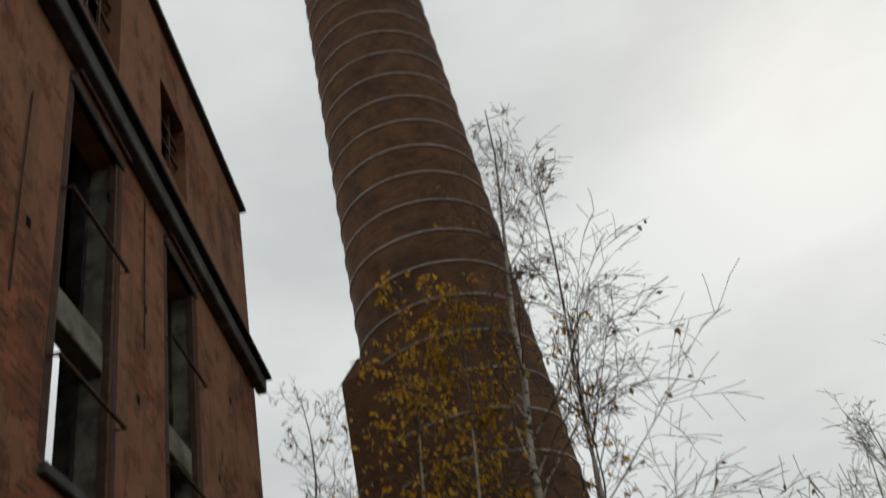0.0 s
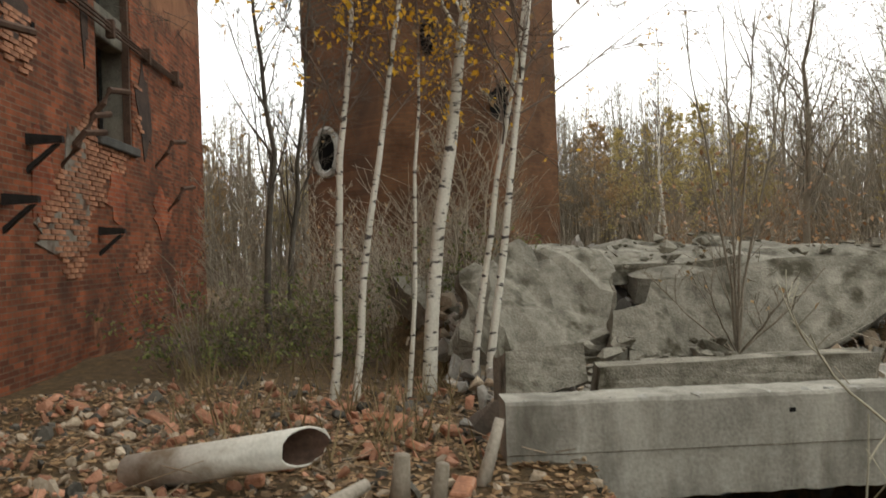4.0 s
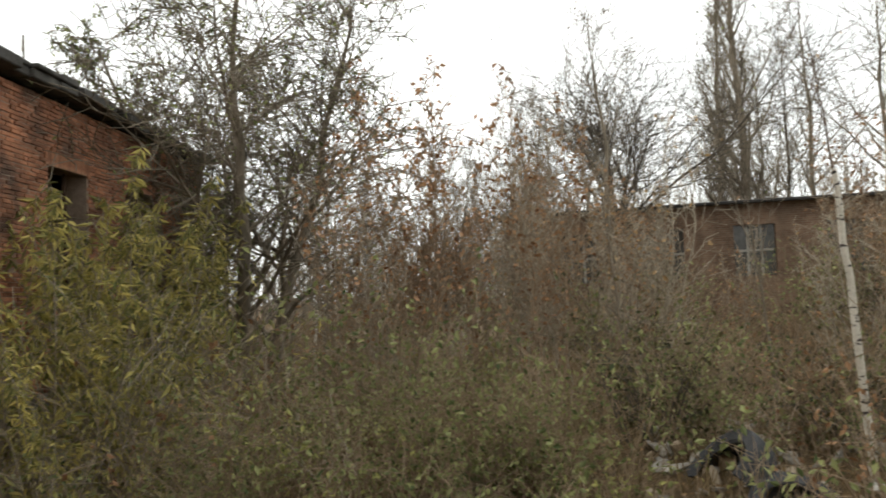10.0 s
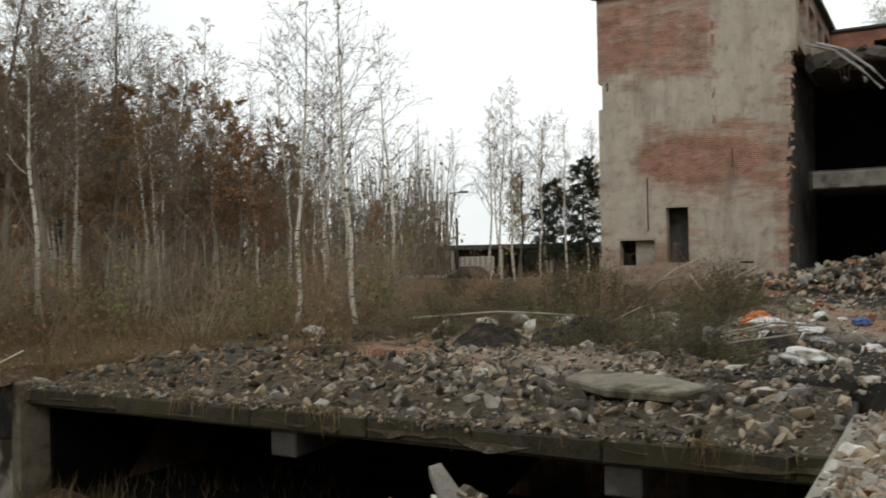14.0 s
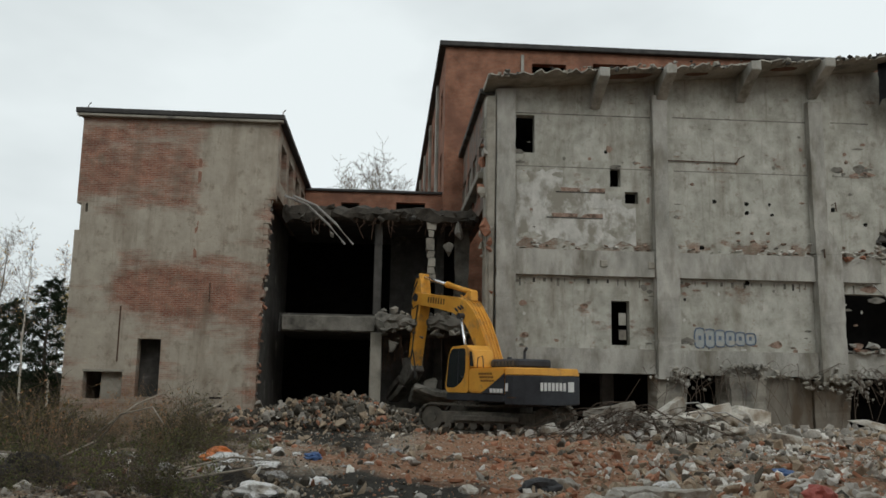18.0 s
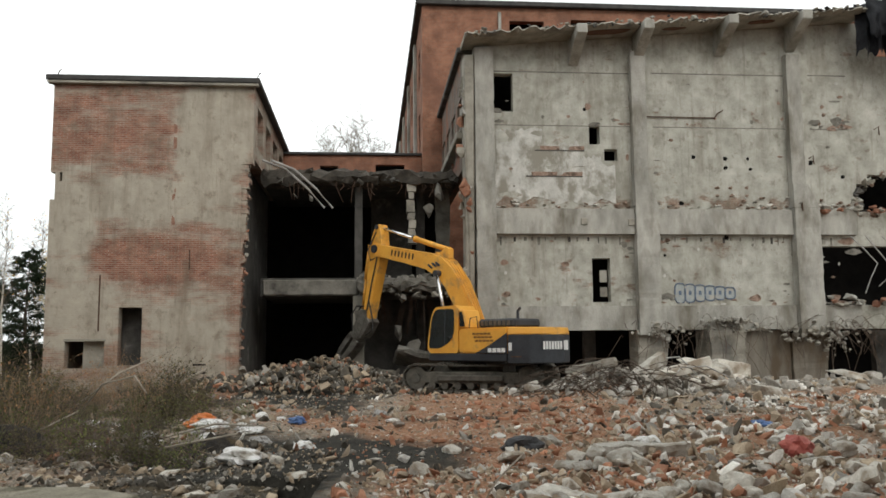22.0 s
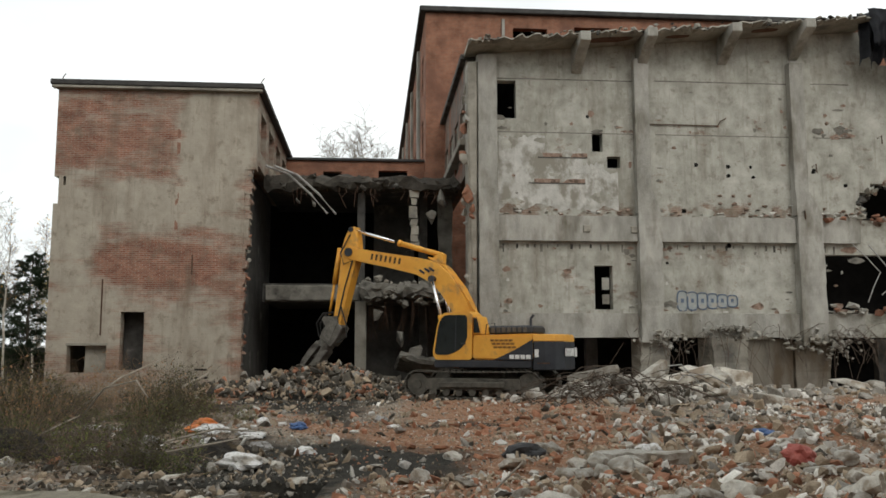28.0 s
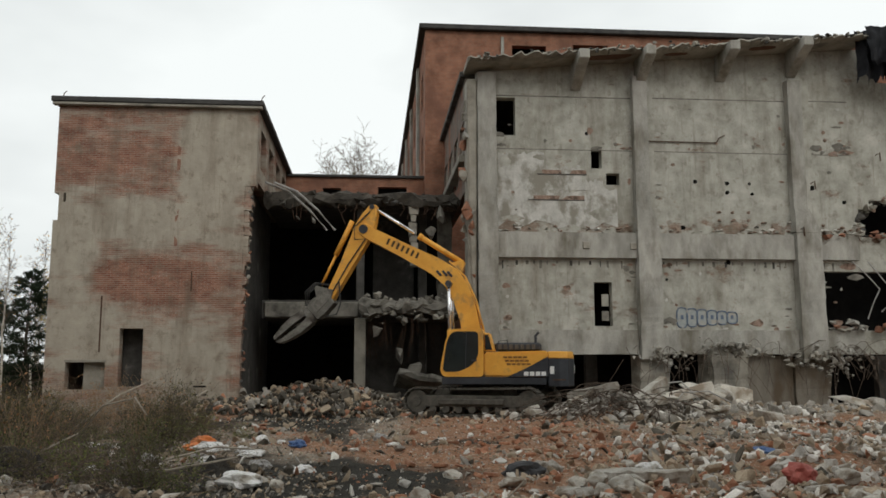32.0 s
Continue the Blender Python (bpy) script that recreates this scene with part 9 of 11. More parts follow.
    broken_plate(5, ((0.0, 0.0), (-0.72, 0.04), (-0.75, 0.36), (-0.1, 0.4)), 0.5, lean(8.32, -1.5, 0.14, 14, 6, 8), 0.03)
    broken_plate(6, ((0.0, 0.0), (-2.3, 0.0), (-2.3, 0.36), (-0.05, 0.32)), 0.4, lean(7.55, -1.3, 0.2, 3, -1), 0.035)
    broken_plate(7, ((0.0, 0.0), (-0.8, 0.05), (-0.7, 0.7), (-0.1, 0.6)), 0.3, lean(6.95, -3.1, 0.14, 30, 0), 0.05)
    broken_plate(8, ((0.0, 0.0), (-2.0, 0.0), (-2.1, 1.0), (0.0, 0.9)), 0.26, lean(3.2, -4.4, 0.7, 60, -8, 6), 0.06)
    broken_plate(9, ((0.0, 0.0), (-1.2, 0.0), (-1.3, 0.8), (0.0, 0.8)), 0.26, lean(2.2, -3.6, 0.1, 50, 12, 4), 0.06)
    broken_plate(10, ((0.0, 0.0), (-0.9, 0.02), (-0.95, 0.16), (-0.05, 0.16)), 0.4, lean(4.9, -6.0, 1.45, 8, -20, -14), 0.03)
    # crumbled layers in the gap between the plates and at their feet
    for i in range(120):
        bm = bmesh.new()
        x, y = rng.uniform(5.6, 7.9), rng.uniform(-2.95, -1.75)
        lump(bm, (x, y, 0.14 + 0.42 * smooth(-1.9, -2.9, y) * rng.random()), rng.choice((rng.uniform(0.03, 0.07), rng.uniform(0.05, 0.16))), rng, 0.55)
        solid("concrete_lump", bm, SLAB, "rough lump of broken concrete between the slabs", "rubble", GF, "lumps on the slabs")
    for i in range(130):
        bm = bmesh.new()
        x, y = rng.uniform(2.6, 8.6), rng.uniform(-5.6, -3.5)
        z = 1.1 + 0.16 * (-3.9 - y) + 0.12 * (5 - abs(x - 5.2)) * 0.4 - (0.5 if x > 7.3 else 0)
        lump(bm, (x, y, z), rng.choice((rng.uniform(0.02, 0.06), rng.uniform(0.02, 0.06), rng.uniform(0.03, 0.16))), rng, 0.6)
        solid("concrete_lump", bm, SLAB, "rough lump of broken concrete on the slabs", "rubble", GF, "lumps on the slabs")
    broken_plate(11, ((0.0, 0.0), (-1.6, 0.0), (-1.5, 0.9), (0.1, 1.0)), 0.3, lean(8.7, -5.0, 0.35, 55, 25, 5), 0.08)


SLAB = mat("broken_slab_concrete", (0.095, 0.084, 0.062), (0.345, 0.318, 0.255), 2.6, fine=55, stain=(0.06, 0.052, 0.032), stain_scale=2.4, stain_lo=0.50, stain_hi=0.64, bump=0.7, bump_dist=0.03)


deck_things()


# ---- the demolition excavator ----
PAINT = mat("worn_yellow_paint", (0.62, 0.275, 0.03), (0.77, 0.39, 0.055), 1.5, rough=0.5, bump=0.06, stain=(0.24, 0.155, 0.075), stain_scale=2.2, stain_lo=0.54, stain_hi=0.76, spec=0.4)
PANEL = mat("dark_grey_panel", (0.018, 0.02, 0.024), (0.045, 0.048, 0.055), 1.5, rough=0.5, bump=0.05, stain=(0.11, 0.10, 0.09), stain_scale=1.2, stain_lo=0.6, stain_hi=0.85)
VENT = mat("dark_ochre_vent", (0.16, 0.075, 0.015), (0.25, 0.12, 0.03), 3.0, rough=0.6, bump=0.0)
TRACK_STEEL = mat("muddy_track_steel", (0.045, 0.042, 0.036), (0.16, 0.145, 0.12), 3.0, rough=0.75, metal=0.3, bump=0.4)
TOOL_STEEL = mat("worn_tool_steel", (0.09, 0.083, 0.07), (0.26, 0.245, 0.215), 2.5, rough=0.55, metal=0.5, bump=0.3, stain=(0.08, 0.07, 0.06), stain_scale=1.5)
CHROME = mat("chromed_rod", (0.75, 0.75, 0.75), (0.9, 0.9, 0.9), 2.0, rough=0.25, metal=0.9, bump=0.0)
RUBBER = mat("black_rubber_hose", (0.015, 0.015, 0.015), (0.05, 0.048, 0.045), 4.0, rough=0.7, bump=0.1)
WHITE_MARK = mat("white_marking", (0.6, 0.6, 0.58), (0.8, 0.8, 0.78), 4.0, bump=0.0)
DARK_MARK = mat("dark_marking", (0.05, 0.03, 0.01), (0.09, 0.06, 0.03), 4.0, bump=0.0)
CAB_GLASS = mat("dark_cab_glass", (0.012, 0.016, 0.017), (0.03, 0.036, 0.036), 1.0, rough=0.06, bump=0.0, spec=0.7)

EX_ROOT = Matrix.Translation((1.7, 31.3, -0.06)) @ Matrix.Rotation(math.pi, 4, "Z")
EX_FOOT = (0.2, 1.95)
BOOM_LEN, MID_PIN = 6.5, (2.74, 1.03)
ARM_TOP, ARM_TIP = (-0.905, 0.118), 3.1
#                  t     swing  boom   arm    tool
EX_MOVES = (
    (0.0, 50.0, 52.0, -55.0, -70.0), (15.5, 51.0, 51.0, -56.0, -68.0), (17.5, 58.0, 31.5, -79.5, -36.0), (18.5, 58.0, 30.3, -80.5, -31.0),
    (20.5, 58.0, 30.3, -80.5, -30.0), (21.0, 56.0, 31.0, -79.0, -33.0), (21.5, 51.0, 33.1, -77.0, -38.0), (22.0, 44.0, 34.0, -77.3, -41.0),
    (22.5, 35.5, 34.7, -77.7, -45.0), (23.0, 27.5, 35.8, -77.6, -51.0), (23.5, 27.0, 36.9, -77.0, -51.0), (24.0, 27.0, 37.0, -76.5, -51.0),
    (24.5, 26.5, 38.8, -75.0, -53.0), (26.5, 25.0, 33.9, -78.0, -45.3), (28.5, 25.0, 33.3, -78.4, -47.0), (29.0, 24.5, 34.5, -77.0, -46.7),
    (29.5, 21.5, 39.0, -72.5, -44.0), (30.0, 15.5, 46.4, -66.5, -37.7), (30.5, 11.5, 50.3, -63.5, -34.0), (31.0, 9.5, 48.8, -63.5, -35.6),
    (31.5, 9.0, 47.6, -63.0, -37.0), (32.0, 8.5, 48.6, -62.5, -36.2))


def planar(swing, x, z, ang, y=0.0):
    return Matrix.Rotation(radians(-swing), 4, "Z") @ Matrix.Translation((x, y, z)) @ Matrix.Rotation(radians(-ang), 4, "Y")


def turn2(p, ang, o):
    c, s = math.cos(radians(ang)), math.sin(radians(ang))
    return (o[0] + p[0] * c - p[1] * s, o[1] + p[0] * s + p[1] * c)


def ex_pose(swing, boom, arm, tool):
    """Where each moving part of the excavator is, in the excavator's own space."""
    out = {"house": Matrix.Rotation(radians(-swing), 4, "Z")}
    out["boom"] = planar(swing, *EX_FOOT, boom)
    piv = turn2((BOOM_LEN, 0), boom, EX_FOOT)
    out["arm"] = planar(swing, *piv, arm)
    tip = turn2((ARM_TIP, 0), arm, piv)
    out["tool"] = planar(swing, *tip, tool)
    top = turn2(ARM_TOP, arm, piv)
    root = turn2((3.05, 1.92), boom, EX_FOOT)
    a = math.degrees(math.atan2(top[1] - root[1], top[0] - root[0]))
    out["arm_cylinder"] = planar(swing, *root, a)
    out["arm_rod"] = planar(swing, *top, a)
    mid = turn2(MID_PIN, boom, EX_FOOT)
    low = (1.15, 1.25)
    a = math.degrees(math.atan2(mid[1] - low[1], mid[0] - low[0]))
    for k, y in (("l", 0.42), ("r", -0.42)):
        out["boom_cylinder_" + k] = planar(swing, *low, a, y)
        out["boom_rod_" + k] = planar(swing, *mid, a, y)
    knee = turn2((ARM_TIP - 0.42, 0.52), arm, piv)
    start = turn2((-0.1, 0.62), arm, piv)
    a = math.degrees(math.atan2(knee[1] - start[1], knee[0] - start[0]))
    out["tool_cylinder"] = planar(swing, *start, a)
    out["tool_link"] = planar(swing, *tip, arm)
    return out


EX_PARTS = {}


def excavator():
    ex = thing("excavator", "yellow crawler excavator with a demolition crusher on its arm", "excavator", EX_ROOT)
    tm = Matrix.Rotation(radians(-20), 4, "Z")
    # undercarriage
    bm = bmesh.new()
    box(bm, -1.0, 1.0, -0.9, 0.9, 0.45, 0.85)
    tube(bm, (0, 0, 0.8), (0, 0, 1.05), 0.75, 0.75, 24)
    part("undercarriage", bm, TRACK_STEEL, ex, m=tm)
    shoe = link_mesh("track_shoe", bevel_shoe(), TRACK_STEEL)
    for side in (1.34, -1.34):
        bm = bmesh.new()
        box(bm, -1.75, 1.75, side - 0.2, side + 0.2, 0.28, 0.68)
        box(bm, -1.2, 1.2, side - 0.32, side + 0.32, 0.36, 0.56)
        part("track_frame", bevel(bm, 0.03), TRACK_STEEL, ex, m=tm)
        for x, r in ((-2.02, 0.40), (2.02, 0.40)):
            bm = bmesh.new()
            tube(bm, (x, side - 0.18, 0.47), (x, side + 0.18, 0.47), r, r, 20)
            tube(bm, (x, side - 0.26, 0.47), (x, side + 0.26, 0.47), 0.16, 0.16, 14)
            part("sprocket" if x < 0 else "idler", bm, TRACK_STEEL, ex, m=tm)
        for i in range(7):
            x = -1.45 + i * 0.48
            bm = bmesh.new()
            tube(bm, (x, side - 0.2, 0.2), (x, side + 0.2, 0.2), 0.13, 0.13, 12)
            part("roller", bm, TRACK_STEEL, ex, m=tm)
        # shoes round the loop
        straight, rad = 4.04, 0.45
        loop = 2 * straight + 2 * math.pi * rad
        n = 48
        for i in range(n):
            s = loop * i / n
            if s < straight:
                x, z, w = -2.02 + s, 0.47 - rad, 180
            elif s < straight + math.pi * rad:
                q = (s - straight) / rad
                x, z, w = 2.02 + rad * math.sin(q), 0.47 - rad * math.cos(q), 180 - math.degrees(q)
            elif s < 2 * straight + math.pi * rad:
                q = s - straight - math.pi * rad
                x, z, w = 2.02 - q, 0.47 + rad - 0.03 * math.sin(math.pi * q / straight), 0
            else:
                q = (s - 2 * straight - math.pi * rad) / rad
                x, z, w = -2.02 - rad * math.sin(q), 0.47 + rad * math.cos(q), -math.degrees(q)
            part("track_shoe", shoe, TRACK_STEEL, ex, m=tm @ Matrix.Translation((x, side, z)) @ Matrix.Rotation(radians(w), 4, "Y"))
    # house: deck with engine, cab, counterweight
    bm = bmesh.new()
    prism(bm, ((-2.3, 1.05), (1.35, 1.05), (1.35, 1.32), (-2.3, 1.32)), -1.45, 1.45)
    house = part("house", bevel(bm, 0.03), PANEL, ex, "dark grey revolving deck")
    EX_PARTS["house"] = house
    bm = bmesh.new()
    prism(bm, ((-2.35, 1.325), (-0.13, 1.325), (-0.13, 2.18), (-2.35, 2.22)), 0.5, 1.47)
    part("side_cover", bevel(bm, 0.06, 2), PAINT, house, "yellow engine side cover")
    bm = bmesh.new()
    prism(bm, ((-2.35, 1.325), (1.3, 1.325), (1.3, 1.9), (0.3, 2.15), (-2.35, 2.22)), -1.47, -0.5)
    part("side_cover", bevel(bm, 0.06, 2), PAINT, house)
    part("engine_deck", boxed(-2.35, 0.1, -0.498, 0.498, 1.325, 2.2, 0.04), PAINT, house)
    part("engine_hood", boxed(-2.1, -0.45, -0.75, 0.75, 2.22, 2.52, 0.07), PANEL, house, "raised dark engine hood")
    for i in range(7):
        part("vent_slat", boxed(-1.9 + i * 0.2, -1.78 + i * 0.2, 0.752, 0.77, 2.28, 2.46), TRACK_STEEL, house)
    for k in range(3):
        for i in range(5):
            part("vent_slat", boxed(-1.75 + i * 0.17 + k * 0.06, -1.61 + i * 0.17 + k * 0.06, 1.472, 1.482, 1.72 + k * 0.12, 1.79 + k * 0.12), VENT, house)
    bm = bmesh.new()
    prism(bm, ((-2.2, 1.33), (-0.95, 1.33), (-1.6, 1.62), (-2.36, 2.02), (-2.36, 1.33)), 1.474, 1.484)
    part("dark_stripe", bm, PANEL, house)
    # counterweight with a rounded back
    bm = bmesh.new()
    pts = [(-2.36, 1.47), (-2.36, -1.47), (-2.75, -1.42), (-3.05, -1.15), (-3.22, -0.6), (-3.25, 0.0), (-3.22, 0.6), (-3.05, 1.15), (-2.75, 1.42)]
    lo = [bm.verts.new((x, y, 0.98)) for x, y in pts]
    mi = [bm.verts.new((x, y, 1.95)) for x, y in pts]
    bm.faces.new(lo)
    for i in range(len(pts)):
        j = (i + 1) % len(pts)
        bm.faces.new((lo[j], lo[i], mi[i], mi[j]))
    bm.faces.new(mi[::-1])
    part("counterweight", bevel(bm, 0.03), PANEL, house, "dark grey rounded counterweight")
    bm = bmesh.new()
    lo = [bm.verts.new((x, y, 1.95)) for x, y in pts]
    hi = [bm.verts.new((x * 0.99, y * 0.97, 2.2)) for x, y in pts]
    bm.faces.new(lo)
    for i in range(len(pts)):
        j = (i + 1) % len(pts)
        bm.faces.new((lo[j], lo[i], hi[i], hi[j]))
    bm.faces.new(hi[::-1])
    part("counterweight_top", bevel(bm, 0.03), PAINT, house, "yellow top band of the counterweight")
    # markings as plain bars
    part("emblem", boxed(-3.262, -3.252, -0.75, -0.5, 1.42, 1.75), WHITE_MARK, house, m=Matrix.Identity(4))
    for i in range(7):
        part("marking", boxed(-3.262, -3.252, -0.4 + i * 0.16, -0.29 + i * 0.16, 1.45, 1.72), WHITE_MARK, house)
    part("emblem", boxed(-2.56, -2.42, 1.476, 1.486, 1.42, 1.68), WHITE_MARK, house)
    for i in range(4):
        part("marking", boxed(-2.28 + i * 0.2, -2.12 + i * 0.2, 1.488, 1.496, 1.36, 1.5), WHITE_MARK, house)
    part("red_stripe", boxed(-2.95, -2.4, 1.45, 1.452, 1.2, 1.24), RUST, house)
    # cab
    side = ((-0.12, 1.325), (1.30, 1.325), (1.42, 1.55), (1.22, 2.6), (1.02, 2.98), (0.02, 3.02), (-0.12, 2.9))
    bm = bmesh.new()
    prism(bm, rounded(side, 0.14), 0.5, 1.46)
    part("cab", bevel(bm, 0.05, 2), PAINT, house, "yellow operator cab")
    bm = bmesh.new()
    prism(bm, rounded(((0.06, 2.05), (0.28, 1.72), (0.75, 1.5), (1.33, 1.5), (1.17, 2.58), (0.98, 2.9), (0.06, 2.9)), 0.16), 1.462, 1.474)
    part("cab_side_window", bm, CAB_GLASS, house, "dark tinted door window")
    bm = bmesh.new()
    prism(bm, rounded(((0.06, 2.05), (0.28, 1.72), (0.75, 1.5), (1.33, 1.5), (1.17, 2.58), (0.98, 2.9), (0.06, 2.9)), 0.16), 0.486, 0.498)
    part("cab_side_window", bm, CAB_GLASS, house)
    bm = bmesh.new()
    vs = [bm.verts.new(p) for p in ((1.43, 0.58, 1.6), (1.43, 1.38, 1.6), (1.235, 1.38, 2.58), (1.235, 0.58, 2.58))]
    bm.faces.new(vs)
    bmesh.ops.solidify(bm, geom=bm.faces[:], thickness=0.012)
    part("windscreen", bm, CAB_GLASS, house)
    v, f = ribbon_tube([(0.52, 1.482, 1.62), (0.5, 1.482, 2.2), (0.47, 1.482, 2.89)], 0.018, 5)
    part("door_post", raw_mesh("door_post", v, f, PANEL), PANEL, house)
    part("door_handle", boxed(0.12, 0.3, 1.47, 1.5, 1.86, 1.92, 0.01), PANEL, house)
    part("operator_seat", boxed(0.2, 0.75, 0.75, 1.2, 1.6, 2.45, 0.08), PANEL, house)
    part("cab_rear_window", boxed(-0.138, -0.124, 0.62, 1.34, 2.25, 2.8), CAB_GLASS, house)
    bm = bmesh.new()
    prism(bm, ((-0.5, 2.205), (-0.14, 2.205), (-0.14, 2.85), (-0.32, 2.85)), 0.55, 1.42)
    part("cab_rear_hatch", bevel(bm, 0.03), PAINT, house)
    bm = bmesh.new()
    prism(bm, ((-0.42, 2.26), (-0.17, 2.26), (-0.17, 2.78), (-0.29, 2.78)), 1.422, 1.434)
    part("cab_rear_glass", bm, CAB_GLASS, house)
    v, f = ribbon_tube([(-1.9, 0.3, 2.5), (-1.9, 0.3, 2.78), (-2.02, 0.3, 2.9)], 0.05, 8)
    part("exhaust", raw_mesh("exhaust", v, f, PANEL), PANEL, house)
    v, f = ribbon_tube([(-0.6, 1.4, 2.2), (-0.65, 1.4, 2.55), (-0.95, 1.4, 2.6), (-1.0, 1.4, 2.2)], 0.018, 6)
    part("handrail", raw_mesh("handrail", v, f, PANEL), PANEL, house)
    v, f = ribbon_tube([(1.2, -1.3, 1.9), (1.35, -1.4, 2.4), (1.35, -1.4, 2.6)], 0.02, 6)
    part("mirror_arm", raw_mesh("mirror_arm", v, f, PANEL), PANEL, house)
    part("mirror", boxed(1.3, 1.36, -1.5, -1.3, 2.4, 2.7, 0.02), PANEL, house)
    # boom
    outline = ((-0.28, 0.16), (0.35, 0.52), (0.95, 0.92), (1.6, 1.28), (2.3, 1.55), (2.95, 1.62), (3.6, 1.44), (4.8, 0.92), (6.2, 0.34), (6.62, 0.2), (6.7, -0.05), (6.55, -0.24),
               (6.2, -0.2), (4.7, 0.38), (3.5, 0.82), (2.8, 0.9), (2.2, 0.78), (1.5, 0.45), (0.85, 0.05), (0.3, -0.28), (-0.15, -0.3), (-0.32, -0.05))
    bm = bmesh.new()
    prism(bm, outline, -0.3, 0.3)
    boom = part("boom", bevel(bm, 0.03), PAINT, ex, "yellow curved boom")
    EX_PARTS["boom"] = boom
    for i in range(7):
        for y in (0.302, -0.308):
            m = Matrix.Translation((4.35 + i * 0.19, y, 0.86 - i * 0.079)) @ Matrix.Rotation(radians(23), 4, "Y")
            part("marking", boxed(-0.045, 0.045, 0.0, 0.006, -0.12, 0.12), DARK_MARK, boom, m=m)
    bm = bmesh.new()
    tube(bm, (2.74, -0.55, 1.03), (2.74, 0.55, 1.03), 0.12, 0.12, 16)
    part("boom_pin", bm, PANEL, boom)
    bm = bmesh.new()
    tube(bm, (6.5, -0.36, 0), (6.5, 0.36, 0), 0.17, 0.17, 18)
    part("arm_pin", bm, PANEL, boom)
    for k in range(4):
        y = -0.22 + k * 0.15
        pts = [(0.1, y, 0.44), (0.7, y, 0.82 + 0.03 * k), (1.6, y, 1.34), (2.6, y, 1.66), (3.4, y, 1.6)]
        v, f = ribbon_tube(pts, 0.03, 6)
        part("hose", raw_mesh("hose", v, f, PAINT), PAINT, boom)
    bm = bmesh.new()
    prism(bm, ((2.8, 1.7), (3.3, 1.62), (3.12, 2.0), (2.98, 2.0)), -0.16, 0.16)
    part("cylinder_bracket", bm, PAINT, boom)
    for x, z in ((3.15, 1.18), (3.3, 1.02), (3.0, 1.3)):
        part("clamp", boxed(x - 0.13, x + 0.13, 0.302, 0.34, z - 0.04, z + 0.04, 0.01), PANEL, boom)
    # arm
    outline = ((-1.05, 0.02), (-0.95, 0.24), (-0.5, 0.34), (0.1, 0.40), (0.5, 0.32), (1.6, 0.21), (2.9, 0.15), (3.22, 0.12), (3.25, -0.12), (3.0, -0.18), (1.5, -0.26), (0.4, -0.34), (-0.2, -0.33), (-0.7, -0.18))
    bm = bmesh.new()
    prism(bm, outline, -0.24, 0.24)
    arm = part("arm", bevel(bm, 0.03), PAINT, ex, "yellow dipper arm")
    EX_PARTS["arm"] = arm
    for s in (0.26, -0.26):
        v, f = ribbon_tube([(-0.7, s, 0.1), (0.1, s * 1.3, 0.35), (0.5, s * 1.3, 0.1), (0.3, s * 1.2, -0.25), (1.4, s, -0.1), (2.6, s, -0.05)], 0.03, 6)
        part("hose", raw_mesh("hose", v, f, RUBBER), RUBBER, arm)
    v, f = ribbon_tube([(2.2, 0.25, -0.1), (2.9, 0.3, -0.55), (3.3, 0.3, -0.6), (3.6, 0.25, -0.2)], 0.03, 6)
    part("hose", raw_mesh("hose", v, f, RUBBER), RUBBER, arm)
    bm = bmesh.new()
    tube(bm, (ARM_TOP[0], -0.3, ARM_TOP[1]), (ARM_TOP[0], 0.3, ARM_TOP[1]), 0.1, 0.1, 14)
    part("cylinder_pin", bm, PANEL, arm)

    def cyl(name, r, length, material, label="", y=0.0):
        b = bmesh.new()
        tube(b, (0, y, 0), (length, y, 0), r, r, 14)
        if material is PAINT:
            tube(b, (length - 0.14, y, 0), (length, y, 0), r * 1.22, r * 1.22, 14)
        EX_PARTS[name] = part(name.rsplit("_l", 1)[0].rsplit("_r", 1)[0] if name.endswith(("_l", "_r")) else name, b, material, ex, label, smooth=True)
    cyl("arm_cylinder", 0.105, 1.95, PAINT, "yellow hydraulic cylinder barrel")
    b = bmesh.new()
    tube(b, (0, 0, 0), (-1.9, 0, 0), 0.06, 0.06, 12)
    EX_PARTS["arm_rod"] = part("arm_rod", b, CHROME, ex, "bright chromed piston rod", smooth=True)
    for k in "lr":
        b = bmesh.new()
        tube(b, (0, 0, 0), (1.75, 0, 0), 0.11, 0.11, 14)
        EX_PARTS["boom_cylinder_" + k] = part("boom_cylinder", b, PAINT, ex, smooth=True)
        b = bmesh.new()
        tube(b, (0, 0, 0), (-1.9, 0, 0), 0.065, 0.065, 12)
        EX_PARTS["boom_rod_" + k] = part("boom_rod", b, CHROME, ex, "bright chromed piston rod", smooth=True)
    b = bmesh.new()
    tube(b, (0, 0, 0), (1.45, 0, 0), 0.10, 0.10, 14)
    tube(b, (1.45, 0, 0), (2.7, 0, 0), 0.055, 0.055, 10)
    EX_PARTS["tool_cylinder"] = part("tool_cylinder", b, PAINT, ex, "yellow tool cylinder with a steel rod", smooth=True)
    b = bmesh.new()
    for y in (-0.33, 0.27):
        prism(b, ((-0.55, -0.05), (-0.4, 0.6), (-0.28, 0.62), (0.05, 0.35), (0.55, 0.3), (0.5, 0.12), (-0.3, -0.12)), y, y + 0.06)
    EX_PARTS["tool_link"] = part("tool_link", b, TOOL_STEEL, ex, "steel tipping link")
    # crusher
    b = bmesh.new()
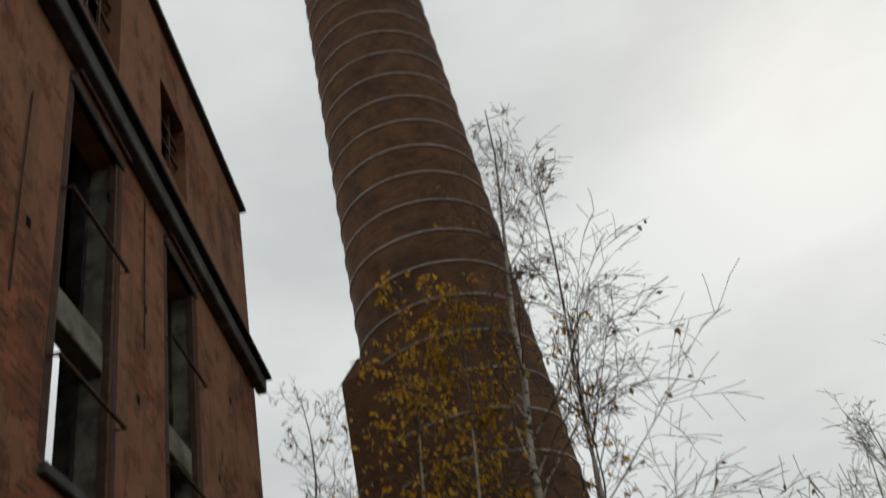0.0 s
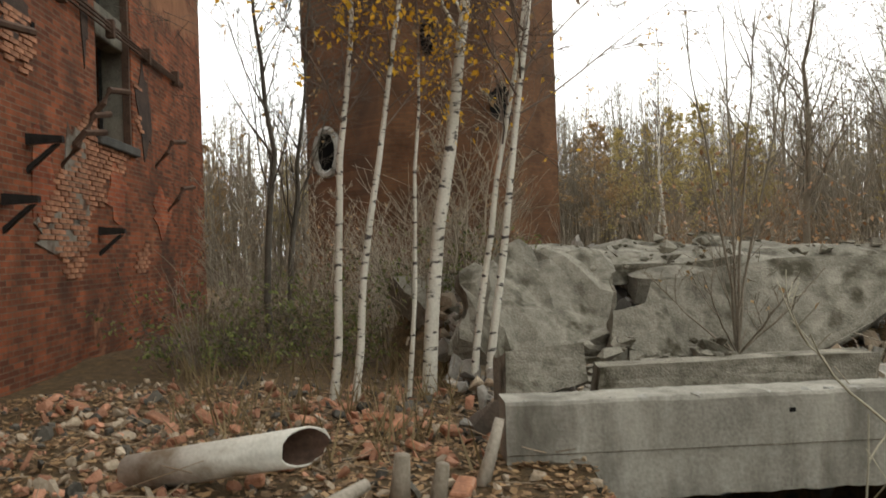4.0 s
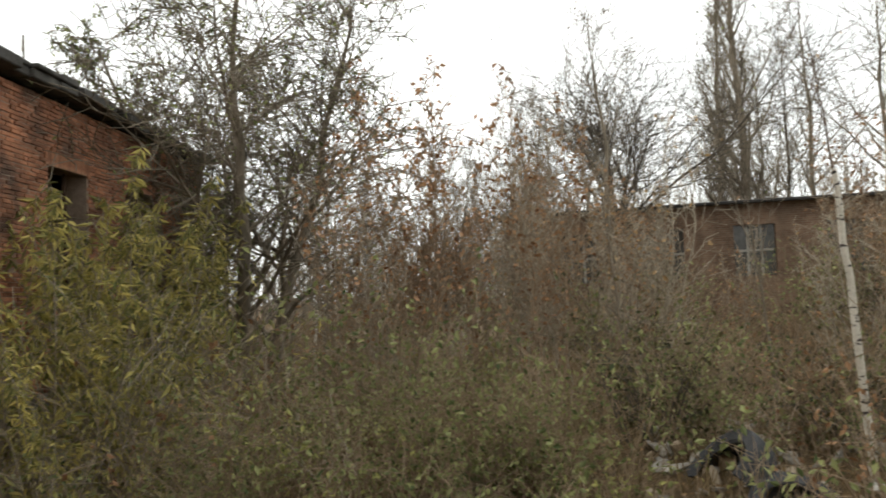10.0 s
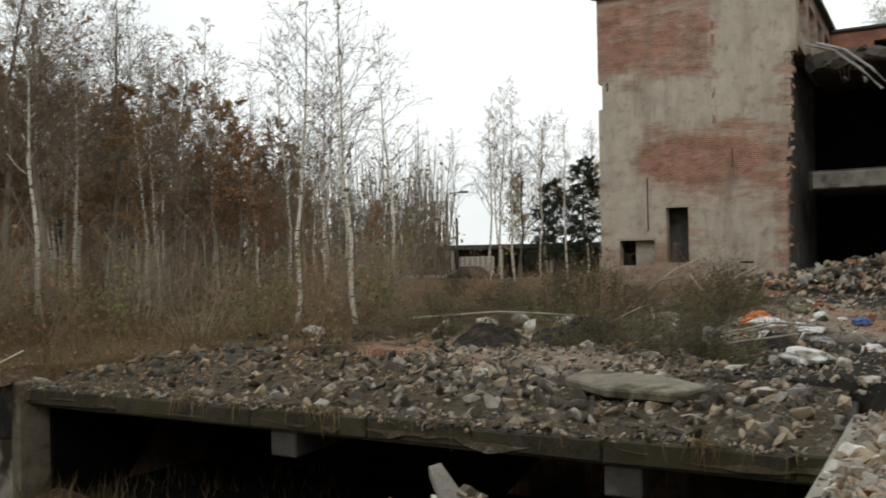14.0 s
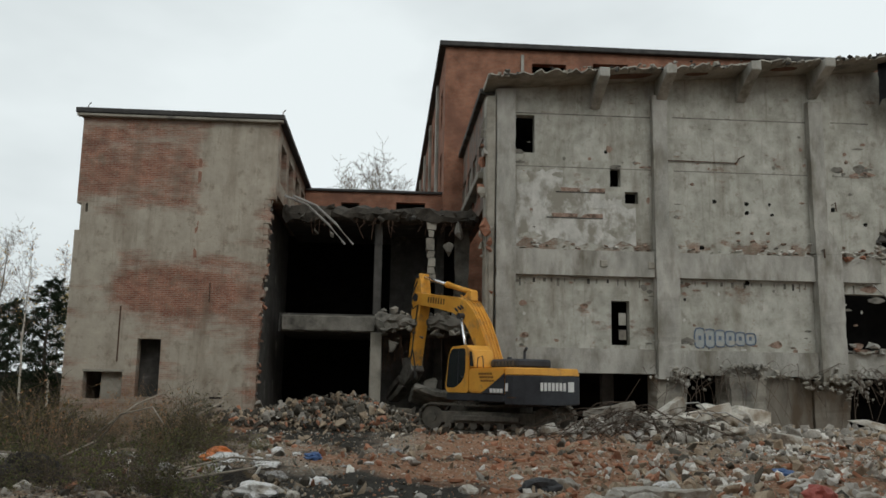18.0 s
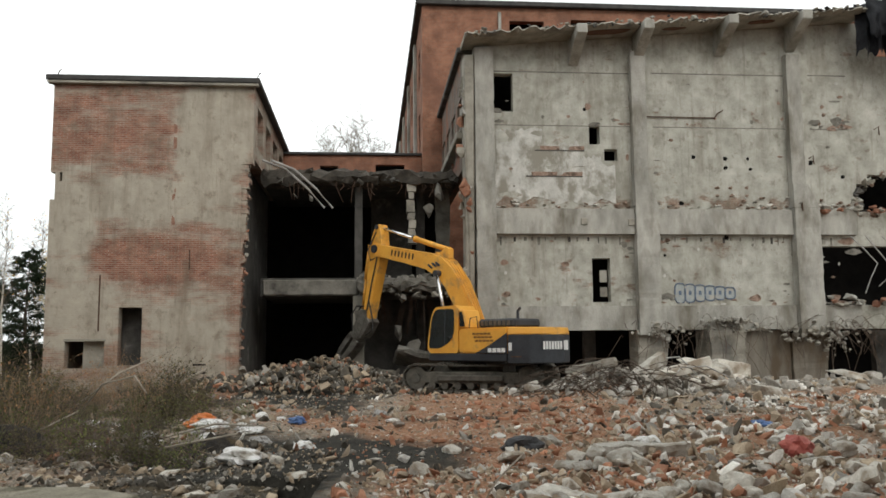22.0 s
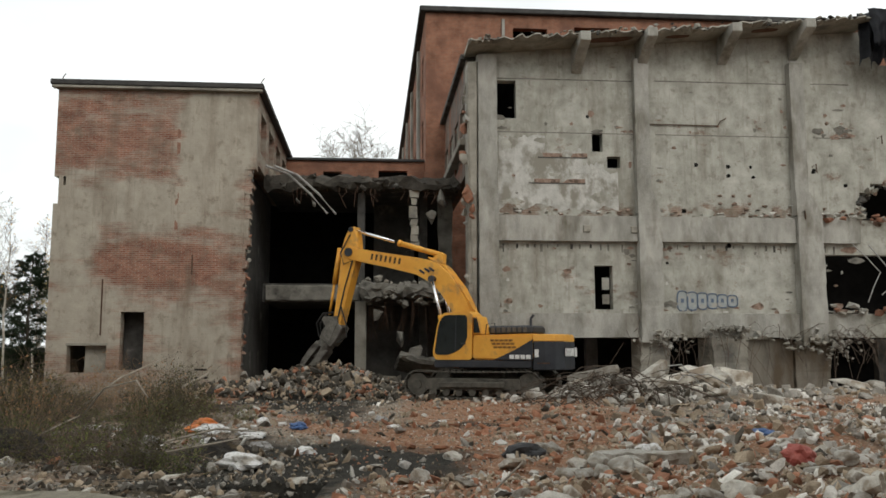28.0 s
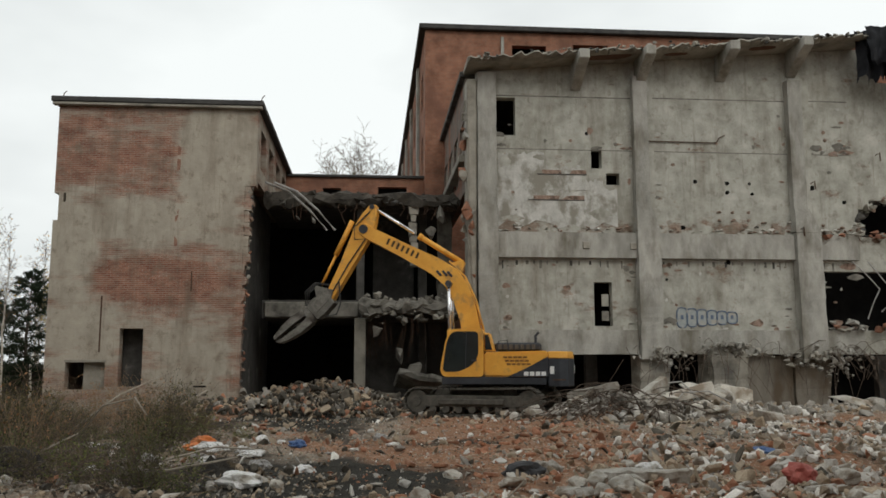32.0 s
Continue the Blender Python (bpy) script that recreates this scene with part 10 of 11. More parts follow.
    prism(b, ((-0.28, -0.22), (0.25, -0.34), (0.62, -0.34), (0.72, 0.3), (0.3, 0.42), (-0.28, 0.28)), -0.3, 0.3)
    tool = part("crusher", bevel(b, 0.03), TOOL_STEEL, ex, "grey steel concrete crusher with toothed jaws")
    EX_PARTS["tool"] = tool
    b = bmesh.new()
    tube(b, (0.66, 0, 0), (0.9, 0, 0), 0.33, 0.33, 18)
    for q in (-0.2, 0.0, 0.2):
        v, f = ribbon_tube([(-0.5, q, 0.45), (-0.1, q * 1.2, 0.85), (0.4, q * 1.3, 0.8), (0.72, q, 0.38)], 0.035, 6)
        part("hose", raw_mesh("hose", v, f, RUBBER), RUBBER, tool)
    part("rotator", b, TOOL_STEEL, tool)
    b = bmesh.new()
    prism(b, ((0.85, -0.33), (1.35, -0.37), (1.9, -0.30), (2.32, -0.20), (2.44, -0.02), (2.22, -0.05), (2.05, -0.12), (1.4, -0.13), (0.9, 0.02)), -0.26, 0.26)
    part("jaw", bevel(b, 0.03), TOOL_STEEL, tool)
    b = bmesh.new()
    prism(b, ((0.9, 0.06), (1.4, 0.09), (2.05, 0.09), (2.24, 0.02), (2.44, 0.02), (2.38, 0.18), (1.9, 0.30), (1.35, 0.37), (0.88, 0.33)), -0.26, 0.26)
    part("jaw", bevel(b, 0.03), TOOL_STEEL, tool)
    for i in range(4):
        b = bmesh.new()
        prism(b, ((1.34 + i * 0.2, -0.14), (1.48 + i * 0.2, -0.14), (1.41 + i * 0.2, -0.04)), -0.2, 0.2)
        part("tooth", b, TOOL_STEEL, tool)
    b = bmesh.new()
    tube(b, (0.95, 0, -0.28), (1.7, 0, 0.2), 0.08, 0.08, 12)
    part("jaw_cylinder", b, TRACK_STEEL, tool)
    for name, m in ex_pose(*EX_MOVES[0][1:]).items():
        EX_PARTS[name].matrix_basis = m
    return ex


def bevel_shoe():
    b = bmesh.new()
    box(b, -0.095, 0.095, -0.3, 0.3, -0.01, 0.03)
    box(b, 0.03, 0.055, -0.3, 0.3, 0.03, 0.065)
    return b


excavator()


# ---- rubble ----
def hull(seed, stretch):
    rng = random.Random(seed)
    bm = bmesh.new()
    for _ in range(15):
        p = Vector((rng.uniform(-1, 1), rng.uniform(-1, 1), rng.uniform(-1, 1)))
        p = p / max(p.length, 0.2) ** 0.75
        bm.verts.new((p.x * stretch[0], p.y * stretch[1], p.z * stretch[2]))
    res = bmesh.ops.convex_hull(bm, input=bm.verts[:])
    loose = [v for v in bm.verts if not v.link_faces]
    bmesh.ops.delete(bm, geom=loose, context="VERTS")
    bm.verts.ensure_lookup_table()
    out = ([v.co.copy() for v in bm.verts], [tuple(v.index for v in f.verts) for f in bm.faces])
    bm.verts.index_update()
    out = ([v.co.copy() for v in bm.verts], [tuple(v.index for v in f.verts) for f in bm.faces])
    bm.free()
    return out


SHAPES = [hull(500 + i, ((1, 0.85, 0.7), (1.2, 0.8, 0.55), (1.3, 0.95, 0.35), (1.5, 0.6, 0.45))[i % 4]) for i in range(16)]
BITS_PALE = mat("pale_rubble", (0.38, 0.355, 0.31), (0.76, 0.735, 0.68), 3.0, island=0.3, bump=0.4)
BITS_GREY = mat("grey_rubble", (0.17, 0.155, 0.13), (0.40, 0.37, 0.325), 3.0, island=0.3, bump=0.4)
BITS_RED = mat("brick_rubble", (0.24, 0.10, 0.055), (0.46, 0.24, 0.15), 3.0, island=0.35, bump=0.4)
BITS_TAN = mat("earthy_rubble", (0.19, 0.14, 0.09), (0.44, 0.36, 0.265), 3.0, island=0.3, bump=0.4)
BITS_DARK = mat("sooty_rubble", (0.035, 0.03, 0.024), (0.13, 0.115, 0.09), 3.0, island=0.35, bump=0.4)
CHUNK = mat("concrete_chunk", (0.32, 0.295, 0.25), (0.72, 0.69, 0.62), 3.0, vary=0.3, bump=0.6, bump_dist=0.04, stain=(0.25, 0.205, 0.155), stain_scale=1.5, stain_lo=0.46, stain_hi=0.62)


class Heap:
    def __init__(self, seed):
        self.r = random.Random(seed)
        self.v, self.f, self.s = [], [], []

    def drop(self, x, y, z, size, slot):
        r = self.r
        vs, fs = r.choice(SHAPES)
        m = Euler((r.uniform(-1.2, 1.2), r.uniform(-1.2, 1.2), r.uniform(0, 6.28))).to_matrix() * size
        base = len(self.v)
        o = Vector((x, y, z))
        self.v.extend([m @ p + o for p in vs])
        self.f.extend([tuple(i + base for i in q) for q in fs])
        self.s.extend([slot] * len(fs))

    def done(self, name, label):
        mats = (BITS_PALE, BITS_GREY, BITS_RED, BITS_TAN, BITS_DARK)
        return solid(name, raw_mesh(name, self.v, self.f, mats, False, self.s), mats, label, "rubble", kind="stuff")


def kind_of(r, x, y):
    """What the yard is strewn with at a place: a red brick-dust tongue, pale stone at the side, dark spoil."""
    red = math.exp(-((x - 1.2) / 3.4) ** 2 - ((y - 18) / 9.5) ** 2) + 0.3 * noise.noise((x * 0.3, y * 0.3, 4))
    pale = smooth(1.5, 8, x) * (1 - smooth(14, 26, y)) + 0.45 * (1 - smooth(8, 13, y)) + 0.3 * noise.noise((x * 0.4, y * 0.4, 9))
    q = r.random()
    if q < 0.42 * red:
        return 2
    if q < 0.42 * red + 0.45 * pale:
        return 0
    return r.choice((1, 1, 3, 3, 3, 3, 0, 2, 4, 4))


def yard_rubble():
    h = Heap(41)
    r = h.r
    n = 0
    while n < 22000:
        yaw = r.uniform(-31, 34)
        d = 4.5 + 27 * r.random() ** 1.75
        x, y = polar(yaw, d)
        if x < -1.2 and y < 12.2 or x < -9:
            continue
        q = NF.inverted() @ V(x, y, 0)
        if q.y > -0.6 or (math.hypot(x + 2.5, y - 13.7) < 3.0 and r.random() < 0.6):
            continue
        size = (r.uniform(0.009, 0.028) if r.random() < 0.92 else r.uniform(0.035, 0.10)) * (1 + 0.02 * d) * (1 + 0.4 * smooth(1.5, 6, x))
        h.drop(x, y, height(x, y) + size * 0.25, size, kind_of(r, x, y))
        n += 1
    # dense broken stone and brick along the pit's wall and over the near ground
    for i in range(7000):
        x, y = r.uniform(-1.15, 7.5), 3.2 + 8.5 * r.random() ** 1.1
        if x < -1.0 and y > 8.2 or math.hypot(x, y) < 4.4:
            continue
        size = abs(r.gauss(0.0, 0.034)) + 0.012
        h.drop(x, y, max(height(x, y), 0.05 if x < -0.9 else -9) + size * 0.25, min(size, 0.2), r.choice((0, 0, 3, 3, 3, 2, 3, 3)))
    # crumbs and stones that cover the top of the wall at the pit's edge
    for i in range(1500):
        y = r.uniform(3.0, 8.2)
        x = -1.3 + 0.55 * r.random() ** 0.7 - 0.061 * (y - 5.0)
        size = min(0.09, abs(r.gauss(0.0, 0.026)) + 0.008)
        h.drop(x, y, max(height(x, y), 0.055) + size * 0.3, size, r.choice((0, 1, 3, 3, 1, 3)))
    # the strip of pale gravel before the factory
    for i in range(4200):
        q = NF @ V(r.uniform(7, 20), -12.5 + 4.2 * r.gauss(0, 1) * 0.6, 0)
        size = abs(r.gauss(0.0, 0.04)) + 0.016
        h.drop(q.x, q.y, height(q.x, q.y) + size * 0.3, min(size, 0.24), r.choice((0, 0, 0, 1, 3)))
    # larger tan and pale stones on the right of the tongue of brick dust
    for i in range(1100):
        x, y = 1.0 + 8.5 * r.random(), 7.0 + 11 * r.random() ** 1.2
        size = min(0.24, abs(r.gauss(0.03, 0.06)) + 0.03) * (0.55 + 0.45 * smooth(0.5, 4, x))
        h.drop(x, y, height(x, y) + size * 0.35, size, r.choice((0, 3, 3, 3, 3, 2)))
    h.done("yard_rubble", "crushed brick and concrete rubble strewn over the yard")
    h = Heap(42)
    r = h.r
    for i in range(6800):
        x, y = r.uniform(-13.0, -1.6), r.uniform(7.05, 13.5)
        size = r.uniform(0.010, 0.036) if r.random() < 0.86 else r.uniform(0.04, 0.13)
        z = soil(x, y) if y < 12.2 else height(x, y)
        q = DK @ V(x, y, z)
        h.drop(q.x, q.y, q.z + size * 0.25, size, r.choice((1, 3, 4, 4, 3, 4, 3, 4, 4)) if x > -9 else r.choice((4, 4, 4, 3)))
    for i in range(1500):
        x = r.uniform(-12.9, -1.8)
        size = r.uniform(0.012, 0.05)
        q = DK @ V(x, 7.0 + r.uniform(-0.06, 0.2), -0.34 + 0.05 * noise.noise((x * 1.4, 2, 0)) + r.uniform(-0.05, 0.05))
        h.drop(q.x, q.y, q.z, size, r.choice((4, 4, 3, 3, 1)))
    for i in range(240):
        x, y = r.uniform(-8.5, -1.8), 7.2 + 3.6 * r.random()
        size = min(0.15, abs(r.gauss(0.03, 0.035)) + 0.02)
        q = DK @ V(x, y, soil(x, y))
        h.drop(q.x, q.y, q.z + size * 0.3, size, r.choice((1, 3, 4, 3, 1)))
    for i in range(1500):
        x, y = r.uniform(-9, -1.4), r.uniform(10.8, 13.2)
        size = min(0.10, abs(r.gauss(0.0, 0.024)) + 0.010)
        h.drop(x, y, max(height(x, y), soil_at(x, y) if y < 12 else -9) + size * 0.3, size, r.choice((1, 3, 3, 4, 4, 1)))
    h.done("deck_rubble", "grey broken stone lying on the sagging deck")
    h = Heap(43)
    r = h.r
    for i in range(3600):
        s, o = r.gauss(-4.0, 3.2), r.uniform(-5.5, 3.4)
        p = NF @ V(s, o, 0)
        if o > -0.2 and not (-7.2 < s < 1.0):
            continue
        size = min(0.42, abs(r.gauss(0.03, 0.07)) + 0.03)
        h.drop(p.x, p.y, height(p.x, p.y) + size * 0.4 + 0.5 * math.exp(-((s + 4.3) / 2.6) ** 2) * r.random(), size, r.choice((4, 4, 4, 1, 3, 3, 4, 3, 4, 1, 4, 2)))
    for i in range(2900):
        s, o = r.choice((r.gauss(6.0, 1.8), r.uniform(3, 18), r.uniform(9, 25))), r.gauss(-6.2, 0.9)
        if s > 8:
            o = r.gauss(-3.0, 1.5)
        p = NF @ V(s, o, 0)
        size = min(0.4, abs(r.gauss(0.06, 0.08)) + 0.03)
        h.drop(p.x, p.y, height(p.x, p.y) + size * 0.4, size, r.choice((1, 1, 4, 1, 0)) if s < 9 else r.choice((1, 1, 0, 3, 1)))
    h.done("breach_rubble", "heap of broken masonry at the foot of the breach")
    h = Heap(44)
    r = h.r
    for i in range(1500):
        x, y = r.gauss(-4.9, 2.4), r.gauss(5.2, 1.4)
        if x > -1.95 or y > 6.95:
            continue
        size = min(0.28, abs(r.gauss(0.05, 0.07)) + 0.03)
        h.drop(x, y, height(x, y) + size * 0.3, size, r.choice((0, 3, 1, 3, 4)))
    for i in range(900):
        x, y = r.uniform(-12.6, -6), r.uniform(-1, 6.5)
        size = min(0.22, abs(r.gauss(0.05, 0.06)) + 0.02)
        h.drop(x, y, height(x, y) + size * 0.3, size, r.choice((1, 3, 3, 1)))
    h.done("pit_rubble", "broken stone and earth in the old pit")
    h = Heap(45)
    r = h.r
    for i in range(2600):
        g = GF @ V(r.uniform(-1, 8.6), r.gauss(-4.6, 1.9), 0)
        l = GFI @ g
        if l.y > -2.9 and l.x < 4.2 or l.y > -0.5:
            continue
        size = min(0.25, abs(r.gauss(0.05, 0.06)) + 0.02)
        z = 0.13 if l.y > -4.2 else height(g.x, g.y)
        h.drop(g.x, g.y, z + size * 0.3 + 0.25 * r.random() * smooth(-2.5, -4.5, l.y), size, r.choice((1, 1, 3, 3, 1)))
    for i in range(700):
        x, y = r.uniform(0.9, 6.0), r.uniform(-11.5, -7.4)
        size = min(0.10, abs(r.gauss(0.02, 0.03)) + 0.012)
        h.drop(x, y, height(x, y) + size * 0.3, size, r.choice((2, 2, 3, 2, 4)))
    for i in range(1800):
        g = GF @ V(r.uniform(4.0, 8.3), r.uniform(-3.1, -1.5), 0)
        size = abs(r.gauss(0.0, 0.02)) + 0.012
        h.drop(g.x, g.y, 0.13 + size * 0.3, size, r.choice((1, 1, 3, 4, 3)))
    for i in range(1500):
        x, y = r.uniform(-0.4, 6.3), r.uniform(-12.5, -3.6)
        size = min(0.12, abs(r.gauss(0.02, 0.03)) + 0.012)
        h.drop(x, y, height(x, y) + size * 0.3, size * 0.7, r.choice((2, 3, 3, 4, 3, 4)))
    h.done("south_rubble", "broken concrete and brick crumbs among fallen leaves")


yard_rubble()


def chunks():
    """The larger pieces that can be told apart."""
    r = random.Random(46)
    meshes = []
    for i in range(10):
        vs, fs = SHAPES[i]
        bm = bmesh.new()
        bv = [bm.verts.new(p) for p in vs]
        for f in fs:
            bm.faces.new([bv[k] for k in f])
        bevel(bm, 0.06)
        meshes.append(link_mesh("concrete_chunk", bm, CHUNK))

    def place(x, y, size, z=None, label="rough chunk of pale grey concrete", up=0.35):
        zz = height(x, y) if z is None else z
        me = r.choice(meshes)
        m = Matrix.Translation((x, y, zz + size * up)) @ Euler((r.uniform(-0.35, 0.35), r.uniform(-0.35, 0.35), r.uniform(0, 6.28))).to_matrix().to_4x4() @ Matrix.Scale(size, 4)
        solid("concrete_chunk", me, CHUNK, label, "rubble", m, "concrete chunks")
    for i in range(78):
        yaw = r.choice((r.uniform(-30, -4), r.uniform(-30, -12), r.uniform(-14, 6)))
        d = 5.2 + 12 * r.random() ** 1.2
        x, y = polar(yaw, d)
        if x < -1.0:
            continue
        place(x, y, r.uniform(0.06, 0.17) * (1.0 if d < 9 else 1.3))
    for i in range(105):
        x, y = r.uniform(1.2, 9.5), 7.4 + 9 * r.random() ** 1.3
        place(x, y, r.choice((r.uniform(0.05, 0.11), r.uniform(0.06, 0.2))), None, "rough chunk of pale tan stone in brick dust")
    for i in range(90):
        x, y = r.uniform(0.8, 8.8), 8.2 + 8 * r.random() ** 1.2
        place(x, y, r.uniform(0.09, 0.26), None, "rough chunk of pale tan stone in brick dust")
    for i in range(22):
        x, y = r.uniform(-7, -1.8), r.uniform(9.4, 13.2)
        place(x, y, r.uniform(0.06, 0.17), soil_at(x, y) if y < 12.0 else None)
    for x, y, s in ((-9.1, 15.5, 0.4), (-9.8, 15.1, 0.32), (-8.4, 14.6, 0.36), (-10.4, 14.2, 0.3), (-7.6, 15.2, 0.42), (-6.4, 7.6, 0.36), (-6.0, 7.3, 0.3), (-5.6, 7.8, 0.24), (-4.8, 6.2, 0.34), (-4.4, 5.8, 0.26), (-3.9, 6.2, 0.3), (-12.3, 12.5, 0.28)):
        place(x, y, s)
    for i in range(26):
        p = NF @ V(r.gauss(6.5, 2.2), r.gauss(-6.0, 0.8), 0)
        place(p.x, p.y, r.uniform(0.25, 0.55))
    for i in range(12):
        p = NF @ V(r.gauss(-4.6, 2.6), r.uniform(-2.5, 1.5), 0)
        place(p.x, p.y, r.uniform(0.16, 0.36))
    for s, o, q in ((9.6, -3.6, 0.75), (10.2, -3.4, 0.7), (10.8, -3.2, 0.5), (15.0, -4.0, 0.6), (15.8, -4.2, 0.5)):
        p = NF @ V(s, o, 0)
        place(p.x, p.y, q)
    # long broken beams on the heap beside the excavator
    for s, o, l, t, tilt, yaw in ((8.3, -3.9, 3.2, 0.42, -13, 4), (6.6, -6.4, 2.0, 0.3, -20, 40), (10.9, -3.0, 1.5, 0.6, 8, 10), (4.6, -6.6, 1.8, 0.26, -12, -30), (7.2, -5.8, 1.4, 0.3, 25, 70)):
        bm = broken(-l / 2, l / 2, -t / 2, t / 2, -t / 2, t / 2, 0.05, 0.2, s)
        p = NF @ V(s, o, 0)
        m = Matrix.Translation((p.x, p.y, height(p.x, p.y) + 0.42)) @ Matrix.Rotation(radians(yaw + 4.5), 4, "Z") @ Matrix.Rotation(radians(tilt), 4, "Y")
        solid("broken_beam", bm, CHUNK, "broken length of concrete beam on the rubble heap", "beam", m, "broken beams")
    # a broken slab in the foreground
    bm = bmesh.new()
    bm = broken(-0.75, 0.75, -0.24, 0.24, -0.12, 0.1, 0.06, 0.12, 4.0)
    solid("broken_beam", bm, CHUNK, "broken length of concrete lying in the foreground", "beam", Matrix.Translation((3.1, 13.1, height(3.1, 13.1) + 0.08)) @ Matrix.Rotation(0.1, 4, "Z"), "broken beams")
    # tangled bars round the heap
    for i in range(110):
        p = NF @ V(r.gauss(5.4, 1.2), r.gauss(-7.2, 0.6), 0)
        z = height(p.x, p.y)
        pts = [V(p.x, p.y, z)]
        d = V(r.uniform(-0.4, 0.4), r.uniform(-0.2, 0.2), r.uniform(0.1, 0.35))
        for k in range(5):
            pts.append(pts[-1] + d)
            d += V(r.uniform(-0.2, 0.2), r.uniform(-0.1, 0.1), -0.13)
        rod("bent_rebar", pts, 0.016, REBAR, None, 4, label="bent rusty reinforcing bar on the heap", category="rebar", group="bent bars")
    for s0, s1, h in ((7.0, 9.0, 0.9), (7.6, 10.2, 0.7)):
        a, b = NF @ V(s0, -5.6, 0), NF @ V(s1, -4.6, 0)
        za = height(a.x, a.y)
        pts = [V(a.x, a.y, za + 0.2), a.lerp(b, 0.2) + V(0, 0, za + h), a.lerp(b, 0.6) + V(0, 0, za + h * 1.05), V(b.x, b.y, za + 0.3)]
        rod("bent_cable", pts, 0.025, CABLE, None, 5, label="pale bent cable arching over the rubble", category="cable")


chunks()


def bricks_loose():
    r = random.Random(47)
    brick = link_mesh("loose_brick", bevel(boxed(-0.125, 0.125, -0.06, 0.06, -0.033, 0.033), 0.012), BRICK_PIECE)
    half = link_mesh("loose_brick", bevel(boxed(-0.07, 0.06, -0.06, 0.06, -0.033, 0.033), 0.015), BRICK_PIECE)
    for i in range(60):
        if i < 24:
            x, y = r.uniform(0.9, 5.2), -6.2 - 4.2 * r.random()
        else:
            x, y = r.uniform(-0.5, 4), r.uniform(9, 24)
        m = Matrix.Translation((x, y, height(x, y) + 0.04)) @ Euler((r.gauss(0, 0.25), r.gauss(0, 0.25), r.uniform(0, 6.28))).to_matrix().to_4x4()
        solid("loose_brick", r.choice((brick, brick, half)), BRICK_PIECE, "loose orange-red brick lying on the ground", "brick", m, "loose bricks")


bricks_loose()


# ---- loose things of the yard, the pit and the bank ----
PIPE_WHITE = mat("dirty_white_pipe", (0.46, 0.43, 0.36), (0.68, 0.65, 0.57), 2.5, rough=0.6, bump=0.1, stain=(0.28, 0.22, 0.15), stain_scale=1.6)
SHEET_WHITE = mat("white_plastic_sheet", (0.55, 0.54, 0.52), (0.80, 0.79, 0.77), 2.0, rough=0.45, bump=0.3, stain=(0.35, 0.32, 0.27), stain_scale=2.0)
SHEET_BLUE = mat("blue_plastic_sheet", (0.03, 0.07, 0.18), (0.08, 0.15, 0.32), 2.0, rough=0.45, bump=0.3)
SHEET_RED = mat("faded_red_bag", (0.26, 0.05, 0.04), (0.42, 0.12, 0.09), 2.0, rough=0.6, bump=0.3)
SHEET_ORANGE = mat("orange_plastic", (0.5, 0.13, 0.03), (0.66, 0.22, 0.06), 2.0, rough=0.5, bump=0.2)
TYRE_RUBBER = mat("weathered_tyre", (0.02, 0.021, 0.023), (0.07, 0.07, 0.072), 3.0, rough=0.8, bump=0.4)
WOOD_RAW = mat("splintered_raw_wood", (0.26, 0.175, 0.095), (0.55, 0.42, 0.26), 6.0, stretch=(4, 4, 0.4), bump=0.6)
DEAD_WOOD = mat("grey_dead_wood", (0.20, 0.17, 0.13), (0.42, 0.37, 0.30), 3.0, stretch=(1, 1, 0.3), bump=0.4)


def broken_pipe():
    t = thing("broken_pipe", "dirty white broken pipe end lying on leaves", "pipe")
    a, b = V(3.3, -7.7, 0.10), V(2.02, -7.42, 0.34)
    d = (b - a).normalized()
    s = d.orthogonal().normalized()
    u = d.cross(s)
    r = random.Random(71)
    verts, faces, n = [], [], 22
    for rad in (0.12, 0.106):
        for e in (0, 1):
            for k in range(n):
                w = 2 * math.pi * k / n
                cut = (0.10 * math.sin(w + 0.6) + r.uniform(-0.02, 0.02)) if e else 0
                verts.append((b if e else a) + d * cut + (s * math.cos(w) + u * math.sin(w)) * rad)
    for k in range(n):
        j = (k + 1) % n
        faces += [(k, j, n + j, n + k), (2 * n + j, 2 * n + k, 3 * n + k, 3 * n + j), (n + k, n + j, 3 * n + j, 3 * n + k), (j, k, 2 * n + k, 2 * n + j)]
    faces.append(tuple(range(2 * n, 3 * n)))
    inner = [1 if min(f) >= 2 * n else 0 for f in faces]
    part("shell", raw_mesh("shell", verts, faces, (PIPE_WHITE, RUST), True, inner), PIPE_WHITE, t)


broken_pipe()


def crumpled(name, label, x, y, size, material, z=None, flat=0.4, seed=1):
    """A crumpled sheet or bag: a folded, closed skin."""
    r = random.Random(seed)
    bm = bmesh.new()
    bmesh.ops.create_icosphere(bm, subdivisions=3, radius=1.0)
    for v in bm.verts:
        p = v.co.copy()
        k = 1 + 0.45 * noise.noise(p * 1.7 + V(seed, 0, 0)) + 0.25 * abs(noise.noise(p * 4.1 + V(0, seed, 0)))
        v.co = Vector((p.x * k, p.y * k * 0.75, p.z * k * flat))
    m = Matrix.Translation((x, y, (height(x, y) if z is None else z) + size * flat * 0.6)) @ Matrix.Rotation(r.uniform(0, 6), 4, "Z") @ Matrix.Scale(size, 4)
    return solid(name, bm, material, label, "litter", m, "litter of the yard")


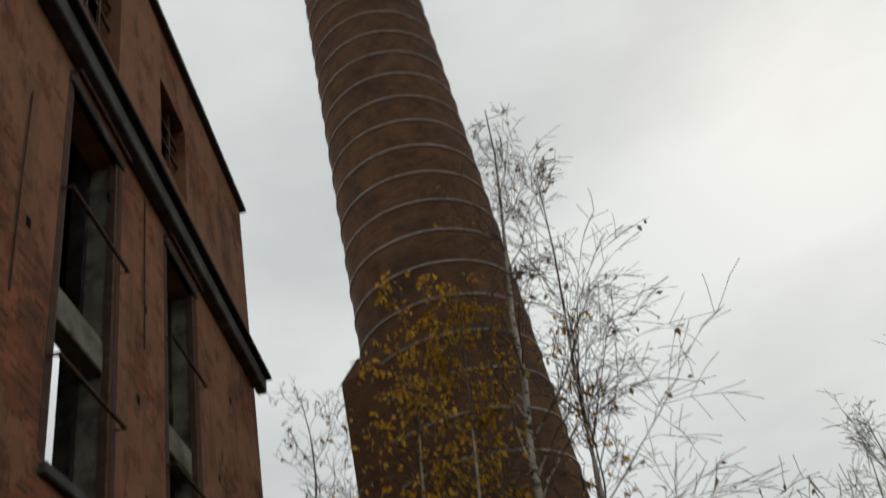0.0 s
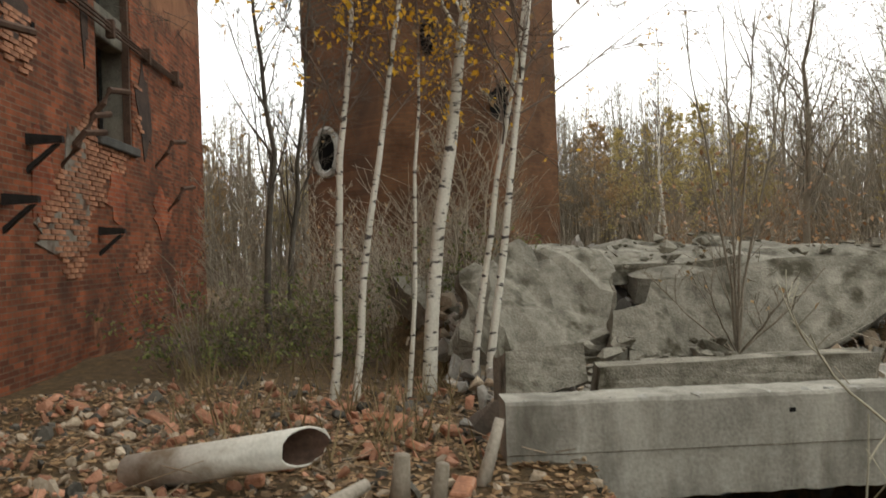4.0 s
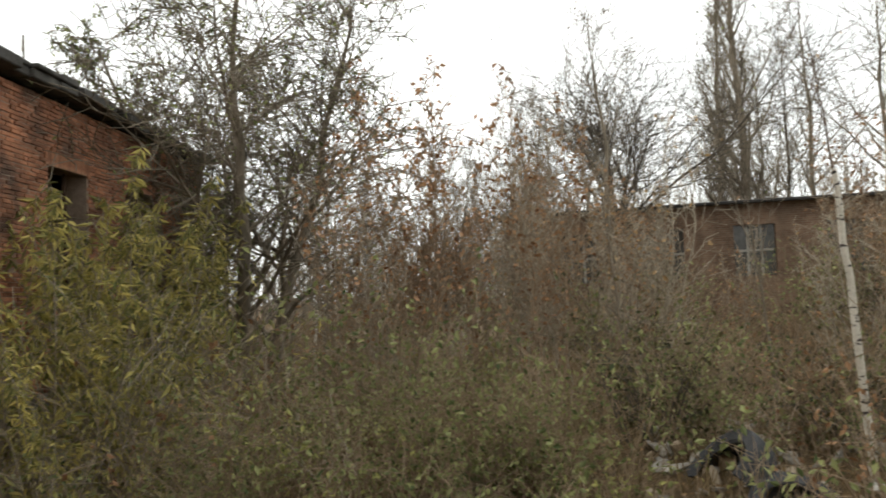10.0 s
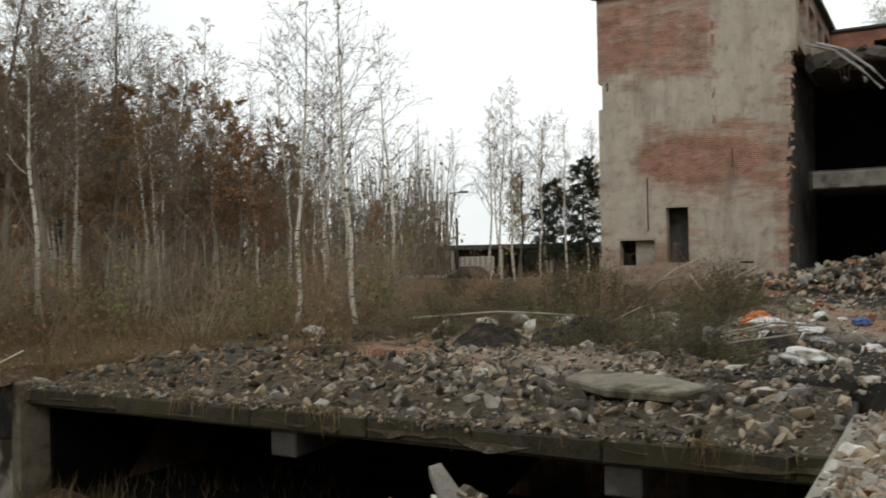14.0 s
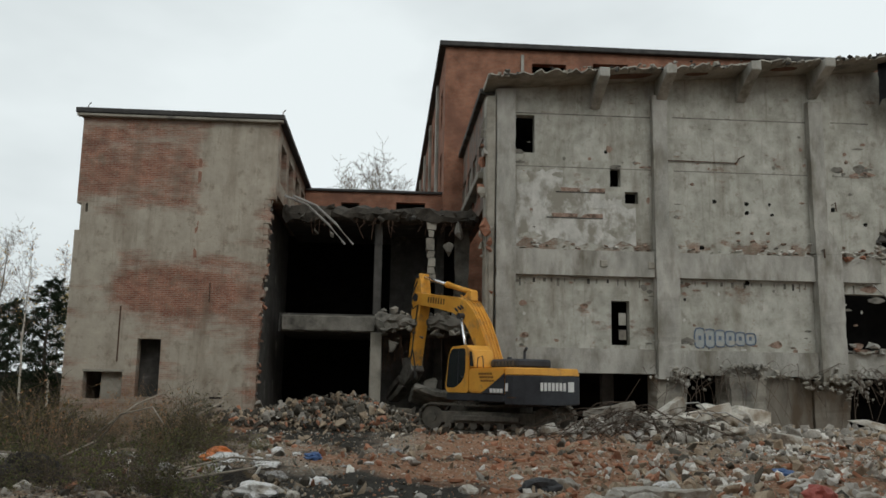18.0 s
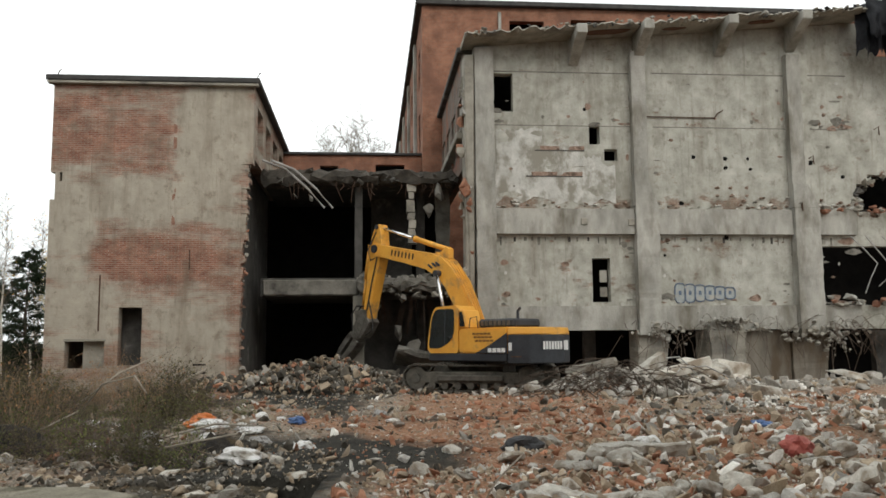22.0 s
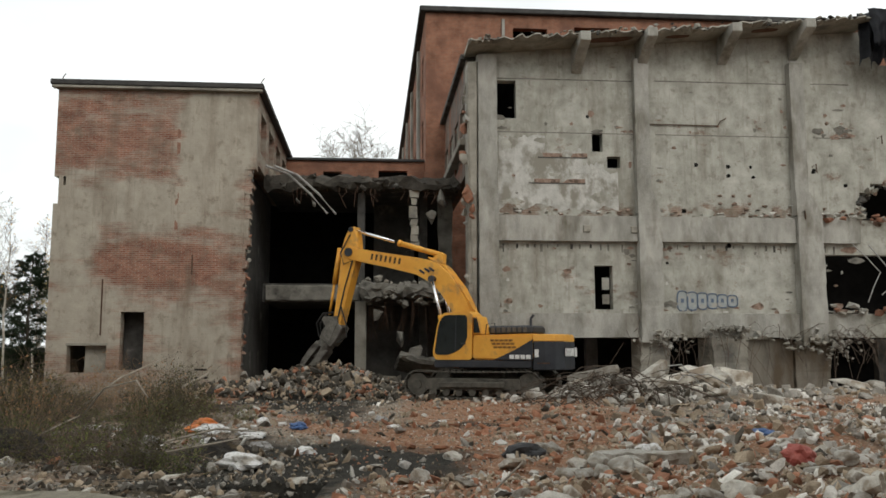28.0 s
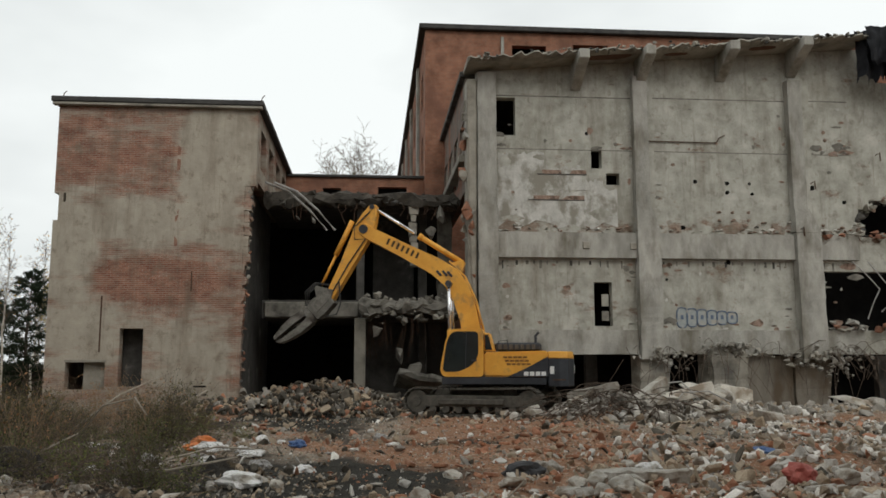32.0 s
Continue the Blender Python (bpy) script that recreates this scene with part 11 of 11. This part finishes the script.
crumpled("plastic_sheet", "crumpled white plastic sheet on black spoil", -2.86, 12.6, 0.34, SHEET_WHITE, None, 0.4, 2)
crumpled("plastic_sheet", "crumpled white plastic sheet on the rubble", -4.6, 17.6, 0.42, SHEET_WHITE, None, 0.25, 3)
crumpled("plastic_sheet", "crumpled white plastic sheet on the rubble", -3.6, 16.8, 0.3, SHEET_WHITE, None, 0.25, 4)
crumpled("plastic_sheet", "crumpled white plastic sheet beside a slab", 3.3, 13.6, 0.24, SHEET_WHITE, None, 0.5, 5)
crumpled("plastic_sheet", "scrap of blue plastic sheet on the rubble", -3.0, 18.6, 0.24, SHEET_BLUE, None, 0.35, 6)
crumpled("plastic_sheet", "scrap of blue plastic sheet on pale stone", 6.4, 17.0, 0.26, SHEET_BLUE, None, 0.4, 7)
crumpled("plastic_bag", "faded red bag lying among stones", 5.46, 13.08, 0.28, SHEET_RED, None, 0.6, 8)
crumpled("plastic_bag", "orange plastic bag at the edge of the weeds", -5.3, 19.6, 0.26, SHEET_ORANGE, None, 0.5, 9)
crumpled("plastic_bag", "orange plastic bag at the edge of the weeds", -5.0, 17.9, 0.2, SHEET_ORANGE, None, 0.5, 10)
crumpled("plastic_sheet", "white scrap of plastic on the rubble", -9.0, 17.0, 0.35, SHEET_WHITE, None, 0.3, 11)
SHEET_GREY = mat("dirty_grey_sheet", (0.22, 0.21, 0.20), (0.44, 0.43, 0.41), 3.0, rough=0.6, bump=0.3, stain=(0.12, 0.10, 0.08), stain_scale=3.0)


def scraps():
    r = random.Random(77)
    for i in range(34):
        x, y = r.gauss(-3.9, 1.5), r.uniform(13.6, 20.5)
        k = r.random()
        mm, lab = (SHEET_WHITE, "small crumpled white scrap of plastic in the rubble") if k < 0.4 else (SHEET_GREY, "small dirty grey scrap of sheet in the rubble")
        crumpled("plastic_scrap", lab, x, y, r.uniform(0.07, 0.22), mm, None, r.uniform(0.25, 0.6), 100 + i)


scraps()
crumpled("pale_stone", "round white stone on the leaf litter", 0.75, -6.75, 0.075, SHEET_WHITE, None, 0.8, 13)


def spoil_heap(x, y, size, tall, seed):
    """A tipped heap of black spoil."""
    n = 54
    verts, faces = [], []
    for i in range(n + 1):
        for j in range(n + 1):
            u, w = -1 + 2 * i / n, -1 + 2 * j / n
            q = max(0.0, 1 - math.hypot(u, w) ** 1.4)
            px, py = x + u * size, y + w * size * 0.8
            z = height(px, py) - 0.06 + q * tall * (1 + 0.5 * noise.noise((px * 1.3, py * 1.3, seed))) + 0.17 * q * noise.noise((px * 4, py * 4, seed)) + 0.09 * q * noise.noise((px * 11, py * 11, seed))
            verts.append((px, py, z))
    for i in range(n):
        for j in range(n):
            a = i * (n + 1) + j
            faces.append((a, a + n + 1, a + n + 2, a + 1))
    solid("cinder_mound", raw_mesh("cinder_mound", verts, faces, SPOIL, True), SPOIL, "tipped heap of black cinders among weeds", "heap", group="heaps of spoil")


SPOIL = mat("black_cinders", (0.010, 0.009, 0.008), (0.05, 0.04, 0.028), 7.0, bump=1.0, bump_dist=0.08, stain=(0.085, 0.062, 0.035), stain_scale=3.0, stain_lo=0.56, stain_hi=0.66)
spoil_heap(-6.9, 13.5, 1.1, 0.55, 1)
spoil_heap(-8.4, 13.0, 0.9, 0.45, 2)
spoil_heap(-3.6, 14.2, 1.1, 0.3, 3)


def flat_slab():
    bm = bmesh.new()
    prism(bm, ((-0.95, -0.3), (0.2, -0.42), (1.0, -0.2), (0.9, 0.25), (-0.1, 0.4), (-0.9, 0.2)), -0.06, 0.06)
    bm.transform(Matrix.Rotation(math.pi / 2, 4, "X"))
    bevel(bm, 0.025)
    solid("concrete_slab", bm, MOSSY_PALE, "flat broken slab lying on the deck's rubble", "slab", Matrix.Translation((-4.2, 9.4, soil_at(-4.2, 9.4) + 0.1)) @ Matrix.Rotation(-0.25, 4, "Z") @ Matrix.Rotation(0.12, 4, "X"))


flat_slab()


def tyre(x, y, z, tilt, turn, size, arc=1.0):
    t = thing("old_tyre", "piece of a weathered black tyre" if arc < 1 else "weathered black tyre half sunk in rubble", "tyre", Matrix.Translation((x, y, z)) @ Matrix.Rotation(turn, 4, "Z") @ Matrix.Rotation(tilt, 4, "X"))
    n = int(28 * arc)
    prof = ((0.72, -0.28), (0.95, -0.33), (1.0, -0.22), (1.0, 0.22), (0.95, 0.33), (0.72, 0.28), (0.68, 0.22), (0.9, 0.2), (0.9, -0.2), (0.68, -0.22))
    verts, faces, k = [], [], len(prof)
    for i in range(n + 1):
        w = 2 * math.pi * arc * i / n
        verts += [(p * size * math.cos(w), p * size * math.sin(w), q * size) for p, q in prof]
    for i in range(n):
        for j in range(k):
            h = (j + 1) % k
            faces.append((i * k + j, i * k + h, (i + 1) * k + h, (i + 1) * k + j))
    faces += [tuple(range(k)), tuple(range(n * k, n * k + k))[::-1]]
    part("tread", raw_mesh("tread", verts, faces, TYRE_RUBBER), TYRE_RUBBER, t)


tyre(-9.3, -0.25, height(-9.3, -0.25) + 0.12, 0.75, 0.3, 0.5, 0.6)
tyre(-8.75, 0.3, height(-8.75, 0.3) + 0.1, 0.5, 2.0, 0.44, 0.5)
crumpled("rubber_lump", "black lump of crumpled rubber on brick dust", 1.39, 13.95, 0.34, TYRE_RUBBER, None, 0.5, 14)


def poles():
    for i, (pts, r0, mat_, lab) in enumerate((
            (((-10.5, 13.4, 0.25), (-9.0, 14.2, 0.36), (-8.2, 14.5, 0.33), (-7.2, 14.8, 0.26)), 0.026, DEAD_WOOD, "fallen thin birch pole on the weeds"),
            (((-8.6, 20.6, 0.2), (-7.6, 19.6, 0.75), (-6.6, 18.8, 0.95), (-6.2, 18.4, 0.6)), 0.022, DEAD_WOOD, "bent pale pole sticking out of the weeds"),
            (((-9.4, 21.8, 0.3), (-8.4, 22.8, 0.9), (-7.4, 24.0, 1.5)), 0.028, DEAD_WOOD, "pale pole leaning among the weeds"),
            (((-7.6, 25.6, 0.5), (-7.0, 26.2, 0.9)), 0.06, DEAD_WOOD, "weathered plank end among the weeds"),
            (((-7.2, 14.6, 0.1), (-6.4, 15.4, 0.45)), 0.018, DEAD_WOOD, "pale stick among the weeds"),
            (((-9.45, 2.1, 9.0), (-8.2, 2.05, height(-8.2, 2.05) + 0.1)), 0.04, PIPE_WHITE, "short white stick on the bank of the pit"),
            (((-4.6, 13.2, 0.1), (-3.7, 14.4, 0.3), (-3.3, 15.6, 0.15)), 0.02, DEAD_WOOD, "dead branch on the black spoil"),
            (((-3.9, 12.4, 0.15), (-3.0, 13.0, 0.28)), 0.018, DEAD_WOOD, "dead branch on the black spoil"),
            (((1.0, -7.75, -0.05), (0.92, -7.8, 0.2), (0.86, -7.85, 0.42)), 0.05, DEAD_WOOD, "split grey stump end by the beam"),
            (((1.42, -7.25, -0.03), (1.38, -7.22, 0.34)), 0.07, BARK, "rotten grey stump among leaves"),
            (((1.2, -7.2, -0.03), (1.14, -7.18, 0.3)), 0.06, BARK, "rotten grey stump among leaves"),
            (((1.9, -6.9, 0.05), (1.6, -7.25, 0.16)), 0.06, DEAD_WOOD, "broken grey piece of wood on the ground"),
            (((2.2, -6.3, 0.05), (2.05, -6.1, 0.2)), 0.09, DEAD_WOOD, "broken grey piece of wood on the ground"),
            (((-0.17, 5.55, -0.03), (-0.19, 5.57, 0.2), (-0.24, 5.6, 0.42)), 0.052, WOOD_RAW, "splintered pale stub of a wooden post"),
            (((-0.05, 5.55, -0.03), (-0.04, 5.56, 0.24)), 0.07, WOOD_RAW, "splintered pale stub of a wooden post"),
            (((0.03, 5.6, -0.03), (0.05, 5.62, 0.36)), 0.02, WOOD_RAW, "splintered pale stub of a wooden post"),
            (((-0.9, 8.3, 0.1), (-0.3, 7.6, 0.22)), 0.016, DEAD_WOOD, "pale stick on the broken stone"),
            (((0.1, 7.0, 0.1), (0.5, 7.3, 0.45), (0.75, 7.7, 0.6)), 0.012, DEAD_WOOD, "thin dead stick standing in the rubble"),
            (((-13.2, 3.4, -0.1), (-13.9, 4.6, 0.0), (-14.3, 6.2, 0.05)), 0.04, DEAD_WOOD, "dead bough lying on the bank"),
            (((-13.3, 6.2, -0.05), (-13.15, 6.75, 0.2)), 0.02, PIPE_WHITE, "pale stick leaning at the pit's corner"))):
        pts = [V(*p) for p in pts]
        for p in pts[:1]:
            p.z = min(p.z, height(p.x, p.y) + 0.03) if "leaning" in lab or "stick" in lab or "stump" in lab else p.z
        v, f = ribbon_tube(pts, [r0 * (1 - 0.35 * k / (len(pts) - 1)) for k in range(len(pts))], 8)
        solid("fallen_pole" if r0 < 0.05 else "dead_wood", raw_mesh("fallen_pole", v, f, mat_, True), mat_, lab, "wood", group="dead wood")


poles()


def pit_twigs():
    """Broken twigs on the ground of the pit bank and among the fallen leaves."""
    w = Wood(73)
    r = w.r
    for i in range(640):
        x, y = r.choice(((r.uniform(-14, -6), r.uniform(-4, 3)), (r.uniform(-0.2, 5.5), r.uniform(-10.5, -5)), (r.uniform(-12, -3), r.uniform(11.5, 17)), (r.uniform(-14, -6), r.uniform(-4, 3))))
        z = height(x, y) + 0.02
        a = r.uniform(0, 6.28)
        d = V(math.cos(a), math.sin(a), r.uniform(0.0, 0.35))
        p = V(x, y, z)
        w.rod([p, p + d * r.uniform(0.1, 0.3), p + d * r.uniform(0.35, 0.7) + V(0, 0, r.uniform(-0.04, 0.04))], [0.006, 0.005, 0.003], 3)
    solid("twig_litter", raw_mesh("twig_litter", w.v, w.f, TWIG, True), TWIG, "broken brown twigs strewn on the ground", "twigs", kind="stuff")


pit_twigs()


# ---- what moves ----
def motions():
    rows = {name: [] for name in EX_PARTS}
    for t, *angles in EX_MOVES:
        for name, m in ex_pose(*angles).items():
            rows[name].append((t, m))
    for name, ob in EX_PARTS.items():
        walk(ob, rows[name])


motions()
